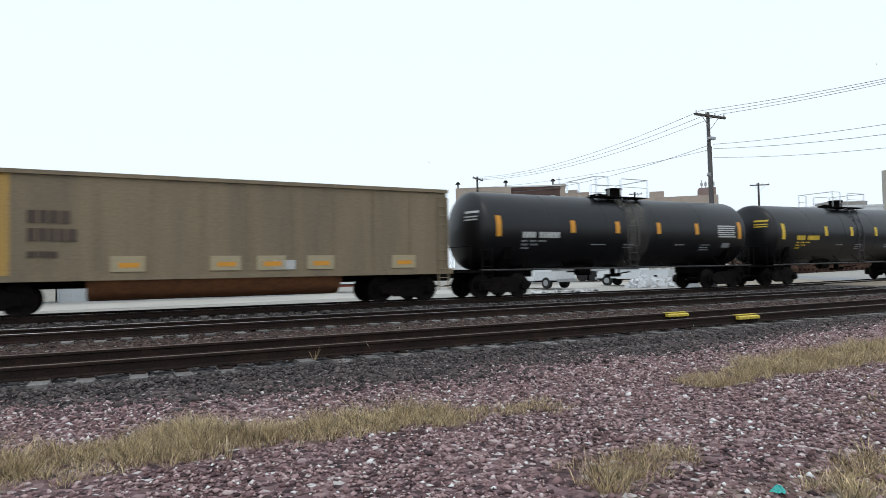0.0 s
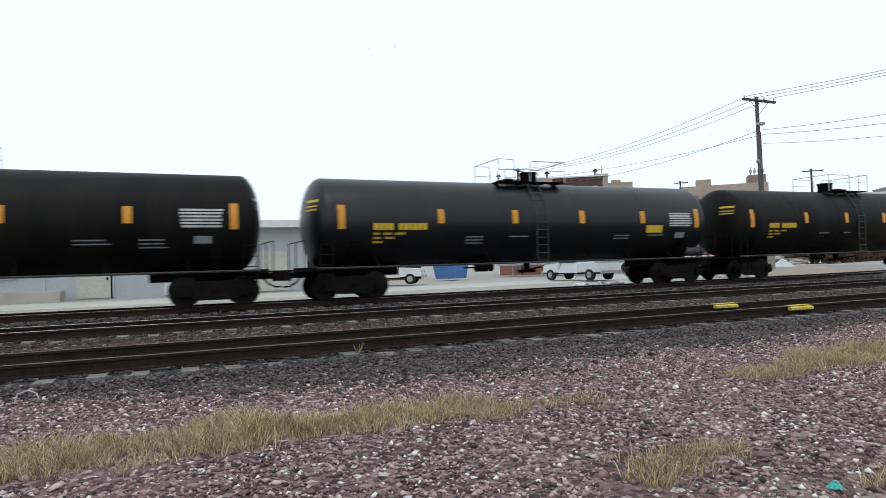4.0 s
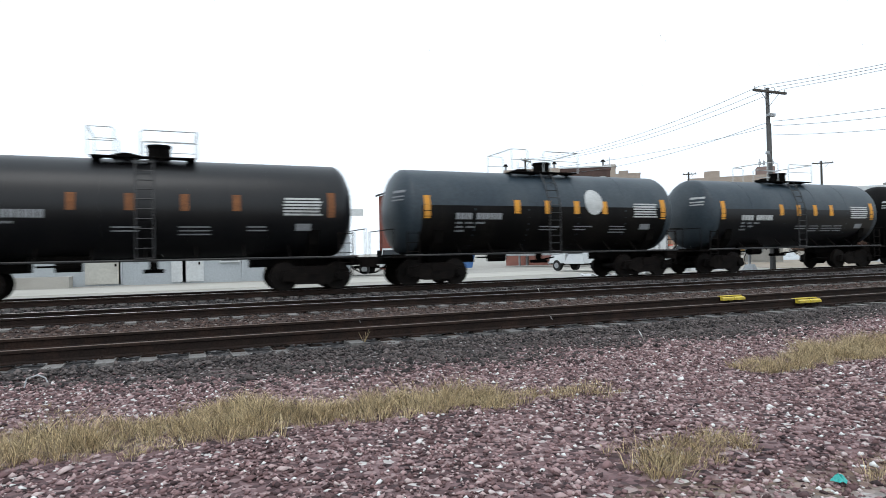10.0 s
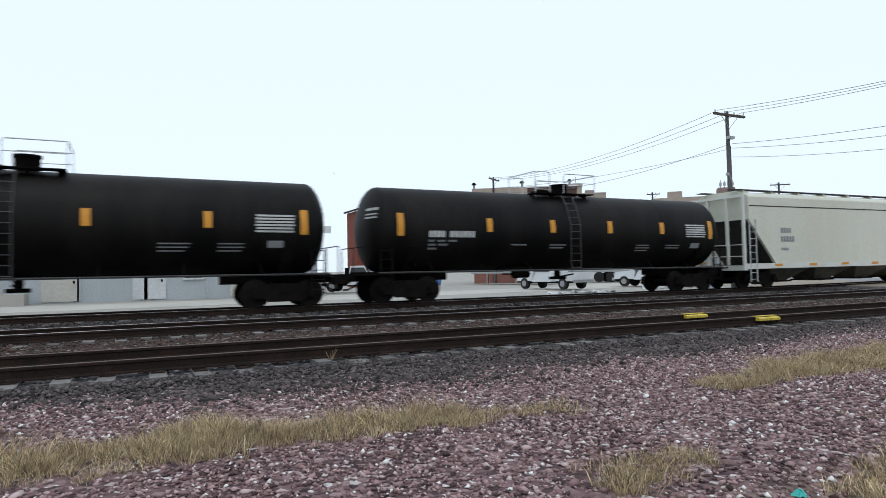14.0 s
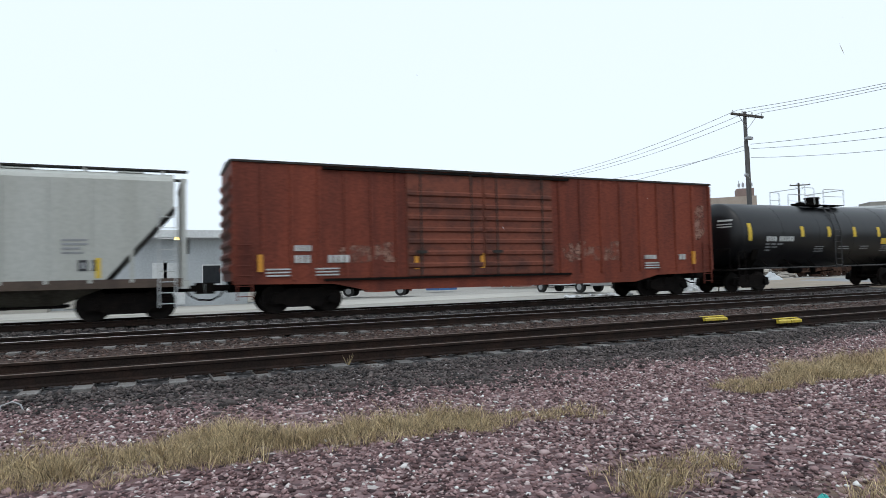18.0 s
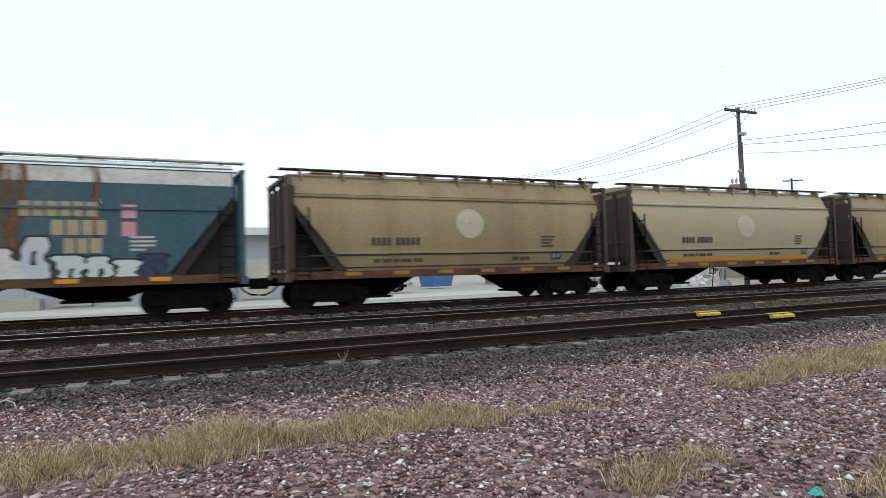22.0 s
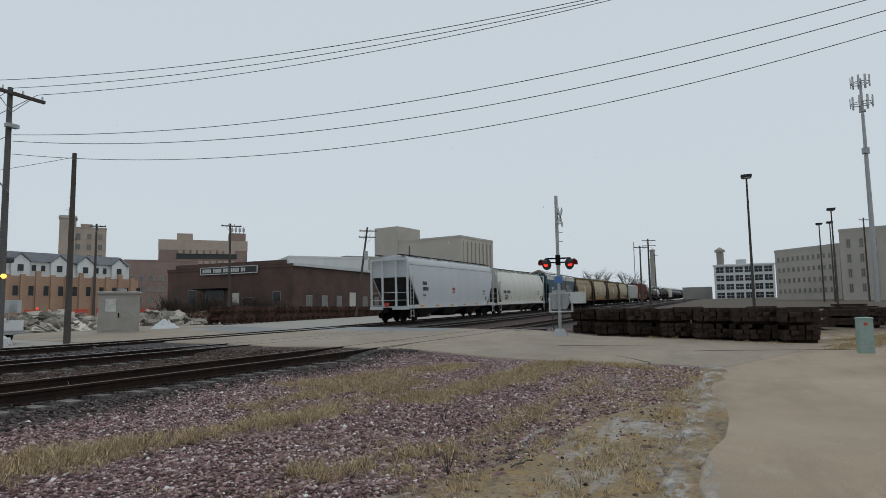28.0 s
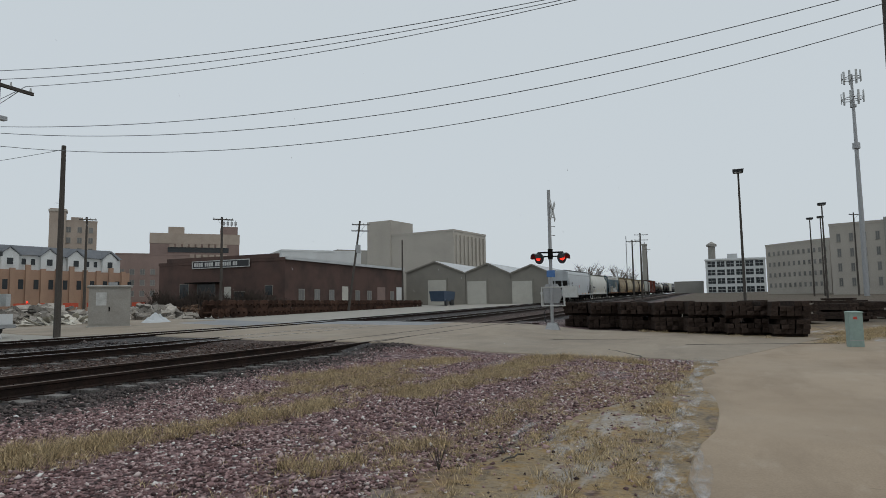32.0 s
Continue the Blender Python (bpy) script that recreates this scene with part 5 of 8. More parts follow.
            g, rnd = Geo(), random.Random(9)
            for k in range(34):
                x = -aa + 2.3 + k * (2 * aa - 4.4) / 34
                z = zs + 0.45 + 0.3 * (k % 2) + rnd.uniform(-0.1, 0.15)
                z2 = zs + 0.45 + 0.3 * ((k + 1) % 2) + rnd.uniform(-0.1, 0.15)
                for j in range(5):
                    q, q2 = z + (z2 - z) * j / 5, x + 0.45 * j / 5
                    put(g, q2, q2 + 0.13, q, q + 0.09, 0.014)
                if k % 3 == 0:
                    put(g, x, x + 0.35, zs + 0.3, zs + 0.36, 0.014)
            part("graffiti", g, M["grey_mark"], car)
            g = Geo()
            put(g, aa - 3.75, aa - 3.25, zs + 1.5, zs + 1.86, 0.014)
            em = part("emblem", g, M["white_mark"], car, "white shield emblem with dark bars above")
            g = Geo()
            for k in range(3):
                put(g, aa - 3.72, aa - 3.28, zs + 1.92 + 0.11 * k, zs + 1.98 + 0.11 * k, 0.014)
            part("emblem_bars", g, M["black_mark"], em)
        elif o == "S":
            car, put, _ = hopper_car(L, 4.75, body="hop_cream", bays=4, seed=i, cut=(1.9, 1.3), line=[(3.95, 0.05, "hop_dark")], sill="hop_white", label="long cream-white covered hopper car with dusty bays")
        elif o == "H1":
            car, put, _ = hopper_car(L, 4.45, body="hop_grey", bays=3, gate_z=0.5, seed=i, ribs=15, stripe="tall", cut=(1.9, 1.35), marks=((0.2, 0.78, (2, 2), 0.16), (0.2, 0.45, (2, 3), 0.24), (2.0, 0.5, (1, 3), 0.18)), sill="hop_brown", frame_mat="hop_grey", label="light grey ribbed covered hopper car")
        elif o in ("H2", "H3", "H4", "H5"):
            k = int(o[1])
            body = {2: "hop_tan_light", 3: "hop_tan", 4: "hop_tan_light", 5: "hop_tan"}[k]
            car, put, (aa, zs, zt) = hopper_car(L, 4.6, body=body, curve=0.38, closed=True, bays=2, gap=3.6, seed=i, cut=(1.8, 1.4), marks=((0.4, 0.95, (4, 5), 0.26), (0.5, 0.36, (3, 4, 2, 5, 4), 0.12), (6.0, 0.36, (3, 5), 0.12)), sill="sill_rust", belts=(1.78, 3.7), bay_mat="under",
                                                frame_mat="hop_brown", disc=(0.2, 1.72, "hop_disc"), mark="hop_brown",
                                                line=[(3.75, 0.06, "hop_grey" if k in (2, 4) else "hop_brown"), (1.3, 0.05, "hop_brown"), (1.72, 0.05, "hop_brown")], stripe="orange_dull",
                                                label="dusty tan round-sided covered hopper car with a pale disc")
            for e in (-1, 1):
                part("end_wall", Geo().prism_y([(e * (aa - 0.02), zs + 0.2), (e * (aa + 0.25), zs + 0.2), (e * (aa + 0.25), zt - 0.2), (e * (aa - 0.02), zt - 0.2)], -1.35, 1.35), M["hop_brown"], car)
            if k == 2:
                g = Geo()
                put(g, -aa + 1.6, aa - 1.6, zs + 0.22, zs + 0.82, 0.011)
                part("dust_band", g, M["dust"], car, "pale scuffed band under the lettering")
                graffiti(car, put, (-aa + 2, 0.4), zs + 0.2, zs + 0.62, ("black_mark", "hop_tan_light"), 21, 8)
                graffiti(car, put, (0.7, aa - 1.9), zs + 0.22, zs + 0.8, ("hop_pale", "black_mark"), 23, 6)
            if k in (2, 4):
                g = Geo()
                put(g, -aa + 1.9, aa - 1.9, zs + 0.14, zs + 0.3, 0.02)
                part("side_line", g, M["orange"], car)
        elif o == "GW":
            car, put, (aa, zs, zt) = hopper_car(L, 4.7, body="hop_teal", roof="roof_white", bays=3, gate_z=0.55, seed=i, cut=(2.0, 1.6), sill="sill_rust", bay_mat="under", belts=(3.15,), frame_mat="hop_teal", mark="white_mark", closed=True,
                                                line=[(3.92, 0.42, "roof_white"), (3.15, 0.03, "hop_dark")], label="teal covered hopper car with white roof, rust and graffiti")
            for x, w in ((-4.6, 0.16), (-3.1, 0.14), (-1.8, 0.16), (-0.35, 0.95), (1.0, 0.25), (2.3, 0.75), (4.3, 0.22)):
                spans = [(zs + (zt - zs) * q / 8, x + 0.04 * math.sin(3 * q) - w * (0.28 + 0.03 * q), x + 0.04 * math.sin(3 * q) + w * (0.22 + 0.035 * q)) for q in range(9)]
                part("rust_streak", coat(put, spans, 0.013), M["rust_run"], car)
            g = Geo()
            letters(g, 2.45, zs + 1.82, 6, 0.42, lambda *q: put(*q, 0.022), random.Random(4), 0.16, 0.7)
            letters(g, 3.2, zs + 1.3, 4, 0.42, lambda *q: put(*q, 0.022), random.Random(6), 0.16, 0.7)
            letters(g, 3.5, zs + 0.78, 3, 0.42, lambda *q: put(*q, 0.022), random.Random(7), 0.16, 0.7)
            part("title_bars", g, M["hop_tan_light"], car)
            g = Geo()
            put(g, 4.95, 5.32, zs + 1.78, zs + 2.18, 0.022), put(g, 4.95, 5.32, zs + 1.26, zs + 1.68, 0.022)
            part("emblem", g, M["pink_mark"], car)
            g = Geo()
            put(g, -4.15, -3.75, zs + 1.1, zs + 1.75, 0.011)
            part("number_panel", g, M["blue_mark"], car)
            graffiti(car, put, (-aa + 2.2, -0.8), zs + 0.05, zs + 1.3, ("hop_silver", "black_mark", "hop_tan_light"), 31, 6)
            graffiti(car, put, (-0.7, 3.2), zs + 0.02, zs + 1.2, ("hop_dark", "roof_white", "hop_silver"), 32, 5)
            graffiti(car, put, (3.3, aa - 1.9), zs + 0.02, zs + 0.7, ("hop_dark", "hop_pale", "navy_mark"), 33, 4)
        elif o == "IT":
            car, put, _ = hopper_car(L, 4.55, body="hop_white", curve=0.32, bays=4, seed=i, cut=(0.95, 0.6), marks=((0.1, 0.98, (4, 6), 0.29), (0.65, 0.72, (4, 6), 0.12), (0.65, 0.53, (4, 2, 6), 0.12), (0.65, 0.34, (5, 5), 0.12)), sill="hop_white", mark="black_mark", stripe="tall", end_mat="hop_brown",
                                     label="off-white round-sided covered hopper car with open ends")
        else:
            car, put, (aa, zs, zt) = hopper_car(L, 4.8, body="hop_silver", curve=0.12, bays=3, seed=i, cut=(1.7, 1.2), sill="hop_silver", mark="black_mark", stripe="orange", bay_mat="hop_dark",
                                                line=[(3.95, 0.05, "hop_pale"), (4.1, 0.05, "grey_mark"), (4.2, 0.05, "hop_pale")], label="silver-grey covered hopper car, last of the train")
            g = Geo()
            letters(g, -1.2, zs + 1.2, 4, 0.2, lambda *q: put(*q, 0.02), random.Random(3))
            letters(g, -1.2, zs + 0.95, 6, 0.12, lambda *q: put(*q, 0.02), random.Random(8))
            part("red_lettering", g, M["red_mark"], car)
            part("end_device", Geo().box(-aa - 0.75, -aa - 0.6, -0.15, 0.15, 1.1, 1.4), M["red_mark"], car)
        cars.append((car, s, L))
    return cars


CARS = build_train()


# how far the train has rolled, by the clock
ROLL = [(t, 0.45 + 19.92 * t) for t in (0, 2, 4, 6, 8, 10, 12, 14, 16, 18, 20, 22, 23, 24, 24.6)] + [
    (25.0, 499.3), (25.5, 509.1), (26.0, 518.0), (26.5, 526.7), (27.5, 540.6), (28.5, 553.6), (29.2, 563.8), (30.0, 575.3), (31.0, 589.3), (32.0, 603.3)]


def motions():
    for car, s, L in CARS:
        rows = []
        for t, d in ROLL:
            x = s + d
            r = L / 2 - 2.5
            z0, z1 = grade(x - r), grade(x + r)
            rows.append((t, pose(x, CENTRE["main"], RAIL_Z["main"] + (z0 + z1) / 2, 0, -math.degrees(math.atan2(z1 - z0, 2 * r)), 0)))
        walk(car, rows)
    walk(SNOW, [(0, pose(0, 0, 0)), (32, pose(36, 0, -54))])


# ---------------------------------------------------------------- loose ground cover
def gravel_material():
    m = bpy.data.materials.new("gravel_stone")
    m.use_nodes = True
    nt = m.node_tree
    ge = nt.nodes.new("ShaderNodeNewGeometry")
    r = nt.nodes.new("ShaderNodeValToRGB")
    stops = [(0, (0.034, 0.020, 0.021)), (0.25, (0.137, 0.078, 0.077)), (0.55, (0.253, 0.155, 0.153)), (0.8, (0.392, 0.269, 0.263)), (0.94, (0.504, 0.398, 0.381)), (0.99, (0.750, 0.750, 0.728))]
    e = r.color_ramp.elements
    while len(e) < len(stops):
        e.new(0.5)
    for el, (p, c) in zip(e, stops):
        el.position, el.color = p, (*c, 1)
    nt.links.new(ge.outputs["Random Per Island"], r.inputs["Fac"])
    b = nt.nodes["Principled BSDF"]
    b.inputs["Roughness"].default_value = 0.8
    b.inputs["Specular IOR Level"].default_value = 0.35
    nt.links.new(r.outputs["Color"], b.inputs["Base Color"])
    return m


def dark_gravel_material():
    return mat("dark_gravel", (0.058, 0.047, 0.044), 0.85, 0, (0.115, 0.096, 0.09), 0.6, 8.0, 0.2, 40, 0.1, island=0.92)


def zs_of(xs, ys):
    out = np.empty(len(xs))
    for i, (x, y) in enumerate(zip(xs, ys)):
        out[i] = ground_z(x, y)
    return out


def stones(name, spots, size, material, label, seed):
    """Angular stones, half sunk, at the given spots."""
    rng = np.random.default_rng(seed)
    n = len(spots)
    base = np.array([(1, 0, 0), (-1, 0, 0), (0, 1, 0), (0, -1, 0), (0, 0, 1), (0, 0, -1)], float)
    v = base[None] * rng.uniform(0.65, 1.25, (n, 6, 1)) + rng.normal(0, 0.16, (n, 6, 3))
    s = size * rng.lognormal(0, 0.32, n)
    v *= (s[:, None, None] * rng.uniform([0.8, 0.8, 0.5], [1.3, 1.3, 0.8], (n, 3))[:, None, :])
    a = rng.uniform(0, 2 * math.pi, n)
    c, q = np.cos(a)[:, None], np.sin(a)[:, None]
    x, y = v[:, :, 0] * c - v[:, :, 1] * q, v[:, :, 0] * q + v[:, :, 1] * c
    tx = rng.normal(0, 0.5, n)[:, None]
    z = v[:, :, 2] + x * tx * 0.4
    spots = np.asarray(spots)
    zz = zs_of(spots[:, 0], spots[:, 1])
    V3 = np.stack([x + spots[:, 0:1], y + spots[:, 1:2], z + zz[:, None] + (s * 0.25)[:, None]], 2).reshape(-1, 3)
    tri = np.array([(0, 2, 4), (2, 1, 4), (1, 3, 4), (3, 0, 4), (2, 0, 5), (1, 2, 5), (3, 1, 5), (0, 3, 5)])
    F = (tri[None] + (np.arange(n) * 6)[:, None, None]).ravel()
    return tagged(new(name, quick_mesh(name, V3, F, 3, material)), label, "gravel", kind="stuff")


def in_grass(x, y):
    """How thick the dry grass stands at a spot, 0 to 1."""
    d, rough = 0.0, None
    for (x0, y0), (x1, y1), w, k in GRASS:
        if not (min(x0, x1) - 2.0 * w < x < max(x0, x1) + 2.0 * w and min(y0, y1) - 2.0 * w < y < max(y0, y1) + 2.0 * w):
            continue
        vx, vy = x1 - x0, y1 - y0
        t = max(0, min(1, ((x - x0) * vx + (y - y0) * vy) / (vx * vx + vy * vy)))
        r = math.hypot(x - x0 - t * vx, y - y0 - t * vy) / w
        if rough is None:
            rough = 0.55 * smooth_noise(x, y, 1.5) + 0.45 * smooth_noise(x + 9, y, 4.5)
        d = max(d, k * max(0.0, min(1.0, (1.15 - r - rough) * 2.2)))
    return d


# strips of dry grass: from, to, half width, thickness
GRASS = [((-9, 5.0), (-3, 5.3), 0.72, 1.0), ((-3, 5.4), (0.5, 5.7), 0.6, 1.0), ((0.5, 5.75), (2.7, 5.4), 0.46, 1.0), ((2.7, 5.4), (4.0, 5.25), 0.34, 0.6), ((-6, 6.9), (-1, 6.8), 0.4, 0.3),
         ((6.2, 5.3), (8.0, 5.55), 0.38, 0.9), ((8, 5.6), (12, 5.7), 0.62, 1.0), ((12, 5.6), (17, 5.2), 0.5, 0.8), ((17, 5.4), (18.4, 6.0), 0.5, 0.8), ((18.2, 6.2), (20.2, 5.9), 0.75, 0.8), ((20.2, 5.8), (23, 5.0), 0.55, 0.7), ((23, 5.2), (26.5, 5.5), 0.45, 0.6),
         ((24.5, 4.4), (31, 3.6), 0.7, 0.7), ((20.0, 3.3), (21.3, 2.6), 0.35, 0.7),
         ((2.75, 3.2), (3.75, 3.45), 0.3, 0.8), ((3.9, 2.3), (4.7, 2.55), 0.26, 0.75), ((4.8, 2.4), (7.5, 2.3), 0.4, 0.35), ((11, 2.3), (17, 2.2), 0.35, 0.3), 
         ((25.5, 7.4), (30, 6.0), 0.8, 0.65), ((22, 2.4), (27.5, 2.4), 0.3, 0.5), ((20.4, 2.6), (22.4, 1.4), 0.25, 0.5),
         ((30, 1.6), (31.3, 2.6), 0.35, 0.7), ((37.2, -3.1), (41, -4.6), 0.6, 0.7), ((42, -4.6), (47, -7.5), 1.2, 0.6), ((39, -1.9), (43, 2.9), 0.12, 0.7),
         ((34.3, -4.2), (36, -7), 0.5, 0.5), ((20.2, 1.25), (22.2, 0.95), 0.22, 0.35), ((24.2, 0.8), (25.6, 0.7), 0.16, 0.35), ((17.5, 2.0), (20.5, 1.9), 0.3, 0.35),
         ((23, 6.4), (27, 6.2), 0.5, 0.6), ((27, 3.6), (31, 4.2), 0.5, 0.6), ((13, 3.1), (19, 2.9), 0.35, 0.3), ((6.5, 1.5), (8.6, 1.2), 0.2, 0.35)]


def scatter(n, x0, x1, y0, y1, rng, keep):
    xs, ys = rng.uniform(x0, x1, n), rng.uniform(y0, y1, n)
    return [(x, y) for x, y in zip(xs, ys) if rng.random() < keep(x, y)]


def build_gravel():
    rng = np.random.default_rng(5)
    gm, dm = gravel_material(), dark_gravel_material()

    def edge(x, y):      # where the purple stones give way to dark ballast
        return 7.45 + max(0.0, min(1.6, (1.5 - x) * 0.4)) + max(0.0, min(1.1, (x - 7) * 0.14)) + 0.6 * smooth_noise(x, 0.0, 0.25) + 0.5 * smooth_noise(x, y, 0.9) + rng.normal(0, 0.4)

    def keep_near(x, y):
        k = 1 - 0.85 * in_grass(x, y)
        if y < (2.4 if x < 19 else 2.4 - 0.2 * (x - 19)) + 0.5 * smooth_noise(x, y, 0.7) and x > 5:
            k *= 0.06
        return k * (1.0 if y < edge(x, y) else 0.0)
    stones("gravel", scatter(132000, -9, 15, 1.6, 9.6, rng, keep_near), 0.0162, gm, "purple-grey crushed gravel with a few white stones", 1)
    stones("gravel", scatter(116000, 15, 31.4, 0.5, 9.3, rng, keep_near), 0.0162, gm, "purple-grey crushed gravel thinning into dirt", 2)
    stones("ballast", scatter(60000, -10, 33, 6.6, 9.3, rng, lambda x, y: 1.0 if y > edge(x, y) else 0.0), 0.024, dm, "dark grey crushed ballast along the siding", 3)
    br = mat("brown_ballast", (0.064, 0.04, 0.032), 0.85, 0, (0.11, 0.073, 0.06), 0.5, 8.0, 0.2, 40, 0.1, island=0.7)

    def gap(x, y):
        for c in (10.5, 16.2):
            if abs(abs(y - c) - 0.753) < 0.12:
                return 0.0
        return 0.0 if 31.5 < x < 45.5 else 1.0
    stones("ballast", scatter(34000, -12, 46, 9.7, 17.5, rng, gap), 0.03, br, "brown stained ballast between the rails", 4)
    stones("ballast", scatter(12000, -14, 40, 17.4, 24.5, rng, lambda x, y: 1.0 if abs(abs(y - 21.95) - 0.753) > 0.12 and not 31.5 < x < 46 else 0.0), 0.045, dm, "dark ballast of the main line", 6)


def build_grass():
    """Low tufts of short bent blades."""
    rng = np.random.default_rng(8)
    tufts = []
    for (x0, y0), (x1, y1), w, k in GRASS:
        length = math.hypot(x1 - x0, y1 - y0)
        for _ in range(int(length * w * 2 * 330 * k ** 0.8)):
            t, o = rng.uniform(-0.08, 1.08), rng.normal(0, 0.55) * w
            nx, ny = -(y1 - y0) / length, (x1 - x0) / length
            x, y = x0 + (x1 - x0) * t + nx * o, y0 + (y1 - y0) * t + ny * o
            if rng.random() < in_grass(x, y):
                tufts.append((x, y, k))
    for _ in range(7000):      # thin stubble on the dirt beside the road
        x, y = rng.uniform(5.5, 31), 0.45 + abs(rng.normal(0, 1.7))
        if y < 4.6 and rng.random() < 1.3 * max(0.0, 0.25 + smooth_noise(x, y, 1.3) + 0.7 * smooth_noise(x + 30, y, 0.45)):
            tufts.append((x, y, 0.3))
    tufts = np.array(tufts)
    per = 20
    n = len(tufts) * per
    spots = np.repeat(tufts, per, 0)
    off = rng.normal(0, 0.03, (n, 2))
    spots[:, :2] += off
    zz = np.repeat(zs_of(tufts[:, 0], tufts[:, 1]), per)
    clump = np.array([0.85 + 0.7 * smooth_noise(x, y, 2.2) for x, y, _ in tufts]) * rng.lognormal(0, 0.3, len(tufts))
    h = rng.uniform(0.04, 0.14, n) * (0.3 + 0.7 * spots[:, 2]) * np.repeat(np.clip(clump, 0.3, 1.8), per)
    lean = (rng.normal(0, 0.45, (n, 2)) + off / 0.03 * 0.4) * h[:, None]
    a = rng.uniform(0, 2 * math.pi, n)
    w = rng.uniform(0.001, 0.0028, n)
    dx, dy = np.cos(a) * w, np.sin(a) * w
    p = spots[:, :2]
    z0 = zz - 0.01
    V3 = np.stack([np.stack([p[:, 0] - dx, p[:, 1] - dy, z0], 1), np.stack([p[:, 0] + dx, p[:, 1] + dy, z0], 1),
                   np.stack([p[:, 0] + lean[:, 0] * 0.4 + dx, p[:, 1] + lean[:, 1] * 0.4 + dy, z0 + h * 0.6], 1),
                   np.stack([p[:, 0] + lean[:, 0] * 0.4 - dx, p[:, 1] + lean[:, 1] * 0.4 - dy, z0 + h * 0.6], 1),
                   np.stack([p[:, 0] + lean[:, 0], p[:, 1] + lean[:, 1], z0 + h], 1)], 1).reshape(-1, 3)
    o = np.arange(n) * 5
    F = np.stack([o, o + 1, o + 2, o, o + 2, o + 3, o + 3, o + 2, o + 4], 1).ravel()
    gm = mat("dry_grass", (0.435, 0.345, 0.205), 0.85, 0, (0.265, 0.188, 0.103), 0.85, 1.6, 0.25, 30, 0, island=0.8)
    tagged(new("dry_grass", quick_mesh("dry_grass", V3, F, 3, gm)), "strips of dry straw-coloured grass in the gravel", "grass", kind="stuff")


build_gravel()
build_grass()


# ---------------------------------------------------------------- poles and wires
def crossarm(pole, at, half, name="crossarm", insulators=4):
    arm = part(name, Geo().box(-half, half, -0.06, 0.06, -0.06, 0.06), M["pole"], pole, at=at)
    for k in range(insulators):
        x = -half + 0.1 + (2 * half - 0.2) * k / (insulators - 1)
        part("insulator", Geo().cyl((x, 0, 0.06), (x, 0, 0.22), 0.045, 8, 0.03), M["rail_grey"], arm)
    return arm


def utility_pole(x, y, top, r, label, lean=(0, 0), arms=(), base=None, wood="pole"):
    z = (grade(x) if base is None else base)
    p = thing("utility_pole", label, "utility pole", pose(x, y, z), group="wooden utility poles")
    part("shaft", Geo().cyl((0, 0, -0.3), (lean[0], lean[1], top - z), r * 1.15, 12, r * 0.72), M[wood], p, smooth=50)
    for zz, half, turn in arms:
        f = (zz - z) / (top - z)
        crossarm(p, pose(lean[0] * f, lean[1] * f - 0.17, zz - z, 0, 0, turn), half)
        part("arm_brace", Geo().pipe([(-half * 0.55, 0, -0.05), (0, 0.02, -0.75), (half * 0.55, 0, -0.05)], 0.018), M["galv"], p, at=pose(lean[0] * f, lean[1] * f - 0.17, zz - z, 0, 0, turn))
    return p


p1 = utility_pole(30.4, 24.7, 10.25, 0.13, "grey wooden utility pole with a crossarm and a street lamp", (0.0, 0.1), [(10.0, 1.25, 0)], wood="pole_hazy")
part("lamp_arm", Geo().pipe([(0, -0.1, 6.1), (-0.6, -0.5, 6.35), (-1.3, -1.0, 6.4), (-1.9, -1.4, 6.3)], 0.03), M["galv"], p1)
part("lamp_head", Geo().hexa([(-2.5, -1.85, 6.2), (-1.9, -1.5, 6.22), (-1.8, -1.3, 6.22), (-2.4, -1.65, 6.2), (-2.45, -1.85, 6.32), (-1.85, -1.5, 6.36), (-1.75, -1.3, 6.36), (-2.35, -1.65, 6.32)]), M["galv"], p1)
part("signal_lamp", Geo().cyl((-0.1, -0.28, 2.9), (-0.1, -0.2, 2.9), 0.09, 10), mat("amber_glow", (1.0, 0.6, 0.1), 0.5, emit=2.5), p1)
part("cable_clamp", Geo().box(-0.22, 0.22, -0.22, 0.0, 8.6, 8.75), M["galv"], p1)
pR = utility_pole(34.0, -4.35, 12.0, 0.175, "leaning wooden utility pole with many wire brackets", (-0.1, -0.05), [])
for k in range(6):
    z = 9.9 + 0.26 * k
    part("wire_bracket", Geo().cyl((-0.9 + 0.1 * k, -0.12, z + 0.25), (0.9 - 0.05 * k, -0.12, z + 0.35), 0.03, 6), M["pole"], pR)
part("marker_band", Geo().cyl((-0.045, -0.02, 6.2), (-0.047, -0.02, 6.33), 0.175, 12), M["white_mark"], pR)
part("riser_pipe", Geo().cyl((-0.21, 0.0, 0), (-0.22, -0.03, 9.0), 0.03, 8), M["galv"], pR)
utility_pole(36.82, 29.92, 9.7, 0.145, "dark bare wooden utility pole beside the crossing", (0, 0), [])
utility_pole(36.0, 60.0, 11.8, 0.14, "thin wooden utility pole with a crossarm", (0, 0), [(11.5, 1.3, 35)])
utility_pole(67.0, 67.6, 12.3, 0.15, "wooden utility pole with short arms", (0, 0), [(12.0, 0.9, -40)])
utility_pole(70.7, 50.6, 11.6, 0.15, "wooden utility pole with a crossarm", (0, 0), [(11.3, 1.1, -40)])
lp = utility_pole(83.5, 42.0, 12.2, 0.15, "leaning wooden utility pole with transformers", (1.6, -0.8), [(11.7, 1.1, -55), (10.9, 1.1, -55)])
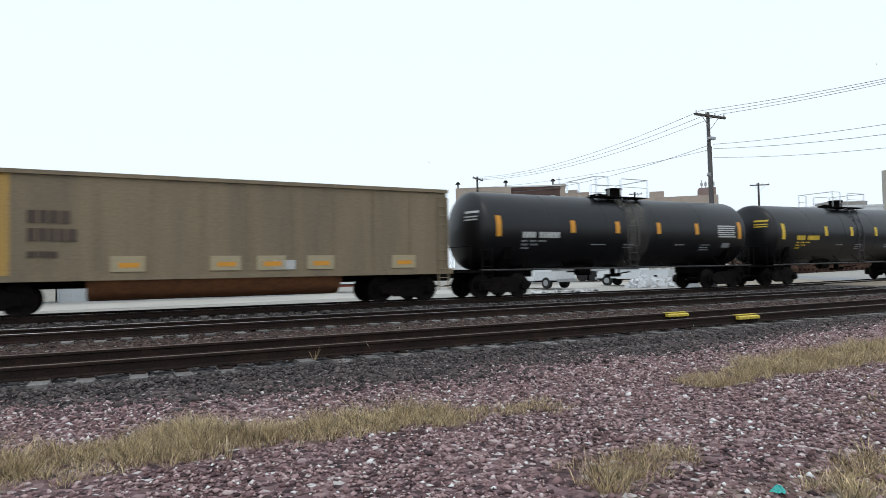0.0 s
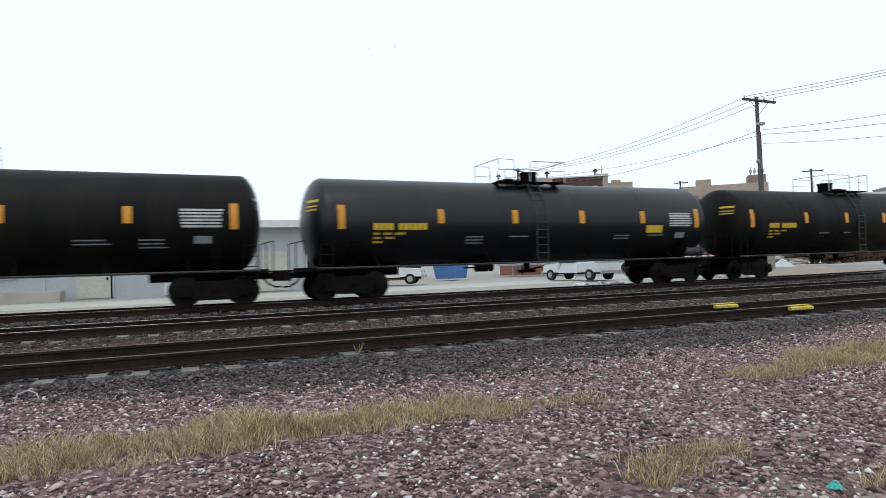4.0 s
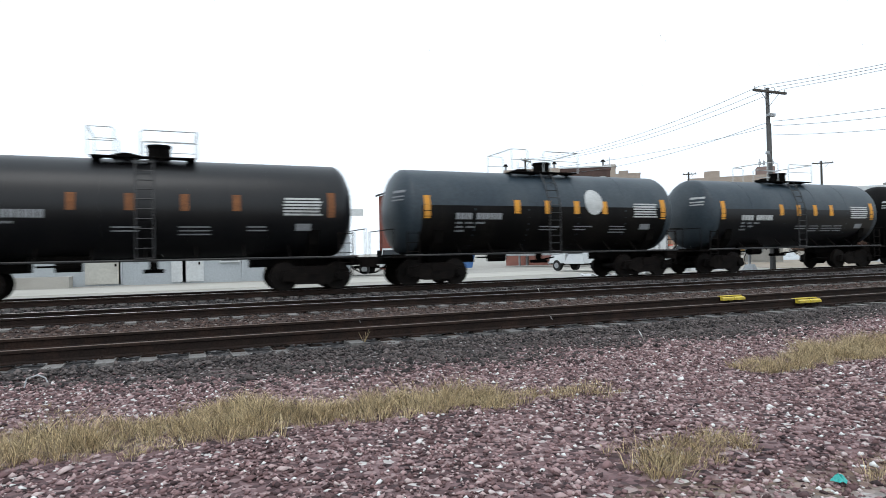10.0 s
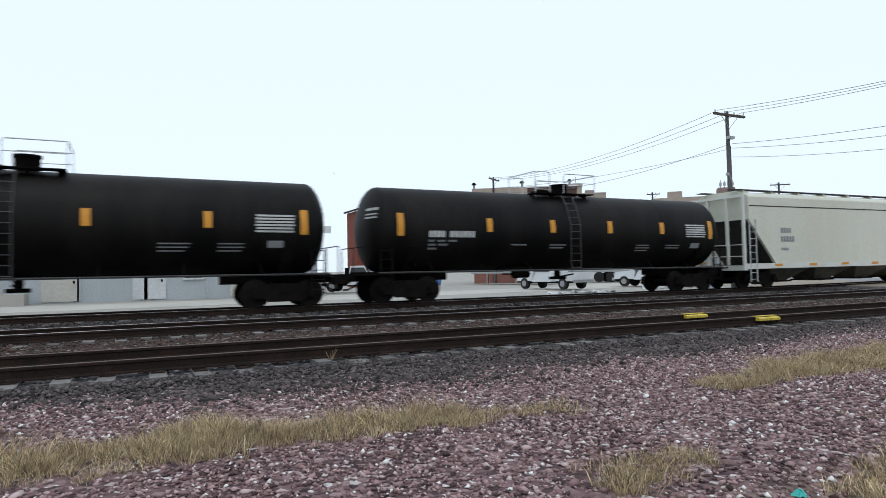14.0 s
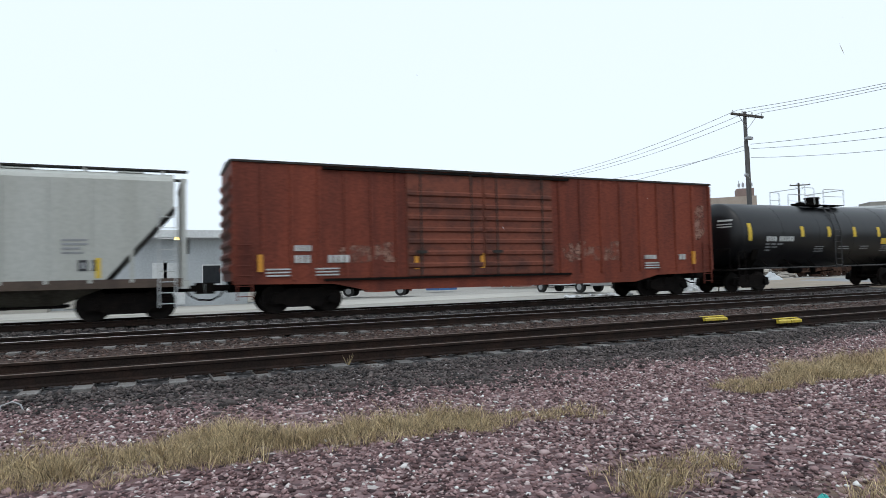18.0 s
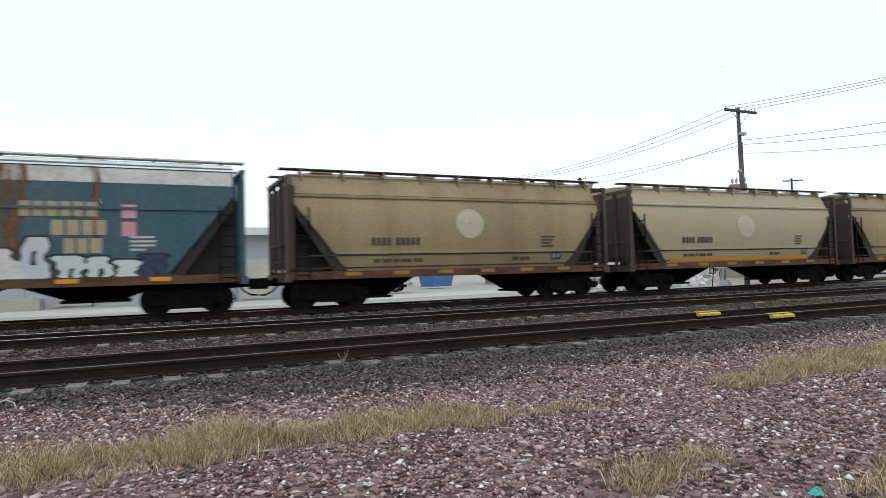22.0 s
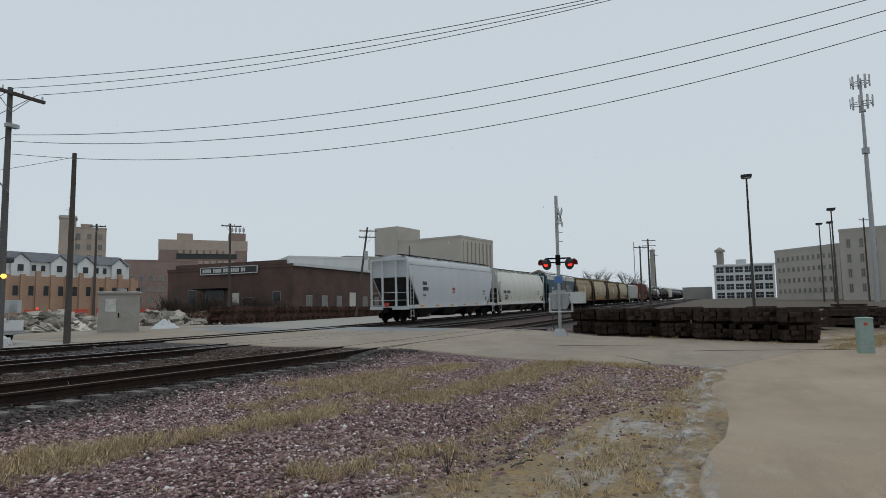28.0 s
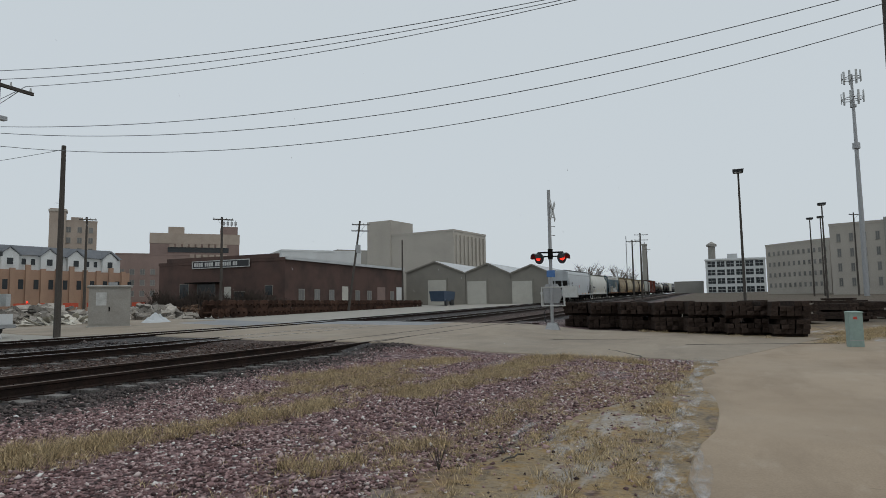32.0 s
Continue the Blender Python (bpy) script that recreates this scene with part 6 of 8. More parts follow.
part("transformer", Geo().cyl((1.0, -0.9, 7.3), (1.0, -0.9, 8.3), 0.28, 12).cyl((1.6, -0.4, 7.4), (1.6, -0.4, 8.3), 0.26, 12), M["galv"], lp)
utility_pole(104.7, 45.1, 11.7, 0.15, "bare wooden utility pole", (0, 0), [])
utility_pole(154.7, 13.9, 15.9, 0.2, "distant wooden utility pole with two crossarms", (0, 0), [(15.5, 1.4, -70), (14.4, 1.4, -70)])
utility_pole(128, 12.6, 12.0, 0.15, "thin far utility pole with a crossarm", (0, 0), [(11.7, 1.2, -70)])
for x, y, h in ((175, 60, 14), (60, 84, 13), (150, 100, 15), (235, 20, 19), (150, -24, 17)):
    utility_pole(x, y, h, 0.15, "far thin wooden utility pole", (0, 0), [(h - 0.4, 1.1, -60)])


def wire(p, q, sag, r, name="overhead_wire"):
    p, q = Vector(p), Vector(q)
    pts = []
    for i in range(25):
        t = i / 24
        v = p.lerp(q, t)
        v.z -= sag * 4 * t * (1 - t)
        pts.append(v)
    tagged(part(name, Geo().pipe(pts, r, 5), M["wire"]), "thin dark overhead wire between utility poles", "overhead wire", group="overhead wires")


for i, (dx, dz) in enumerate(((-0.9, 0.1), (0.0, 0.1), (0.9, 0.1))):
    wire((30.4 + dx, 24.55, 10.2), (34 + dx * 0.6, -4.45, 10.7 + 0.3 * i), 0.8, 0.012)
wire((30.4, 24.5, 8.35), (33.9, -4.4, 9.2), 1.0, 0.012)
wire((30.4, 24.5, 8.1), (33.9, -4.4, 8.8), 1.2, 0.012)
wire((30.4, 24.5, 7.6), (33.9, -4.4, 8.3), 1.35, 0.011)
for i, dx in enumerate((-0.9, 0.0, 0.9)):
    wire((30.4 + dx, 24.55, 10.2), (36 + dx, 60 + dx * 0.6, 11.6), 0.9, 0.013)
wire((30.4, 24.8, 8.35), (36, 60, 10.2), 1.0, 0.013)
for i, (z, r) in enumerate(((10.8, 0.013), (11.1, 0.013), (11.4, 0.013), (9.4, 0.014), (8.9, 0.01))):
    wire((34, -4.4, z), (37, -52, z + 0.4), 1.1, r)
wire((36.82, 29.92, 9.5), (36.0, 60, 10.6), 0.5, 0.013)


# ---------------------------------------------------------------- level crossing signals
lens_red = mat("lens_red", (1.0, 0.03, 0.015), 0.4, emit=3.0)
lens_dark = mat("lens_dark", (0.12, 0.01, 0.01), 0.3)


def crossing_signal(x, y, z, turn, lit, label, buck=0, top=6.25, lamp=3.2):
    """Mast with flashing lamps, crossbuck and gate mechanism. The lamps face local -y and +y."""
    s = thing("crossing_signal", label, "crossing signal", pose(x, y, z, 0, 0, turn), group="level crossing signals")
    part("mast", Geo().cyl((0, 0, 0), (0, 0, top), 0.075, 12), M["galv"], s, smooth=40)
    part("base_plinth", Geo().hexa([(-0.45, -0.4, -0.3), (0.45, -0.4, -0.3), (0.45, 0.4, -0.3), (-0.45, 0.4, -0.3), (-0.2, -0.2, 0.35), (0.2, -0.2, 0.35), (0.2, 0.2, 0.35), (-0.2, 0.2, 0.35)]), M["galv"], s)
    part("lamp_bar", Geo().cyl((-0.55, 0, lamp + 0.25), (0.55, 0, lamp + 0.25), 0.035, 8).cyl((-0.55, 0, lamp + 0.07), (0.55, 0, lamp + 0.07), 0.03, 8).cyl((0, 0, lamp - 0.05), (0, 0, lamp + 0.4), 0.11, 10), M["steel_dark"], s)
    for sx in (-0.4, 0.4):
        for sy in (-1, 1):
            on = ((sx > 0) == (lit > 0) or lit == 2) and sy < 0
            d = part("lamp_disc", Geo().cyl((0, 0.14 * sy, 0), (0, 0.17 * sy, 0), 0.25, 20), M["black_mark"], s, at=pose(sx, 0, lamp, 0, 0, (42 if sx > 0 else -42) * (1 if sy < 0 else -1)))
            part("lens", Geo().cyl((0, sy * 0.17, 0), (0, sy * 0.2, 0), 0.12, 14), lens_red if on else lens_dark, d)
            part("hood", Geo().prism_y([(-0.17, -0.03), (-0.14, 0.13), (0, 0.2), (0.14, 0.13), (0.17, -0.03), (0.15, -0.03), (0.12, 0.11), (0, 0.17), (-0.12, 0.11), (-0.15, -0.03)], min(sy * 0.17, sy * 0.5), max(sy * 0.17, sy * 0.5)), M["black_mark"], d)
    for a in (-45, 45) if top > 5 else ():
        part("crossbuck_board", Geo().box(-0.55, 0.55, -0.012, 0.012, -0.1, 0.1), M["rail_grey"], s, at=pose(0.16 if buck else 0, -0.14, 5.3, 0, 0, buck) @ pose(0, 0, 0, 0, a, 0))
    for k in range(4 if top > 5 else 0):
        part("step_bolt", Geo().cyl((-0.06, 0, 4.2 + 0.4 * k), (0.24, 0, 4.2 + 0.4 * k), 0.015, 6), M["galv"], s)
    part("blue_plate", Geo().box(-0.18, 0.18, -0.11, -0.09, 2.35, 2.65), M["blue_mark"], s)
    gm = part("gate_mechanism", Geo().prism_y([(-0.32, 1.2), (0.3, 1.2), (0.42, 1.45), (0.42, 1.8), (0.25, 2.05), (-0.25, 2.05), (-0.38, 1.8)], 0.1, 0.5), M["galv"], s)
    part("counterweight", Geo().box(0.5, 1.15, 0.18, 0.42, 1.45, 1.95).box(0.5, 1.1, -0.42, -0.18, 1.45, 1.95).box(-0.5, 0.6, 0.2, 0.26, 1.6, 1.7), M["rail_grey"], gm)
    part("guard_frame", Geo().pipe([(-0.4, -0.4, 1.1), (0.55, -0.4, 1.1), (0.55, -0.4, 1.9), (-0.4, -0.4, 1.9), (-0.4, -0.4, 1.1)], 0.035).pipe([(-0.4, 0.5, 1.1), (0.55, 0.5, 1.1), (0.55, 0.5, 1.9), (-0.4, 0.5, 1.9), (-0.4, 0.5, 1.1)], 0.035).pipe([(0.55, -0.4, 1.1), (0.55, 0.5, 1.1)], 0.035).pipe([(0.55, -0.4, 1.9), (0.55, 0.5, 1.9)], 0.035), M["white_mark"], gm)
    part("cable", Geo().pipe([(-0.1, 0.1, 1.2), (-0.35, 0.15, 0.8), (-0.3, 0.1, 0.4), (-0.12, 0.0, 0.2)], 0.025), M["black_mark"], gm)
    return s


crossing_signal(43.0, 6.6, grade(43) + 0.05, -80, 2, "grey crossing signal mast with red lamps lit", 78)
crossing_signal(31.2, 26.9, grade(31) + 0.1, -70, 1, "grey crossing signal mast with one red lamp lit", top=4.3, lamp=3.5)
gate = thing("gate_arm", "weathered plywood board on a bent steel stake", "marker board", pose(31.6, 28.2, grade(32) + 0.05))
part("stake", Geo().pipe([(0, 0, -0.2), (0.15, 0, 0.9), (0.3, 0, 1.75)], 0.035), M["steel_dark"], gate)
part("board", Geo().box(0.0, 0.7, -0.03, 0.03, 1.15, 1.95), mat("plywood", (0.34, 0.2, 0.07), 0.8, 0, (0.22, 0.13, 0.06), 0.6, 3.0), gate)


# ---------------------------------------------------------------- beyond the crossing
brick_dark = mat("brick_dark", (0.1, 0.06, 0.05), 0.9, 0, (0.045, 0.033, 0.03), 0.95, 0.3, 0.2, 12, 0.2)
# brick_tan, brick_red and wall_beige are paled: distance haze put into the colour
brick_tan = mat("brick_tan", (0.37, 0.31, 0.26), 0.9, 0, (0.28, 0.23, 0.19), 0.7, 0.3, 0.15, 12, 0.2)
brick_red = mat("brick_red", (0.24, 0.175, 0.155), 0.9, 0, (0.18, 0.13, 0.115), 0.7, 0.3, 0.15, 12, 0.2)
wall_beige = mat("wall_beige", (0.42, 0.39, 0.345), 0.9, 0, (0.33, 0.305, 0.27), 0.7, 0.15, 0.12, 6, 0.1)
wall_grey = mat("wall_grey", (0.3, 0.29, 0.265), 0.9, 0, (0.23, 0.22, 0.2), 0.7, 0.15, 0.12, 6, 0.1)
wall_white = mat("wall_white", (0.6, 0.62, 0.62), 0.85, 0, (0.48, 0.49, 0.49), 0.6, 0.3, 0.08, 8, 0.1)
metal_shed = mat("metal_shed", (0.235, 0.22, 0.19), 0.6, 0.1, (0.17, 0.16, 0.14), 0.6, 0.4, 0.1, 8, 0.1)
roof_pale = mat("roof_pale", (0.5, 0.52, 0.53), 0.7, 0, (0.36, 0.37, 0.38), 0.6, 0.3, 0.1, 8, 0.1)
roof_slate = mat("roof_slate", (0.12, 0.13, 0.145), 0.8, 0, (0.18, 0.19, 0.2), 0.6, 0.5, 0.15, 10, 0.1)
glass_dark = mat("glass_dark", (0.022, 0.026, 0.03), 0.2, 0, (0.045, 0.05, 0.052), 0.5, 0.5, 0.1, 5, 0, spec=0.35)
glass_far = mat("glass_far", (0.15, 0.15, 0.145), 0.4, 0, (0.1, 0.1, 0.1), 0.6, 0.3, 0.15, 5, 0, rand=0.3)
door_pale = mat("door_pale", (0.5, 0.49, 0.44), 0.7, 0, (0.4, 0.38, 0.34), 0.6, 0.8, 0.08, 8, 0.1)


def frame_of(L, R, z):
    """The pose whose x axis runs along a front from corner L to corner R, y going back."""
    d = Vector((R[0] - L[0], R[1] - L[1]))
    return pose(L[0], L[1], z, 0, 0, math.degrees(math.atan2(d.y, d.x))), d.length


def window(b, x, z, w, h, y=0.0, pane=None, sill=True, deep=0.12, turn=None):
    """Window in a front wall at local y: a frame with a recessed pane."""
    at = turn if turn is not None else pose(x, y, z)
    f = part("window", Geo().box(-w / 2 - 0.06, -w / 2, -0.05, deep, 0, h).box(w / 2, w / 2 + 0.06, -0.05, deep, 0, h).box(-w / 2 - 0.06, w / 2 + 0.06, -0.05, deep, h, h + 0.07), wall_white if sill else metal_shed, b, at=at)
    part("pane", Geo().box(-w / 2, w / 2, -0.03, -0.015, 0, h), pane or glass_dark, f)
    if sill:
        part("sill", Geo().box(-w / 2 - 0.1, w / 2 + 0.1, -0.12, 0.02, -0.1, 0), wall_white, f)
    return f


WIN_CACHE = {}


def window_rows(b, xs, zs, w, h, y=0.0, side=False, x_wall=0.0):
    """Rows of alike windows that share their meshes; side: on the wall at x_wall, along y."""
    key = (round(w, 2), round(h, 2))
    if key not in WIN_CACHE:
        WIN_CACHE[key] = (mesh_of("window", Geo().box(-w / 2 - 0.08, -w / 2, -0.06, 0.05, -0.08, h + 0.08).box(w / 2, w / 2 + 0.08, -0.06, 0.05, -0.08, h + 0.08).box(-w / 2, w / 2, -0.06, 0.05, h, h + 0.08).box(-w / 2 - 0.12, w / 2 + 0.12, -0.14, 0.05, -0.14, -0.02).box(-0.03, 0.03, -0.05, 0, 0, h), wall_grey),
                          mesh_of("pane", Geo().box(-w / 2, w / 2, -0.035, -0.02, 0, h), glass_far))
    fm, pm = WIN_CACHE[key]
    for x in xs:
        for z in zs:
            at = pose(x_wall, x, z, 0, 0, 90) if side else pose(x, y, z)
            f = part("window", fm, None, b, at=at)
            part("pane", pm, None, f)


def hall(name, label, L, R, depth, h, wall, category="building", parapet=0.4, roof=None, z=None):
    at, w = frame_of(L, R, grade(min(L[0], 400)) if z is None else z)
    b = thing(name, label, category, at)
    part("wall", Geo().box(0, w, 0, depth, -0.6, h), wall, b)
    part("roof", Geo().box(0.3, w - 0.3, 0.3, depth - 0.3, h, h + 0.08), roof or roof_slate, b)
    if parapet:
        part("parapet", Geo().box(-0.08, w + 0.08, -0.08, 0.3, h - 0.05, h + parapet).box(-0.08, w + 0.08, depth - 0.3, depth + 0.08, h - 0.05, h + parapet).box(-0.08, 0.3, 0.3, depth - 0.3, h - 0.05, h + parapet).box(w - 0.3, w + 0.08, 0.3, depth - 0.3, h - 0.05, h + parapet), wall, b)
    return b, w


# low brick warehouse with the name board
pb, w = hall("warehouse", "low dark brick warehouse with a white-lettered name board", (80, 70), (80, 49), 32.5, 6.55, brick_dark, parapet=0.35, roof=roof_pale)
part("stepped_parapet", Geo().box(1.5, w - 1.0, -0.12, 0.25, 6.85, 7.4), brick_dark, pb)
nb = part("name_board", Geo().box(6.2, 15.6, -0.24, -0.13, 5.95, 6.85), M["black_mark"], pb, "black name board with a white border and white letter bars")
part("border", Geo().box(6.15, 15.65, -0.26, -0.14, 6.8, 6.9).box(6.15, 15.65, -0.26, -0.14, 5.9, 6.0).box(6.1, 6.22, -0.26, -0.14, 5.9, 6.9).box(15.58, 15.7, -0.26, -0.14, 5.9, 6.9), M["white_mark"], nb)
g, rnd = Geo(), random.Random(12)
x = 6.5
for n in (4, 4, 7, 2):
    x = letters(g, x, 6.15, n, 0.5, lambda gg, a, b2, c, d: gg.box(a, b2, -0.255, -0.235, c, d), rnd, 0.14, 0.66) + 0.28
part("letter_bars", g, M["white_mark"], nb)
for x, z, ww, hh in ((4.6, 2.0, 1.5, 1.9), (8.4, 1.6, 3.0, 2.3), (14.0, 0.1, 1.7, 2.6), (18.6, 2.2, 1.1, 1.2)):
    window(pb, x, z, ww, hh, sill=False)
part("poster", Geo().box(11.5, 12.6, -0.08, -0.03, 1.9, 3.4), door_pale, pb)
part("dock_canopy", Geo().box(6.0, 11.0, -1.4, 0, 3.9, 4.05), M["steel_dark"], pb)
# its long side along the tracks (the wall at local x = w)
window_rows(pb, [3.5, 7.0, 10.5, 17.5, 21, 28.5], [1.5], 1.1, 1.4, side=True, x_wall=w)
for y, ww, hh, m in ((14.0, 1.6, 2.9, door_pale), (24.8, 2.6, 3.0, brick_red), (31.0, 1.8, 3.1, wall_white)):
    part("loading_door", Geo().box(w + 0.0, w + 0.06, y - ww / 2, y + ww / 2, 0.6, 0.6 + hh), m, pb)
part("loading_dock", Geo().box(w + 0.0, w + 1.2, 2, 32, -0.3, 0.6), M["concrete"], pb)
part("white_roof_edge", Geo().box(w - 0.1, w + 0.35, 0, 32.5, 6.6, 6.95), roof_pale, pb)
part("roof_vent", Geo().cyl((13, 18, 6.5), (13, 18, 7.9), 0.3, 10).box(9, 12, 22, 25, 6.5, 8.0), M["galv"], pb)
tr = hall("white_hall", "white flat-roofed hall behind the warehouse", (112, 74), (124, 64), 18, 10.6, wall_white, parapet=0.3, roof=roof_pale)

# three gabled metal sheds
for ya, yb, ea, eb, ap, yd, dh in ((51.3, 39.8, 5.8, 5.45, 7.65, 45.2, 4.4), (39.7, 31.6, 5.45, 5.1, 6.95, 37.7, 4.0), (31.5, 24.2, 5.1, 4.75, 6.45, 29.6, 3.8)):
    sh = thing("storage_shed", "grey metal shed with a low gable and pale roller door", "storage shed", pose(118.5, 0, grade(118)), group="gabled metal sheds")
    ym = (ya + yb) / 2
    part("wall", Geo().prism_x([(ya, -0.5), (yb, -0.5), (yb, eb), (ym, ap), (ya, ea)], 0, 26), metal_shed, sh)
    for p, q, zp, zq in ((ya, ym, ea, ap), (ym, yb, ap, eb)):
        part("roof_slope", Geo().prism_x([(p, zp + 0.04), (q, zq + 0.04), (q, zq + 0.16), (p, zp + 0.16)], -0.3, 26.3), roof_pale, sh)
    d = part("roller_door", Geo().box(-0.08, 0.0, yd - 1.75, yd + 1.75, 0.0, dh), door_pale, sh)
    for k in range(9):
        part("door_slat", Geo().box(-0.1, -0.07, yd - 1.73, yd + 1.73, 0.03 + dh / 9 * k, dh / 9 * (k + 0.88)), door_pale, d)
    part("door_frame", Geo().box(-0.12, 0, yd - 2.0, yd - 1.75, 0, dh + 0.25).box(-0.12, 0, yd + 1.75, yd + 2.0, 0, dh + 0.25).box(-0.12, 0, yd - 1.75, yd + 1.75, dh, dh + 0.25), metal_shed, sh)
    for p, q, zp, zq in ((ya, ym, ea, ap), (ym, yb, ap, eb)):
        part("gable_trim", Geo().hexa([(-0.42, p, zp - 0.08), (-0.31, p, zp - 0.08), (-0.31, q, zq - 0.08), (-0.42, q, zq - 0.08), (-0.42, p, zp + 0.17), (-0.31, p, zp + 0.17), (-0.31, q, zq + 0.17), (-0.42, q, zq + 0.17)]), metal_shed, sh)

# tall plain elevator building
sb, w = hall("elevator_building", "tall windowless beige elevator building with a taller end block", (150.5, 77.5), (146.5, 53.3), 15, 16.0, wall_beige, parapet=0.4)
part("end_block", Geo().box(-0.1, 7.0, -0.3, 9, -0.5, 19.9), wall_beige, sb)
for k in range(8):
    part("pilaster", Geo().box(w, w + 0.35, 0.9 + 1.8 * k, 1.6 + 1.8 * k, 0, 15.2), wall_beige, sb)
hall("plain_block", "small plain grey block building far off", (250, 150), (262, 141), 10, 22, wall_grey)

# hospital-like brick block with a lighter top storey, and its lower wing
hb, w = hall("office_block", "large brick office block with a pale top storey", (169, 171), (189, 151), 20, 23.7, brick_red)
part("top_storey", Geo().box(-0.1, w + 0.1, -0.1, 20.1, 20.9, 24.4), brick_tan, hb)
for k, z in enumerate((7.5, 11, 14.5, 18)):
    part("window_band", Geo().box(5.5, w - 3.5, -0.12, -0.02, z, z + 1.7), glass_dark, hb)
    for q in range(9):
        part("balcony_wall", Geo().box(6 + 2.1 * q, 7.5 + 2.1 * q, -0.6, -0.02, z + 1.7, z + 2.8), brick_tan, hb)
part("stair_tower", Geo().box(5.5, 10.5, 2, 9, 24, 26.8), brick_tan, hb)
part("lift_house", Geo().box(w - 6, w - 0.5, 1, 8, 24, 27.2), brick_red, hb)
for q in range(4):
    part("mast", Geo().cyl((w - 5 + 1.3 * q, 3, 27), (w - 5 + 1.3 * q, 3, 30.2 - 0.4 * (q % 2)), 0.12, 6).box(w - 5.4 + 1.3 * q, w - 4.6 + 1.3 * q, 2.8, 3.2, 28, 29.2), M["galv"], hb)
lw, w = hall("brick_wing", "lower brick wing of the office block", (160, 176), (176, 160.5), 14, 17, brick_red)
window_rows(lw, np.linspace(2, w - 2, 7), [3.5, 7, 10.5], 1.3, 1.7)
bt, w = hall("apartment_tower", "tall tan brick apartment tower", (153, 197), (163.5, 189), 14, 28.6, brick_tan)
window_rows(bt, np.linspace(1.8, w - 1.8, 4), [11, 14.5, 18, 21.5, 25], 1.2, 1.7)
part("corner_tower", Geo().box(-0.5, 4.2, -0.5, 5, 0, 32.6), brick_tan, bt)
part("cornice", Geo().box(-0.8, 4.5, -0.8, 5.3, 31.7, 32.3), wall_beige, bt)
part("roof_mast", Geo().cyl((2, 2, 32.2), (2, 2, 35.6), 0.12, 6).cyl((0.8, 2, 34.7), (3.2, 2, 34.7), 0.08, 6), M["galv"], bt)
part("lift_house", Geo().box(5.5, 9, 3, 8, 28.6, 30.4), brick_tan, bt)
hall("far_block", "long low tan building far behind the houses", (118, 172), (141, 155), 12, 16, wall_grey)

# white town houses on a brick retaining wall
th_at, w = frame_of((92.0, 124.5), (117.9, 120.0), 4.1)
wall_t = thing("retaining_wall", "tan brick ground storey with pillars below the white houses", "wall", th_at)
brick_orange = mat("brick_orange", (0.34, 0.22, 0.155), 0.9, 0, (0.25, 0.165, 0.12), 0.7, 0.3, 0.15, 12, 0.2)
part("wall", Geo().box(-12, w, 0, 9, -4.0, 5.3), brick_orange, wall_t)
for k in range(14):
    part("pillar", Geo().box(-11.5 + 2.75 * k, -10.6 + 2.75 * k, -0.4, 0.1, -4.0, 5.6 + (0.7 if k % 3 == 0 else 0)), brick_orange, wall_t)
    part("window", Geo().box(-9.9 + 2.75 * k, -9.0 + 2.75 * k, -0.05, 0.02, 1.5, 3.4), glass_dark, wall_t)
for k in range(3):
    hs = thing("town_house", "white two-storey town house with a slate roof and gables", "house", th_at @ pose(-12 + 12.4 * k, 1.5, 5.3), group="white town houses")
    part("wall", Geo().box(0, 12.1, 0, 8, 0, 3.1), wall_white, hs)
    part("roof", Geo().prism_x([(-0.5, 3.0), (8.5, 3.0), (4, 5.2)], -0.15, 12.3), roof_slate, hs)
    for gx in (2.2, 9.4):
        gb = part("gable", Geo().prism_y([(gx - 1.6, 0), (gx + 1.6, 0), (gx + 1.6, 3.0), (gx, 4.3), (gx - 1.6, 3.0)], -0.7, 3), wall_white, hs)
        part("gable_roof", Geo().prism_y([(gx - 1.9, 2.8), (gx, 4.4), (gx + 1.9, 2.8), (gx + 1.9, 3.0), (gx, 4.65), (gx - 1.9, 3.0)], -0.95, 3.2), roof_slate, gb)
        window(hs, gx, 1.0, 1.1, 1.3, -0.72)
    for wx in (4.9, 6.6):
        window(hs, wx, 1.1, 0.8, 1.2, -0.02)

# white loft building with many windows, and the long beige warehouse
lb, w = hall("loft_building", "pale four-storey loft building with a grid of windows", (315, 3), (315, -20.5), 24, 15.2, wall_white, parapet=0.6, z=grade(315) - 1.0)
for z in (1.2, 4.9, 8.6, 12.2):
    for q in range(6):
        f = part("window", Geo().box(0.9 + 3.75 * q, 3.9 + 3.75 * q, -0.1, -0.02, z, z + 2.4), glass_dark, lb)
        part("mullion", Geo().box(2.35 + 3.75 * q, 2.45 + 3.75 * q, -0.16, -0.1, z, z + 2.4).box(0.9 + 3.75 * q, 3.9 + 3.75 * q, -0.16, -0.1, z + 1.15, z + 1.25), wall_white, f)
part("cornice", Geo().box(-0.4, w + 0.4, -0.5, 0.1, 15.0, 15.5), wall_white, lb)
part("tower", Geo().cyl((2.8, 4, 15), (2.8, 4, 21.5), 1.5, 10).cyl((2.8, 4, 21.5), (2.8, 4, 22.4), 2.2, 10).cyl((2.8, 4, 22.4), (2.8, 4, 23.6), 2.1, 10, 0.3), wall_grey, lb)
part("roof_house", Geo().box(9, 13, 4, 9, 15.2, 18), wall_white, lb)
hall("low_factory", "low pale factory far beside the tracks", (330, 17), (330, 4.5), 20, 5.6, wall_grey, z=grade(330) - 0.5)
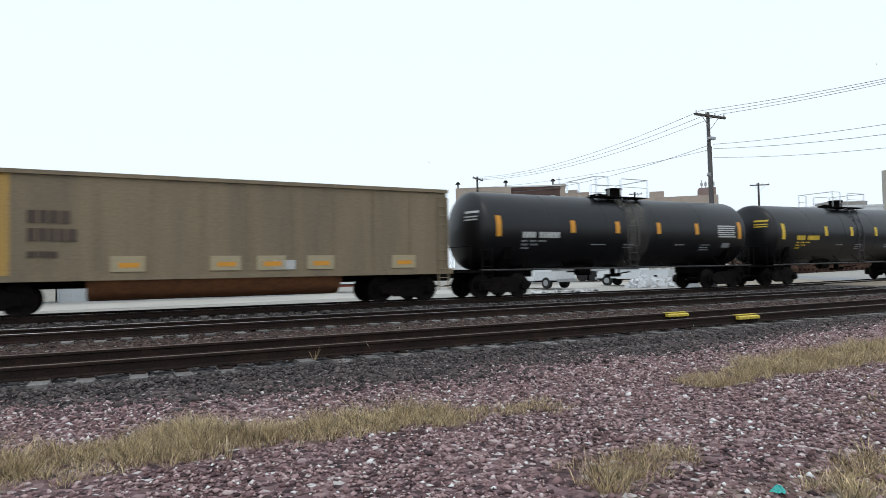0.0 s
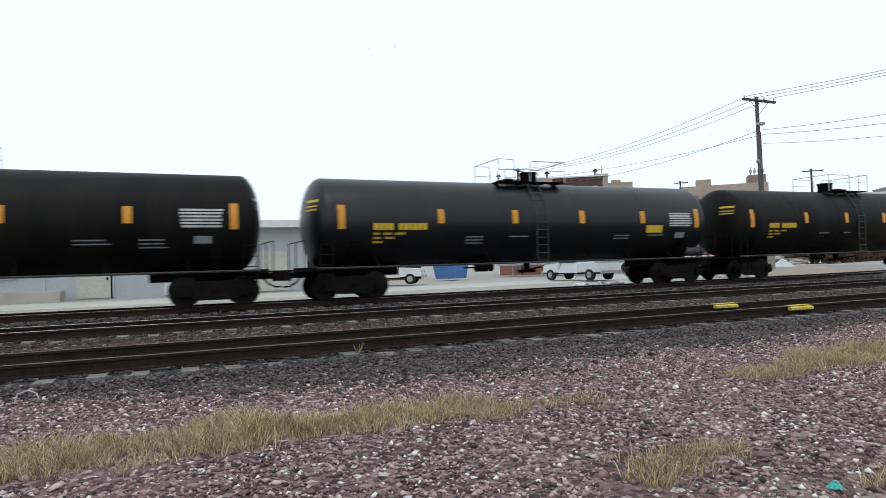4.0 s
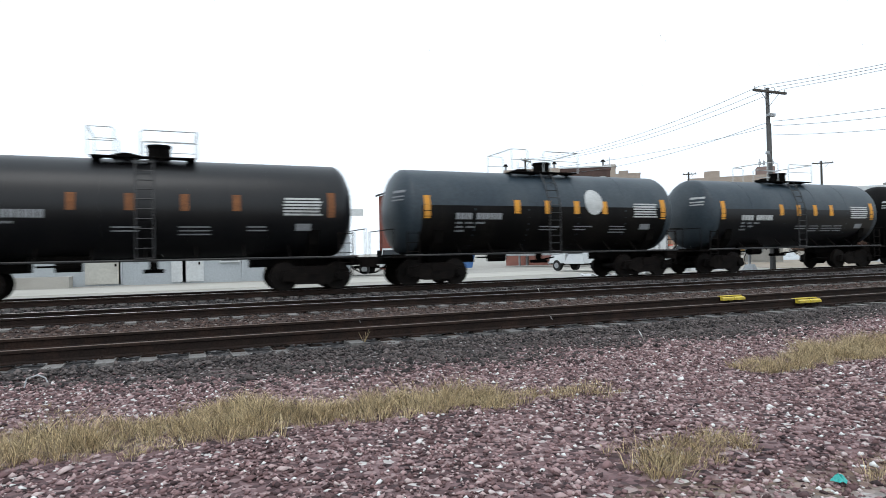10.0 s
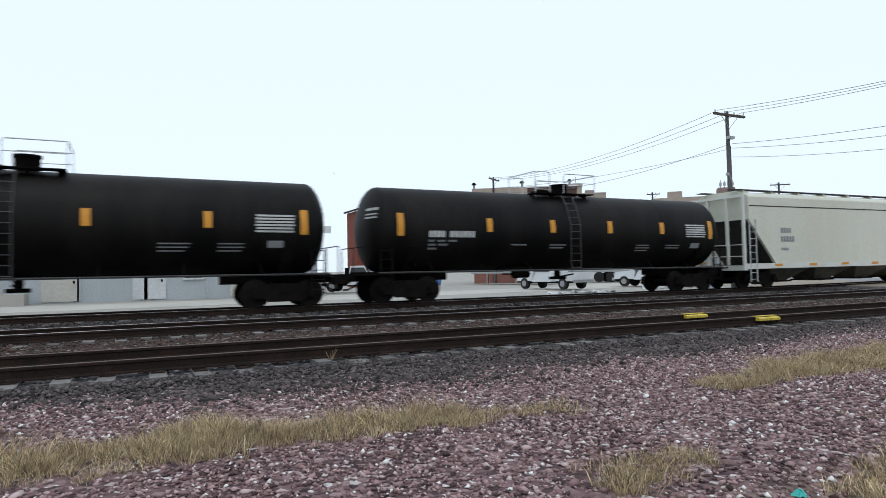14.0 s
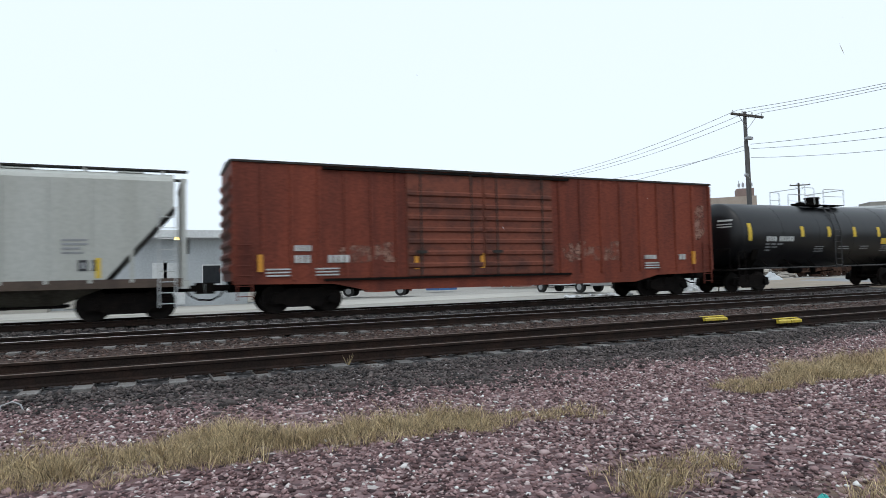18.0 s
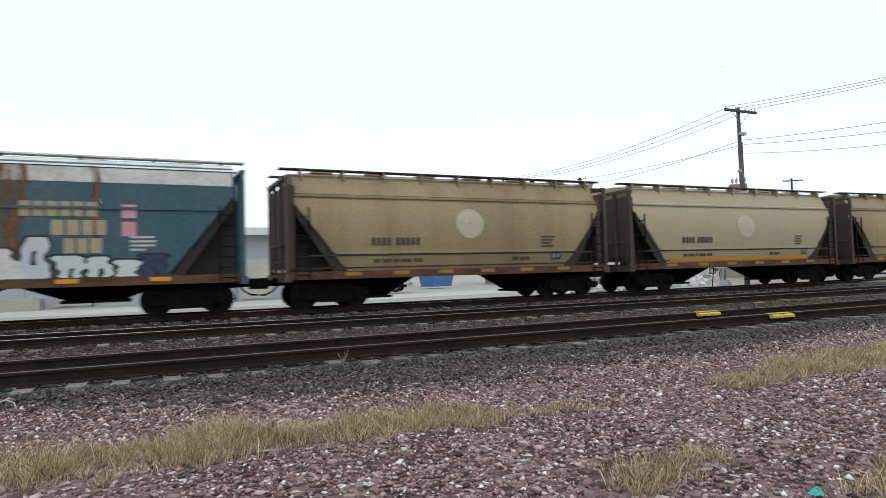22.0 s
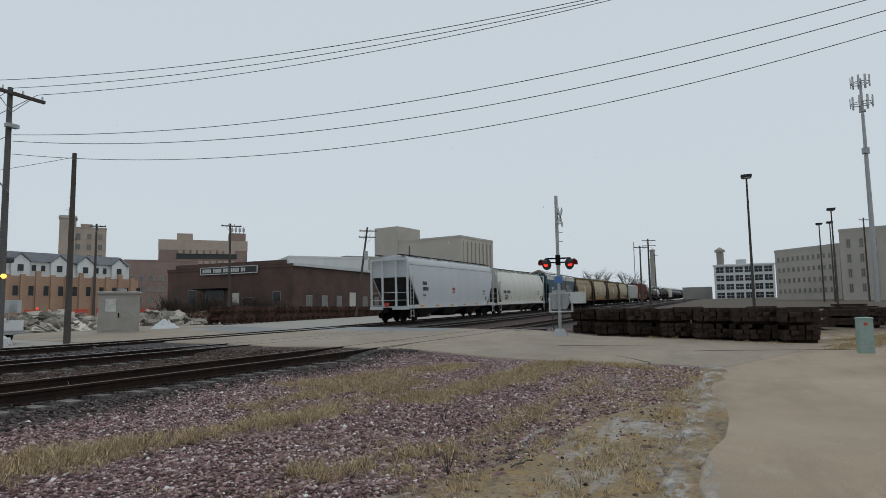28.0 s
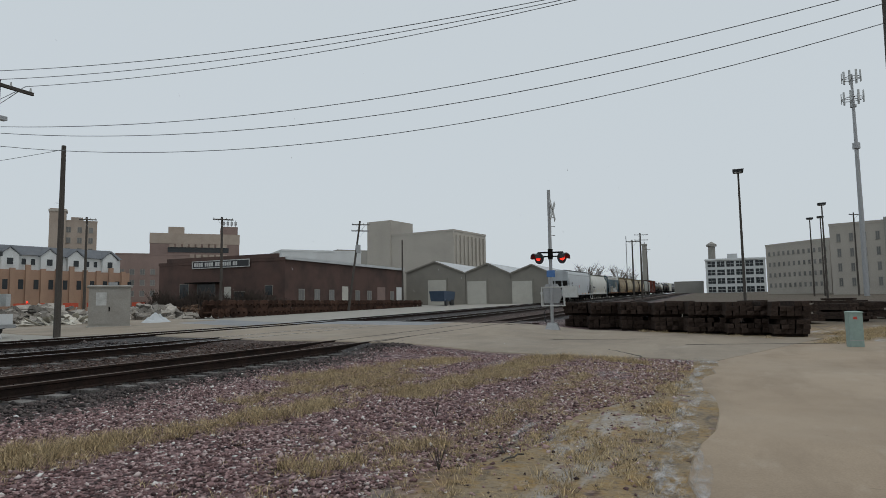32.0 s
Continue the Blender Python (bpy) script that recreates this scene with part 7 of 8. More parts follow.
bw, w = hall("long_warehouse", "long pale concrete warehouse with rows of small windows", (212, -13.7), (197, -26.8), 30, 13.1, wall_beige, parapet=0.5)
window_rows(bw, np.linspace(1.2, w - 1.2, 12), [1.8, 4.6, 7.5, 10.4], 0.55, 1.0)
tw, w = hall("tall_warehouse", "tall pale concrete warehouse block beside the yard", (172, -23.3), (164.5, -43), 32, 14.6, wall_beige, parapet=0.5)
window_rows(tw, np.linspace(1.6, 8.6, 4), [1.8, 4.9, 8.0, 11.2], 0.6, 1.6)
window_rows(tw, np.linspace(12.5, w - 1.6, 4), [1.8, 4.9, 8.0, 11.2], 0.6, 1.6)
part("side_bay", Geo().box(9.8, 11.4, -0.35, 0.1, 0, 15.6), wall_grey, tw)
part("roof_house", Geo().box(w - 8, w - 2, 5, 12, 14.6, 17.4), wall_beige, tw)
part("roof_stack", Geo().cyl((w - 4, 4, 14.6), (w - 4, 4, 20.5), 0.5, 12), wall_grey, tw)
sw, w = hall("south_warehouse", "long grey warehouse along the yard", (160, -45), (140, -66), 30, 13.0, wall_beige, parapet=0.5)
window_rows(sw, np.linspace(2, w - 2, 9), [2.5, 6, 9.5], 0.9, 1.5)
ch = thing("chimney", "tall far brick chimney stack", "chimney", pose(334, 30, grade(330)))
part("stack", Geo().cyl((0, 0, 0), (0, 0, 24), 1.5, 16, 1.1), wall_grey, ch, smooth=40)
part("stack_rim", Geo().cyl((0, 0, 23.4), (0, 0, 24.2), 1.3, 16), wall_grey, ch)


# yard lamp posts and the mast with antennas
def yard_lamp(x, y, top, label):
    z = grade(x)
    p = thing("yard_lamp", label, "lamp post", pose(x, y, z), group="tall yard lamps")
    part("post", Geo().cyl((0, 0, 0), (0, 0, top - z), 0.16, 10, 0.09), M["pole"], p, smooth=40)
    part("lamp_head", Geo().hexa([(-0.5, -0.5, top - z), (0.5, -0.5, top - z), (0.5, 0.5, top - z), (-0.5, 0.5, top - z), (-0.55, -0.55, top - z + 0.3), (0.55, -0.55, top - z + 0.3), (0.55, 0.55, top - z + 0.3), (-0.55, 0.55, top - z + 0.3)]), M["black_mark"], p)
    part("diffuser", Geo().box(-0.4, 0.4, -0.4, 0.4, top - z - 0.06, top - z), M["rail_grey"], p)


yard_lamp(90.3, -3.0, 15.2, "tall dark lamp post with a square head")
yard_lamp(124.0, -15.4, 15.4, "tall dark lamp post in the tie yard")
yard_lamp(152.0, -19.0, 16.6, "far dark lamp post in the tie yard")
yard_lamp(150.0, -17.0, 16.2, "far dark lamp post beside the warehouse")
ct = thing("cell_tower", "tall slim steel cell tower with two rings of antennas", "cell tower", pose(143.5, -24.0, grade(143)))
part("shaft", Geo().cyl((0, 0, 0), (0, 0, 26), 0.45, 14, 0.32).cyl((0, 0, 26), (0, 0, 39), 0.3, 14, 0.2), M["galv"], ct, smooth=40)
for z, n, r in ((34.5, 9, 1.7), (38.2, 9, 1.45)):
    part("ring", Geo().pipe([(r * math.cos(a), r * math.sin(a), z) for a in np.linspace(0, 2 * math.pi, 13)], 0.07).cyl((-r, 0, z), (r, 0, z), 0.06, 6).cyl((0, -r, z), (0, r, z), 0.06, 6), M["galv"], ct)
    for k in range(n):
        a = 2 * math.pi * k / n
        part("antenna", Geo().box(-0.16, 0.16, -0.08, 0.08, -0.9, 0.9), M["rail_grey"], ct, at=pose(r * math.cos(a), r * math.sin(a), z + 0.25, 0, 0, math.degrees(a) + 90))
part("collar", Geo().cyl((0, 0, 25.6), (0, 0, 26.6), 0.6, 12).cyl((0, 0, 33), (0, 0, 33.4), 0.5, 12), M["galv"], ct)
tw2 = thing("lattice_tower", "far thin steel lattice mast", "lattice tower", pose(330, 38, grade(330)))
g = Geo()
for k in range(9):
    g.cyl((-0.7, 0, 3 * k), (0.7, 0, 3 * k + 3), 0.08, 5).cyl((0.7, 0, 3 * k), (-0.7, 0, 3 * k + 3), 0.08, 5)
g.cyl((-0.7, 0, 0), (-0.5, 0, 28), 0.12, 6).cyl((0.7, 0, 0), (0.5, 0, 28), 0.12, 6).cyl((-2.5, 0, 24), (2.5, 0, 24), 0.1, 6).cyl((-2.5, 0, 20), (2.5, 0, 20), 0.1, 6)
part("lattice", g, M["galv"], tw2)
copy_thing(tw2, pose(345, 31, grade(345) - 2))


# ---------------------------------------------------------------- stacks of old ties
TIE_BLOCK = [mesh_of("tie", Geo().hexa([(-0.11 + a, -1.27, 0), (0.11, -1.27 + b, 0.005), (0.115, 1.27, 0), (-0.11, 1.27 - a, 0), (-0.105, -1.26 + b, 0.16), (0.105, -1.27, 0.165), (0.11, 1.26, 0.16), (-0.11, 1.27, 0.16)]), M["tie_dark"]) for a, b in ((0, 0), (0.012, 0.02), (0.0, 0.04))]


def bundle(x, y, z, turn, rows, cols, seed):
    """Two tiers of ties with spacers under each."""
    rnd = random.Random(seed)
    b = thing("tie_stack", "bundle of dark old wooden railway ties in two tiers", "tie stack", pose(x, y, z, 0, 0, turn), group="stacked railway ties")
    z0, low = 0.0, (rows + 1) // 2
    for tier in (low, rows - low):
        ox, oy, tilt = rnd.uniform(-0.06, 0.06), rnd.uniform(-0.12, 0.12), rnd.uniform(-1.5, 1.5)
        for yy in (-0.8, 0.8):
            part("spacer", Geo().box(-cols * 0.11 + ox, cols * 0.11 + ox, yy - 0.06, yy + 0.06, z0, z0 + 0.11), M["tie_dark"], b)
        for r in range(tier):
            for c in range(cols):
                if r == tier - 1 and rnd.random() < 0.12:
                    continue
                part("tie", TIE_BLOCK[rnd.randrange(3)], None, b, at=pose((c - (cols - 1) / 2) * 0.232 + ox + rnd.uniform(-0.014, 0.014), oy + rnd.uniform(-0.1, 0.1), z0 + 0.11 + r * 0.168 + 0.232 * (c - cols / 2) * math.sin(radians(tilt)), 0, rnd.uniform(-2, 2), rnd.uniform(-1.2, 1.2)))
        z0 += 0.12 + tier * 0.168
    return b


SPOTS = [(46.2, 6.1), (44.9, 4.7), (44.0, 3.2), (43.0, 1.75), (42.0, 0.3), (41.1, -1.1), (40.3, -2.45)]
for i, (x, y) in enumerate(SPOTS):
    bundle(x + 1.1, y + 0.2, grade(x) + 0.0, -80 + (i * 37 % 13) - 6, 6, 6 if i % 3 else 5, i)
for i, (x, y) in enumerate(((50.5, 3.0), (50, 0.0), (50.5, -3.2), (53, -6.0), (56, -8.2), (60, -7.0), (57, 4.5), (60, 0.5), (64, -3.0), (66, -9), (70, -5.5), (72, 2.0), (76, -3), (80, -10), (78, 3))):
    bundle(x, y, grade(x), -60 + 35 * (i % 3), 4 if x < 62 else 3, 6, 40 + i)


def heap(name, label, cx, cy, rx, ry, h, n, shape, material, seed, category):
    """A heap of broken pieces, each turned at random, thinning towards its edge."""
    rnd = random.Random(seed)
    g = Geo()
    for _ in range(n):
        a, r = rnd.uniform(0, 2 * math.pi), math.sqrt(rnd.random())
        x, y = rx * r * math.cos(a), ry * r * math.sin(a)
        z = max(0.02, h * (1 - r * r) * rnd.uniform(0.25, 1.0))
        m = pose(x, y, z, rnd.uniform(-35, 35), rnd.uniform(-35, 35), rnd.uniform(0, 360))
        sx, sy, sz = [s * rnd.uniform(0.55, 1.3) for s in shape]
        pts = [m @ Vector(((px + rnd.uniform(-0.2, 0.2)) * sx / 2, (py + rnd.uniform(-0.2, 0.2)) * sy / 2, pz * sz / 2)) for px, py, pz in ((-1, -1, -1), (1, -1, -1), (1, 1, -1), (-1, 1, -1), (-1, -1, 1), (1, -1, 1), (1, 1, 1), (-1, 1, 1))]
        g.hexa(pts)
    return tagged(part(name, g, material, at=pose(cx, cy, grade(cx))), label, category, kind="stuff")


scrap = mat("scrap", (0.12, 0.075, 0.05), 0.9, 0, (0.05, 0.035, 0.03), 0.7, 2.0, 0.3, 20, 0.2, island=0.7)
rubble_m = mat("rubble_m", (0.28, 0.26, 0.23), 0.9, 0, (0.14, 0.12, 0.1), 0.7, 1.5, 0.3, 20, 0.2, island=0.6)
heap("scrap_heap", "heap of broken rusty tie pieces and spikes", 55, -13, 9.0, 4.5, 1.5, 900, (0.9, 0.2, 0.16), scrap, 3, "scrap heap")
heap("scrap_heap", "heap of broken rusty tie pieces and spikes", 47, -12.5, 4.5, 3.0, 1.0, 380, (0.8, 0.2, 0.16), scrap, 4, "scrap heap")
heap("rubble_heap", "heap of grey concrete rubble and broken slabs", 52.5, 54.0, 4.6, 5.5, 1.5, 260, (1.0, 0.8, 0.3), rubble_m, 5, "rubble heap")
heap("rubble_heap", "low heap of grey concrete rubble behind the cabinet", 62.0, 52.0, 3.5, 6.0, 1.3, 200, (0.9, 0.7, 0.35), rubble_m, 6, "rubble heap")
heap("scrap_heap", "long low dark heap of scrap and weeds before the warehouse", 77.0, 58.0, 1.8, 9.0, 1.5, 420, (0.9, 0.4, 0.3), scrap, 9, "scrap heap")
heap("plank_heap", "flat heap of pale broken boards", 50.8, 48.5, 3.8, 2.6, 0.35, 70, (2.2, 0.35, 0.06), mat("boards", (0.5, 0.48, 0.42), 0.85, 0, (0.3, 0.27, 0.22), 0.6, 2.0, 0.2, 20, 0.2, island=0.4), 7, "boards")

# signal cabinet, bag, track panels, small cabinet
cab = thing("signal_cabinet", "grey metal railway signal cabinet with a white notice", "cabinet", pose(47.6, 39.6, grade(47.6) + 0.0, 0, 0, -38))
cab_m = mat("cab_m", (0.3, 0.29, 0.265), 0.6, 0.2, (0.22, 0.2, 0.18), 0.6, 1.0, 0.1, 12, 0.05)
part("body", Geo().box(-1.3, 1.3, -1.1, 1.1, 0.05, 2.75), cab_m, cab)
part("roof", Geo().hexa([(-1.42, -1.22, 2.75), (1.42, -1.22, 2.75), (1.42, 1.22, 2.75), (-1.42, 1.22, 2.75), (-1.42, -1.22, 2.86), (1.42, -1.22, 2.86), (1.3, 1.1, 2.98), (-1.3, 1.1, 2.98)]), cab_m, cab)
d = part("door", Geo().box(-1.1, 0.1, -1.14, -1.1, 0.2, 2.6), cab_m, cab)
part("notice", Geo().box(-0.85, -0.2, -1.16, -1.14, 1.5, 2.4), M["white_mark"], d)
part("handle", Geo().box(-0.06, 0.02, -1.2, -1.14, 1.1, 1.4), M["steel_dark"], d)
part("vent", Geo().cyl((0.2, 0.2, 2.9), (0.2, 0.2, 3.15), 0.3, 12), M["galv"], cab)
part("plinth", Geo().box(-1.4, 1.4, -1.2, 1.2, -0.4, 0.06), M["concrete"], cab)
bag_g, rnd = Geo(), random.Random(2)
rows = []
for i in range(15):
    k = i / 14
    rows.append([(1.3 * k * math.cos(2 * math.pi * j / 30), 0.9 * k * math.sin(2 * math.pi * j / 30), max(-0.05, 0.75 * (1 - k) ** 0.8 + 0.3 * (1 - k * k) * noise.noise(Vector((2.2 * k * math.cos(2 * math.pi * (j % 30) / 30), 2.2 * k * math.sin(2 * math.pi * (j % 30) / 30), 1.0)) * 2.4))) for j in range(31)])
tagged(part("plastic_sheet", bag_g.grid(rows), M["hop_silver"], smooth=18, at=pose(53.6, 41.6, grade(53))), "crumpled white plastic sheet over a pile of waste", "plastic sheet")
wheel_rack = thing("wheel_row", "long row of rusty steel wheelsets stacked in two tiers", "wheel stack", pose(61, 43.5, grade(75) + 0.35))
rust_dark = mat("rust_dark", (0.062, 0.034, 0.024), 0.9, 0, (0.02, 0.013, 0.011), 0.9, 1.6, 0.35, 18, 0.3, rand=0.45, spec=0.15)
OLD_WHEEL = mesh_of("wheel", Geo().cyl((0, -0.065, 0), (0, 0.065, 0), 0.455, 20).cyl((0, -0.1, 0), (0, 0.1, 0), 0.18, 10), rust_dark, 40)
OLD_AXLE = mesh_of("axle", Geo().cyl((0, -1.1, 0), (0, 1.1, 0), 0.09, 8), rust_dark, 40)
for y in (-1.15, 1.15):
    part("cradle", Geo().box(0, 46, y - 0.08, y + 0.08, -0.75, -0.5), rust_dark, wheel_rack)
rnd = random.Random(61)
for k in range(59):
    for z, y in ((-0.04, 0.0), (0.72, 0.1)):
        x = 0.5 + 0.77 * k + rnd.uniform(-0.08, 0.08) + (0.38 if z > 0 else 0)
        turn, dy = rnd.uniform(-10, 10), rnd.uniform(-0.1, 0.1)
        for e in (-0.75, 0.75):
            part("wheel", OLD_WHEEL, None, wheel_rack, at=pose(x, y + dy + e, z + rnd.uniform(-0.03, 0.03), 0, 0, turn))
        part("axle", OLD_AXLE, None, wheel_rack, at=pose(x, y + dy, z, 0, 0, turn))
cb = thing("green_cabinet", "pale green metal service cabinet in the grass", "cabinet", pose(35.75, -3.46, grade(35), 0, 0, -78))
grn = mat("grn", (0.27, 0.36, 0.33), 0.6, 0.1, (0.2, 0.26, 0.24), 0.5, 1.5, 0.1, 12, 0.05)
part("body", Geo().box(-0.17, 0.17, -0.13, 0.13, 0.0, 0.95), grn, cb)
part("lid", Geo().hexa([(-0.185, -0.145, 0.95), (0.185, -0.145, 0.95), (0.185, 0.145, 0.95), (-0.185, 0.145, 0.95), (-0.185, -0.145, 0.98), (0.185, -0.145, 0.98), (0.16, 0.12, 1.0), (-0.16, 0.12, 1.0)]), grn, cb)
part("label_plate", Geo().box(-0.06, 0.03, -0.14, -0.13, 0.78, 0.85), M["red_mark"], cb)
part("seam", Geo().box(-0.172, 0.172, -0.136, -0.12, 0.2, 0.22), M["galv"], cb)
bd = thing("dump_trailer", "blue open dump trailer beside the sheds", "trailer", pose(110, 40.5, grade(110), 0, 0, 8))
part("tub", Geo().hexa([(-3.2, -1.1, 0.7), (3.2, -1.1, 0.7), (3.2, 1.1, 0.7), (-3.2, 1.1, 0.7), (-3.8, -1.2, 2.3), (3.4, -1.2, 2.3), (3.4, 1.2, 2.3), (-3.8, 1.2, 2.3)]), mat("dull_blue", (0.05, 0.08, 0.13), 0.7), bd)
for x in (-2, 1.2, 2.2):
    part("wheel", Geo().cyl((x, -1.2, 0.5), (x, -0.9, 0.5), 0.5, 16), M["black_mark"], bd)
barrier_m = mat("barrier_m", (0.5, 0.08, 0.04), 0.6)
for k in range(6):
    bz = thing("road_barrier", "small red and white road barrier", "barrier", pose(70.5 + 2.3 * k, 84.0 - 1.6 * k, grade(72) + 0.7, 0, 0, -35), group="road barriers")
    part("board", Geo().box(-0.9, 0.9, -0.06, 0.06, 0.55, 1.1), barrier_m, bz)
    part("leg", Geo().box(-0.75, -0.65, -0.3, 0.3, -0.9, 0.55).box(0.65, 0.75, -0.3, 0.3, -0.9, 0.55), M["rail_grey"], bz)
    if k in (0, 3):
        part("flasher", Geo().cyl((0.6, -0.08, 1.25), (0.6, 0.0, 1.25), 0.12, 10), lens_red, bz)

# low white wall behind the rubble, and bare trees far off
tagged(part("low_wall", Geo().prism_x([(-0.3, -0.4), (0.3, -0.4), (0.2, 1.0), (-0.2, 1.0)], -9, 6), wall_white, at=pose(56, 66, grade(56), 0, 0, -35)), "long low white wall behind the rubble", "wall")
bark = mat("bark", (0.15, 0.13, 0.12), 0.9, 0, (0.1, 0.09, 0.085), 0.6, 1.0)


def bare_tree(x, y, h, seed):
    rnd = random.Random(seed)
    t = thing("bare_tree", "bare winter tree with fine grey twigs", "tree", pose(x, y, grade(min(x, 400))), group="bare trees")
    part("trunk", Geo().cyl((0, 0, -0.3), (0.1, 0, h * 0.38), h * 0.026, 8, h * 0.016), bark, t)
    twigs = Geo()
    for k in range(9):
        a = rnd.uniform(0, 6.28)
        l = h * rnd.uniform(0.32, 0.55)
        p = Vector((0.1, 0, h * rnd.uniform(0.25, 0.4)))
        q = p + Vector((math.cos(a) * l * 0.55, math.sin(a) * l * 0.55, l * 0.85))
        part("limb", Geo().cyl(p, q, h * 0.011, 6, h * 0.004), bark, t)
        for j in range(26):
            s0 = p.lerp(q, rnd.uniform(0.3, 1.0))
            d = Vector((rnd.gauss(0, 0.6), rnd.gauss(0, 0.6), rnd.uniform(0.2, 1.0))) * h * rnd.uniform(0.08, 0.2)
            twigs.cyl(s0, s0 + d, h * 0.0028, 3, h * 0.001, False)
    part("crown", twigs, bark, t)


def shrub(x, y, h, seed):
    """A leafless bush: many thin stems fanning out from the ground."""
    rnd = random.Random(seed)
    t = thing("bare_shrub", "leafless dark brown shrub before the warehouse", "shrub", pose(x, y, grade(x)), group="bare shrubs")
    for k in range(5):
        g = Geo()
        for q in range(26):
            a, l = rnd.uniform(0, 6.28), h * rnd.uniform(0.5, 1.0)
            p = Vector((rnd.uniform(-0.8, 0.8), rnd.uniform(-0.8, 0.8), 0))
            m = p + Vector((math.cos(a) * l * 0.2, math.sin(a) * l * 0.2, l * 0.6))
            g.cyl(p, m, 0.06, 4, 0.04, False).cyl(m, m + Vector((math.cos(a + 1) * l * 0.25, math.sin(a + 1) * l * 0.25, l * 0.4)), 0.04, 3, 0.015, False)
        part("branch", g, bark_dark, t)


bark_dark = mat("bark_dark", (0.06, 0.046, 0.038), 0.9, 0, (0.03, 0.024, 0.02), 0.6, 1.0)
for i in range(13):
    shrub(77.6 - 0.3 * (i % 3), 68.5 - 1.75 * i, 1.9 + 0.5 * (i * 7 % 4), 200 + i)
for i, (x, y, h) in enumerate(((250, 40, 14), (262, 45, 15), (285, 36, 15), (300, 33, 14), (130, 116, 9), (136, 112, 8))):
    bare_tree(x, y, h, 70 + i)


# ---------------------------------------------------------------- behind the train, near the start
shed_wall = mat("shed_wall", (0.42, 0.45, 0.47), 0.7, 0.05, (0.34, 0.36, 0.37), 0.6, 0.5, 0.08, 10, 0.1, V)
ws = thing("white_shed", "long pale grey workshop with a white overhanging roof", "workshop", pose(0, 0, 0.1))
part("wall", Geo().box(-42, 11.0, 41, 55, -0.4, 4.1), shed_wall, ws)
part("roof", Geo().hexa([(-42.6, 40.2, 4.1), (11.6, 40.2, 4.1), (11.6, 55.6, 4.1), (-42.6, 55.6, 4.1), (-42.6, 40.2, 4.35), (11.6, 40.2, 4.35), (11.6, 55.6, 4.9), (-42.6, 55.6, 4.9)]), wall_white, ws)
part("fascia", Geo().box(-42.7, 11.7, 40.1, 40.22, 3.95, 4.4), wall_white, ws)
for x in np.arange(-40, 11, 3.4):
    part("wall_post", Geo().box(x - 0.09, x + 0.09, 40.93, 41.0, 0, 4.1), shed_wall, ws)
for x, ww, z, hh in ((9.2, 1.2, 1.0, 1.1), (-8.0, 1.4, 1.3, 1.1), (-16, 1.4, 1.3, 1.1), (3.4, 1.0, 1.2, 1.1)):
    window(ws, x, z, ww, hh, 40.98)
for x, m in ((-3.5, door_pale), (1.0, wall_white), (-12, door_pale), (6.4, door_pale)):
    d = part("door", Geo().box(x - 0.9, x + 0.9, 40.93, 40.99, 0, 2.5), m, ws)
    part("handle", Geo().box(x + 0.6, x + 0.7, 40.88, 40.93, 1.0, 1.15), M["steel_dark"], d)
wl = part("wall_lamp", Geo().box(1.2, 1.66, 39.9, 40.1, 3.78, 3.96), M["galv"], ws)
part("lamp_lens", Geo().box(1.28, 1.58, 39.86, 39.9, 3.8, 3.93), mat("lamp_glow", (1.0, 0.7, 0.18), 0.5, emit=5.0), wl)
part("loading_step", Geo().box(-9, -5, 39.4, 41, -0.3, 0.5), M["concrete"], ws)
part("roof_unit", Geo().box(-7, -5.5, 44, 45.5, 4.4, 5.3), M["galv"], ws)
brick_rose = mat("brick_rose", (0.27, 0.12, 0.095), 0.9, 0, (0.19, 0.085, 0.07), 0.7, 0.35, 0.15, 12, 0.2)
bb, w = hall("brick_house", "square red brick industrial building with a tan upper storey", (34.2, 61.5), (39.0, 58.0), 5.0, 10.0, brick_rose, z=0.2)
part("upper_storey", Geo().box(-0.1, w + 0.1, -0.1, 5.1, 7.6, 10.4), brick_tan, bb)
bh, w = hall("brick_hall", "dark brick industrial hall with pale windows and a flat roof", (39.05, 58.0), (43.5, 55.0), 6.0, 10.0, brick_dark, z=0.2)
for k in range(4):
    window(bh, 0.95 + 1.2 * k, 8.35, 0.5, 0.85, pane=door_pale)
part("roof_edge", Geo().box(-0.1, w + 0.12, -0.14, -0.02, 10.28, 10.42), wall_white, bh)
for x, y in ((34.6, 61.6), (38.9, 58.4), (43.2, 55.5)):
    v = thing("roof_vent", "small dark mushroom vent on the roof edge", "roof vent", pose(x, y, 10.4), group="roof vents")
    part("pipe", Geo().cyl((0, 0.3, -0.3), (0, 0.3, 0.75), 0.12, 8), M["galv"], v)
    part("cap", Geo().cyl((0, 0.3, 0.7), (0, 0.3, 0.95), 0.3, 10, 0.12), M["steel_dark"], v)
rs = thing("red_shed", "red-brown metal shed with a sloping roof behind the workshop", "shed", pose(0, 0, 0))
part("wall", Geo().prism_y([(20.1, 0), (24.2, 0), (24.2, 8.9), (20.1, 7.6)], 60, 63), M["box_red"], rs)
part("roof", Geo().prism_y([(19.8, 7.55), (24.4, 9.0), (24.4, 9.2), (19.8, 7.75)], 59.6, 63.2), M["hop_dark"], rs)

truck_white = mat("truck_white", (0.62, 0.64, 0.65), 0.35, 0, (0.5, 0.5, 0.5), 0.4, 1.0, 0.05, 10, 0)
tyre_m = mat("tyre_m", (0.02, 0.02, 0.02), 0.9)


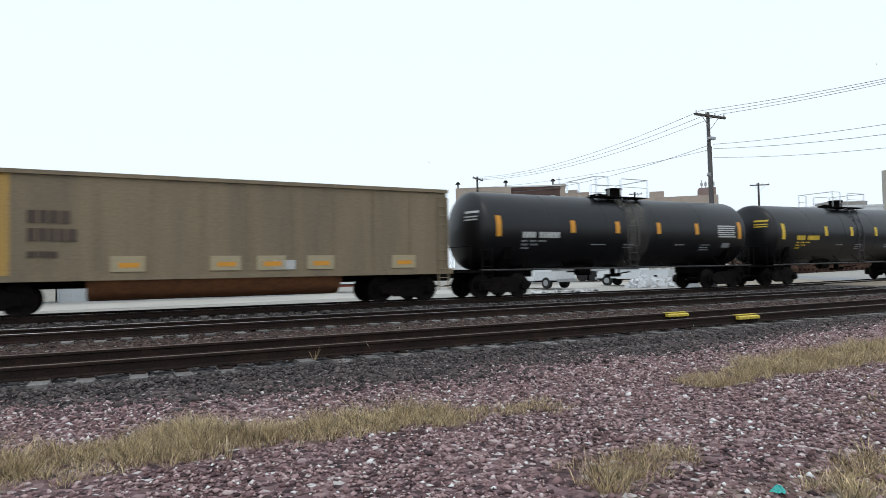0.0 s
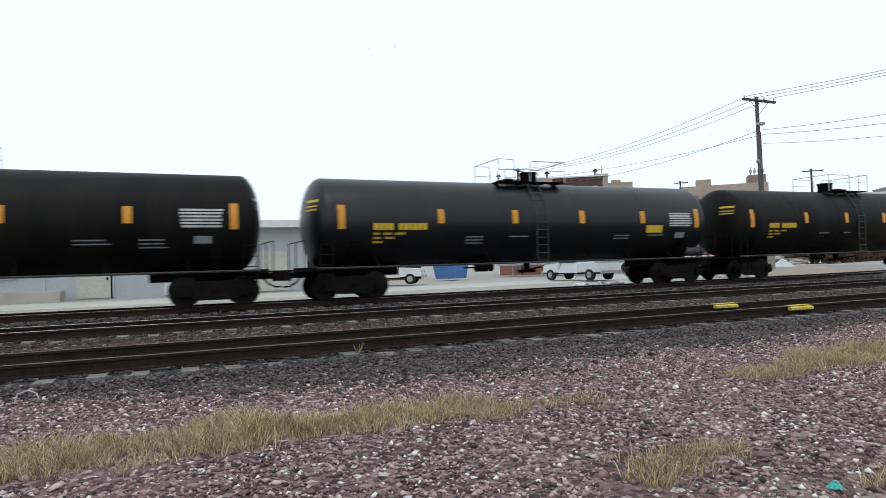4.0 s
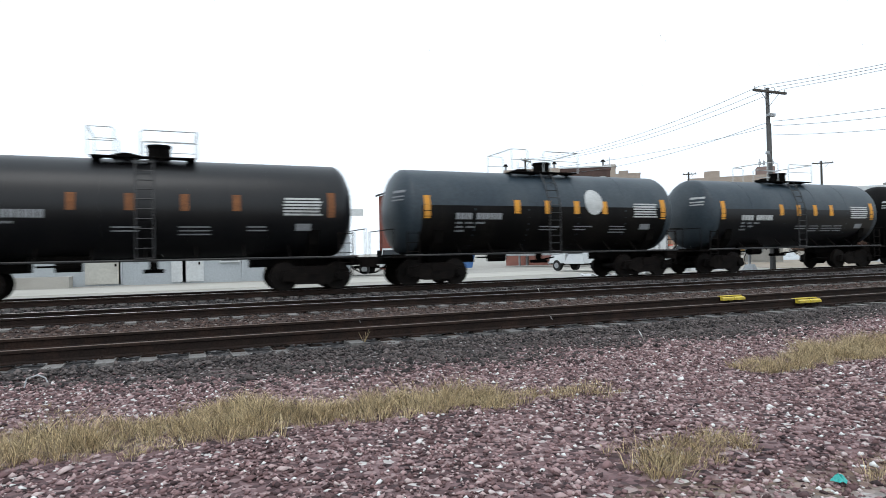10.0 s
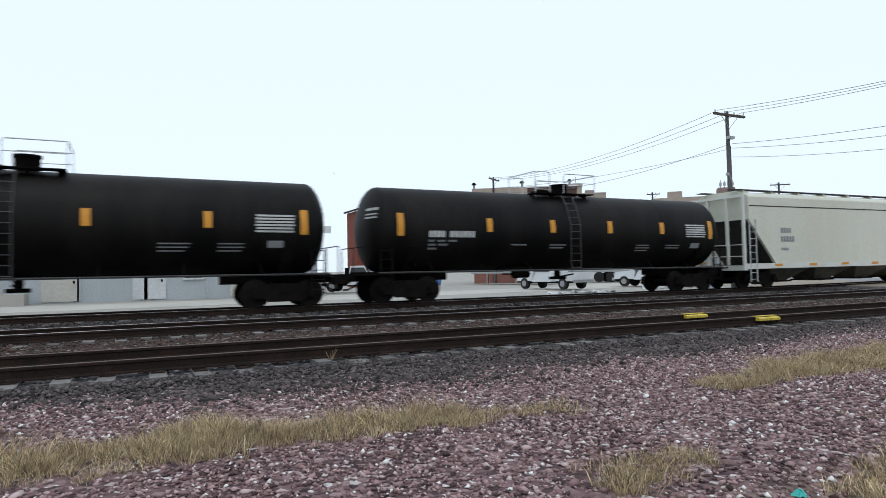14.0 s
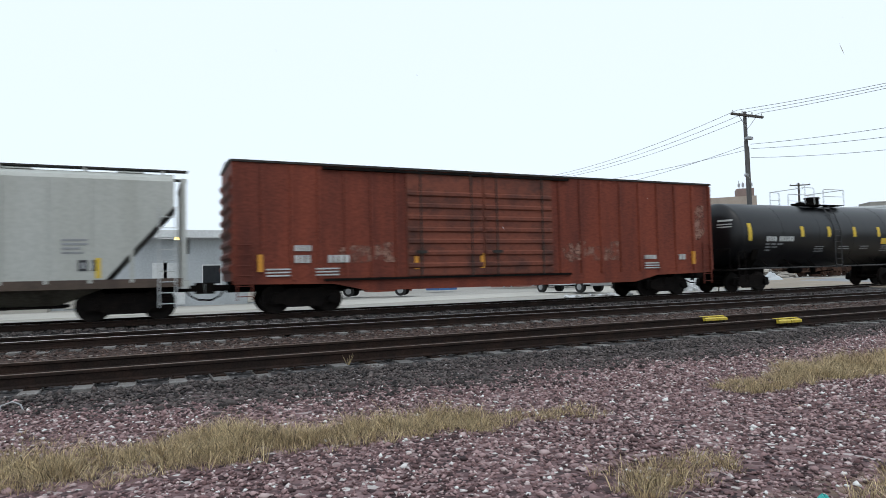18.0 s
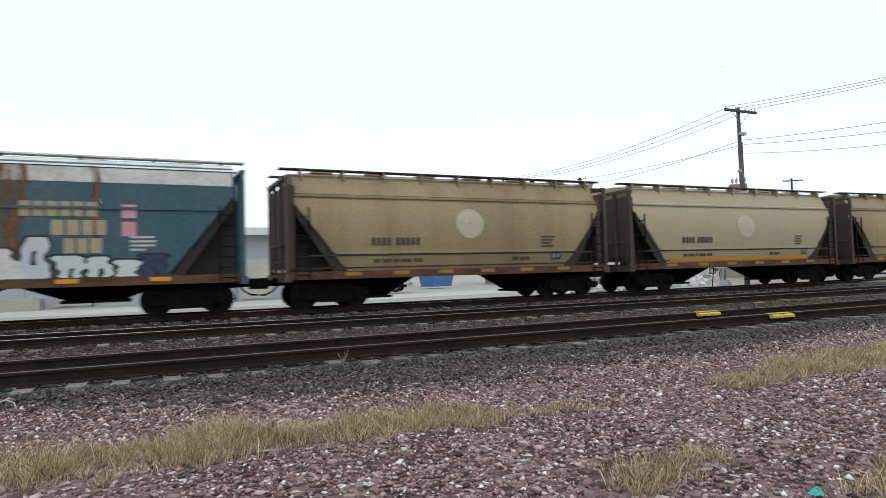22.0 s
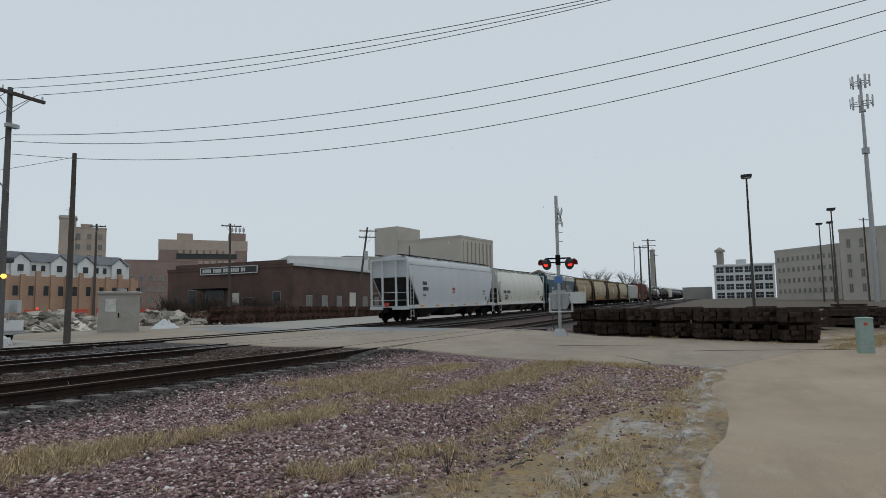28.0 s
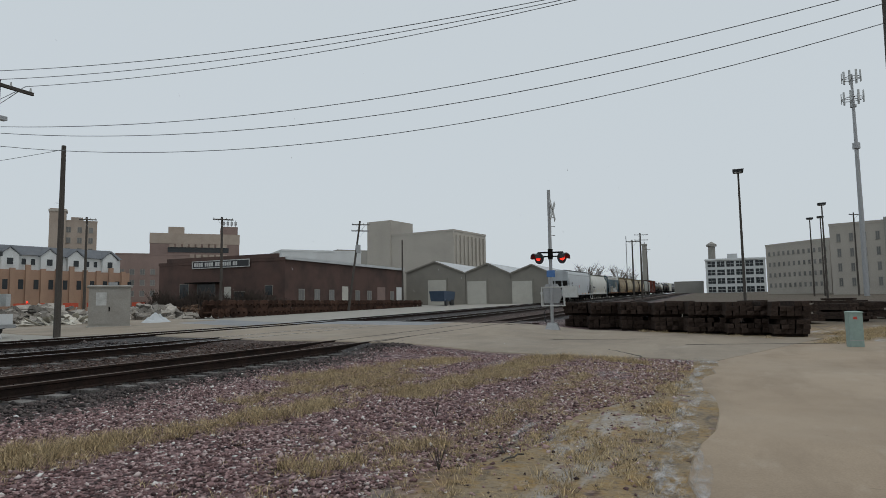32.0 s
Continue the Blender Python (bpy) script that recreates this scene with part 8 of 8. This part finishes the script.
def pickup(x, y, turn, flatbed, label):
    p = thing("pickup_truck", label, "pickup truck", pose(x, y, 0.1, 0, 0, turn), group="white pickup trucks")
    part("chassis", Geo().box(-2.7, 2.6, -0.5, 0.5, 0.42, 0.62), M["under"], p)
    part("hood", Geo().hexa([(1.1, -0.95, 0.55), (2.75, -0.92, 0.55), (2.75, 0.92, 0.55), (1.1, 0.95, 0.55), (1.1, -0.9, 1.2), (2.65, -0.82, 1.08), (2.65, 0.82, 1.08), (1.1, 0.9, 1.2)]), truck_white, p)
    part("cab", Geo().hexa([(-0.75, -0.95, 0.5), (1.15, -0.95, 0.5), (1.15, 0.95, 0.5), (-0.75, 0.95, 0.5), (-0.55, -0.78, 1.85), (0.45, -0.78, 1.85), (0.45, 0.78, 1.85), (-0.55, 0.78, 1.85)]), truck_white, p)
    for s in (-1, 1):
        part("side_window", Geo().hexa([(-0.55, s * 0.9, 1.2), (0.8, s * 0.9, 1.2), (0.8, s * 0.88, 1.2), (-0.55, s * 0.88, 1.2), (-0.48, s * 0.82, 1.72), (0.42, s * 0.82, 1.72), (0.42, s * 0.8, 1.72), (-0.48, s * 0.8, 1.72)]), glass_dark, p)
        for xx in (-1.85, 1.9):
            wh = part("wheel", Geo().cyl((xx, s * 0.72, 0.38), (xx, s * 0.98, 0.38), 0.38, 18), tyre_m, p, smooth=40)
            part("rim", Geo().cyl((xx, s * 0.97, 0.38), (xx, s * 1.0, 0.38), 0.21, 14), M["galv"], wh)
        part("headlight", Geo().box(2.66, 2.78, s * 0.85, s * 0.55, 0.82, 1.0), M["rail_grey"], p)
    part("windscreen", Geo().hexa([(1.12, -0.8, 1.22), (1.14, -0.8, 1.22), (1.14, 0.8, 1.22), (1.12, 0.8, 1.22), (0.5, -0.7, 1.78), (0.52, -0.7, 1.78), (0.52, 0.7, 1.78), (0.5, 0.7, 1.78)]), glass_dark, p)
    if flatbed:
        part("flatbed", Geo().box(-2.9, -0.8, -1.0, 1.0, 0.72, 0.86), M["under"], p)
        part("headboard", Geo().box(-0.9, -0.82, -0.95, 0.95, 0.86, 1.7), M["under"], p)
    else:
        part("bed", Geo().box(-2.75, -0.8, -0.95, -0.87, 0.55, 1.15).box(-2.75, -0.8, 0.87, 0.95, 0.55, 1.15).box(-2.75, -2.67, -0.87, 0.87, 0.55, 1.15).box(-2.75, -0.8, -0.87, 0.87, 0.55, 0.65), truck_white, p)
    part("bumper", Geo().box(2.72, 2.9, -0.92, 0.92, 0.45, 0.66), M["galv"], p)
    part("rear_bumper", Geo().box(-2.95, -2.78, -0.9, 0.9, 0.45, 0.62), M["galv"], p)
    return p


pickup(26.6, 36.5, 99, False, "white pickup truck parked in the yard")
pickup(34.6, 35.0, 112, False, "white pickup truck parked behind the snow heap")
pickup(14.9, 43.8, -30, True, "white flatbed pickup truck parked beside the workshop")
dump = thing("dumpster", "blue steel waste dumpster in the yard", "dumpster", pose(23.4, 51.0, 0.1, 0, 0, 20))
part("tub", Geo().hexa([(-1.1, -0.8, 0.1), (1.1, -0.8, 0.1), (1.1, 0.8, 0.1), (-1.1, 0.8, 0.1), (-1.3, -0.95, 1.3), (1.3, -0.95, 1.3), (1.3, 0.95, 1.3), (-1.3, 0.95, 1.3)]), M["blue_mark"], dump)
part("lid", Geo().box(-1.32, 1.32, -0.97, 0.97, 1.3, 1.38), M["black_mark"], dump)
snow = mat("snow", (0.6, 0.61, 0.62), 0.8, 0, (0.3, 0.3, 0.29), 0.6, 1.5, 0.15, 15, 0.2)
heap("snow_heap", "grey-white heap of old snow and rubble", 33.4, 32.2, 2.0, 1.1, 0.75, 110, (0.6, 0.5, 0.35), snow, 21, "snow heap")
heap("snow_heap", "grey-white heap of old snow and rubble", 24.0, 30.0, 2.4, 0.4, 0.05, 26, (0.5, 0.3, 0.06), snow, 22, "snow heap")
for k, (x, y, L) in enumerate(((41.5, 50.0, 7.0), (34.0, 52.5, 9.0))):
    t = thing("box_trailer", "white box trailer parked on its legs", "trailer", pose(x, y, 0.15, 0, 0, -60), group="white box trailers")
    part("box", Geo().box(-L / 2, L / 2, -1.25, 1.25, 1.15, 3.9), wall_white, t)
    part("floor_rail", Geo().box(-L / 2, L / 2, -1.27, 1.27, 1.0, 1.15), M["galv"], t)
    for xx in (L / 2 - 1.4, L / 2 - 2.6):
        part("wheel", Geo().cyl((xx, -1.25, 0.5), (xx, -0.95, 0.5), 0.5, 16), tyre_m, t)
        part("wheel", Geo().cyl((xx, 0.95, 0.5), (xx, 1.25, 0.5), 0.5, 16), tyre_m, t)
    part("landing_leg", Geo().box(-L / 2 + 1.5, -L / 2 + 1.65, -0.8, -0.65, 0, 1.0).box(-L / 2 + 1.5, -L / 2 + 1.65, 0.65, 0.8, 0, 1.0), M["galv"], t)

# ---------------------------------------------------------------- small things on the ground
teal = mat("teal", (0.05, 0.4, 0.36), 0.5, 0, (0.03, 0.25, 0.24), 0.5, 8.0)
g = Geo()
rows = [[(0.055 * math.cos(a) * k + 0.02 * noise.noise(Vector((a, k, 1))), 0.04 * math.sin(a) * k, 0.01 + 0.035 * (1 - k) + 0.025 * noise.noise(Vector((a * 2, k * 4, 5)))) for a in np.linspace(0, 2 * math.pi, 17)] for k in (0.05, 0.4, 0.7, 1.0)]
tagged(part("crumpled_wrapper", g.grid(rows), teal, at=pose(3.58, 2.5, ground_z(3.58, 2.5) + 0.025)), "crumpled teal plastic wrapper on the gravel", "litter")
rnd = random.Random(44)
for i, (x, y) in enumerate(((2.75, 9.5), (1.6, 9.9), (15.2, 3.9), (22.6, 3.2), (14.6, 2.6), (20.4, 2.2))):
    w_t = thing("weed", "small dry brown weed tuft", "weed", pose(x, y, ground_z(x, y)), group="dry weeds")
    for k in range(9):
        a, l = rnd.uniform(0, 6.28), rnd.uniform(0.1, 0.24)
        part("stalk", Geo().cyl((0, 0, 0), (0.5 * l * math.cos(a), 0.5 * l * math.sin(a), l), 0.004, 4, 0.002), M["hop_tan" if i < 2 else "pole"], w_t)
for i, (x, y, a) in enumerate(((12.3, 6.8, 10), (12.55, 6.9, -25), (16.0, 1.9, 15), (20.9, 1.7, -20), (21.2, 1.9, 25), (11.0, 1.5, 40))):
    tagged(part("dead_branch", Geo().pipe([(-0.16, 0, 0.012), (-0.08, 0.012, 0.022), (0.02, 0.0, 0.018), (0.1, 0.025, 0.024), (0.17, 0.01, 0.012)], 0.008, 5).pipe([(-0.04, 0.006, 0.02), (0.03, 0.05, 0.02), (0.09, 0.07, 0.012)], 0.005, 5), M["pole"], at=pose(x, y, ground_z(x, y) + 0.015, 0, 0, a)), "short dark dead branch on the ground", "branch")
tagged(part("loose_tie", TIE_BLOCK[0], None, at=pose(45.2, 8.6, grade(45) + 0.1, 0, 0, 70)), "single dark tie lying beside the crossing", "tie")
tagged(part("yellow_glove", Geo().hexa([(-0.09, -0.05, 0), (0.09, -0.06, 0), (0.1, 0.05, 0), (-0.08, 0.06, 0), (-0.07, -0.04, 0.05), (0.07, -0.05, 0.06), (0.08, 0.04, 0.05), (-0.06, 0.05, 0.04)]), yellow_paint, at=pose(-2.3, 8.6, ground_z(-2.3, 8.6) + 0.02)), "small yellow painted scrap lying in the ballast", "scrap")
tagged(part("cable_loop", Geo().pipe([(0.0, 0, 0), (0.02, 0.04, 0.1), (0.12, 0.06, 0.13), (0.2, 0.05, 0.09), (0.24, 0.0, 0.0)], 0.009), M["galv"], at=pose(-1.5, 8.3, ground_z(-1.5, 8.3))), "loop of grey cable in the ballast", "cable")
seam_m = mat("seam_m", (0.5, 0.48, 0.44), 0.8)
for i, (x, y, L, a) in enumerate(((19.4, -0.6, 0.5, 12), (24, -2.6, 0.8, -10))):
    g = Geo()
    pts = [(L * (k / 6 - 0.5), 0.05 * math.sin(2.3 * k + i), 0) for k in range(7)]
    for p, q in zip(pts, pts[1:]):
        g.box(p[0], q[0] + 0.01, min(p[1], q[1]) - 0.012, max(p[1], q[1]) + 0.012, -0.01, 0.006)
    tagged(part("road_mark", g, seam_m, at=pose(x, y, pave_z(x, y) + 0.004, 0, 0, a)), "short pale scratch in the road surface", "road mark", kind="structure")
crack_m = mat("crack_m", (0.07, 0.06, 0.05), 0.9)
for x, y, L, a in ((32.5, 2.2, 2.6, 24), (35, 9.5, 6.0, 4), (36.5, -1.5, 5.0, -70), (38, 4, 4.5, 100)):
    g = Geo()
    rnd = random.Random(int(x * 10))
    pts, yy = [], 0.0
    for k in range(15):
        yy += rnd.uniform(-0.06, 0.06)
        pts.append((L * (k / 14 - 0.5), yy))
    for p, q in zip(pts, pts[1:]):
        g.hexa([(p[0], p[1] - 0.02, -0.01), (q[0], q[1] - 0.02, -0.01), (q[0], q[1] + 0.02, -0.01), (p[0], p[1] + 0.02, -0.01), (p[0], p[1] - 0.02, 0.004), (q[0], q[1] - 0.02, 0.004), (q[0], q[1] + 0.02, 0.004), (p[0], p[1] + 0.02, 0.004)])
    tagged(part("road_crack", g, crack_m, at=pose(x, y, pave_z(x, y) + 0.008, 0, 0, a)), "dark filled crack in the road", "road crack", kind="structure")


# ---------------------------------------------------------------- falling snow
def build_snow():
    """Small flakes all through the air; the whole fall drifts down and along."""
    rng = np.random.default_rng(77)
    n = 2600
    c = np.stack([rng.uniform(-45, 42, n), rng.uniform(1.2, 8.0, n), rng.uniform(0.0, 60, n)], 1)
    d = np.array([0.55, 0.0, -0.83])
    e = np.array([0.83, 0.0, 0.55])
    r = rng.uniform(0.0012, 0.0026, n)[:, None]
    k = rng.uniform(5.0, 14.0, n)[:, None]
    f = np.array([0.0, 1.0, 0.0])
    V3 = np.stack([c + d * r * k, c - d * r * k, c + e * r, c - e * r, c + f * r, c - f * r], 1).reshape(-1, 3)
    tri = np.array([(0, 2, 4), (2, 1, 4), (1, 3, 4), (3, 0, 4), (2, 0, 5), (1, 2, 5), (3, 1, 5), (0, 3, 5)])
    F = (tri[None] + (np.arange(n) * 6)[:, None, None]).ravel()
    flake = mat("flake", (0.8, 0.82, 0.84), 0.7, 0, (0.7, 0.72, 0.74), 0.3, 5.0, 0.05, 20, 0)
    return tagged(new("falling_snow", quick_mesh("falling_snow", V3, F, 3, flake)), "sparse white snowflakes drifting down through the air", "snow", kind="stuff")


SNOW = build_snow()


motions()
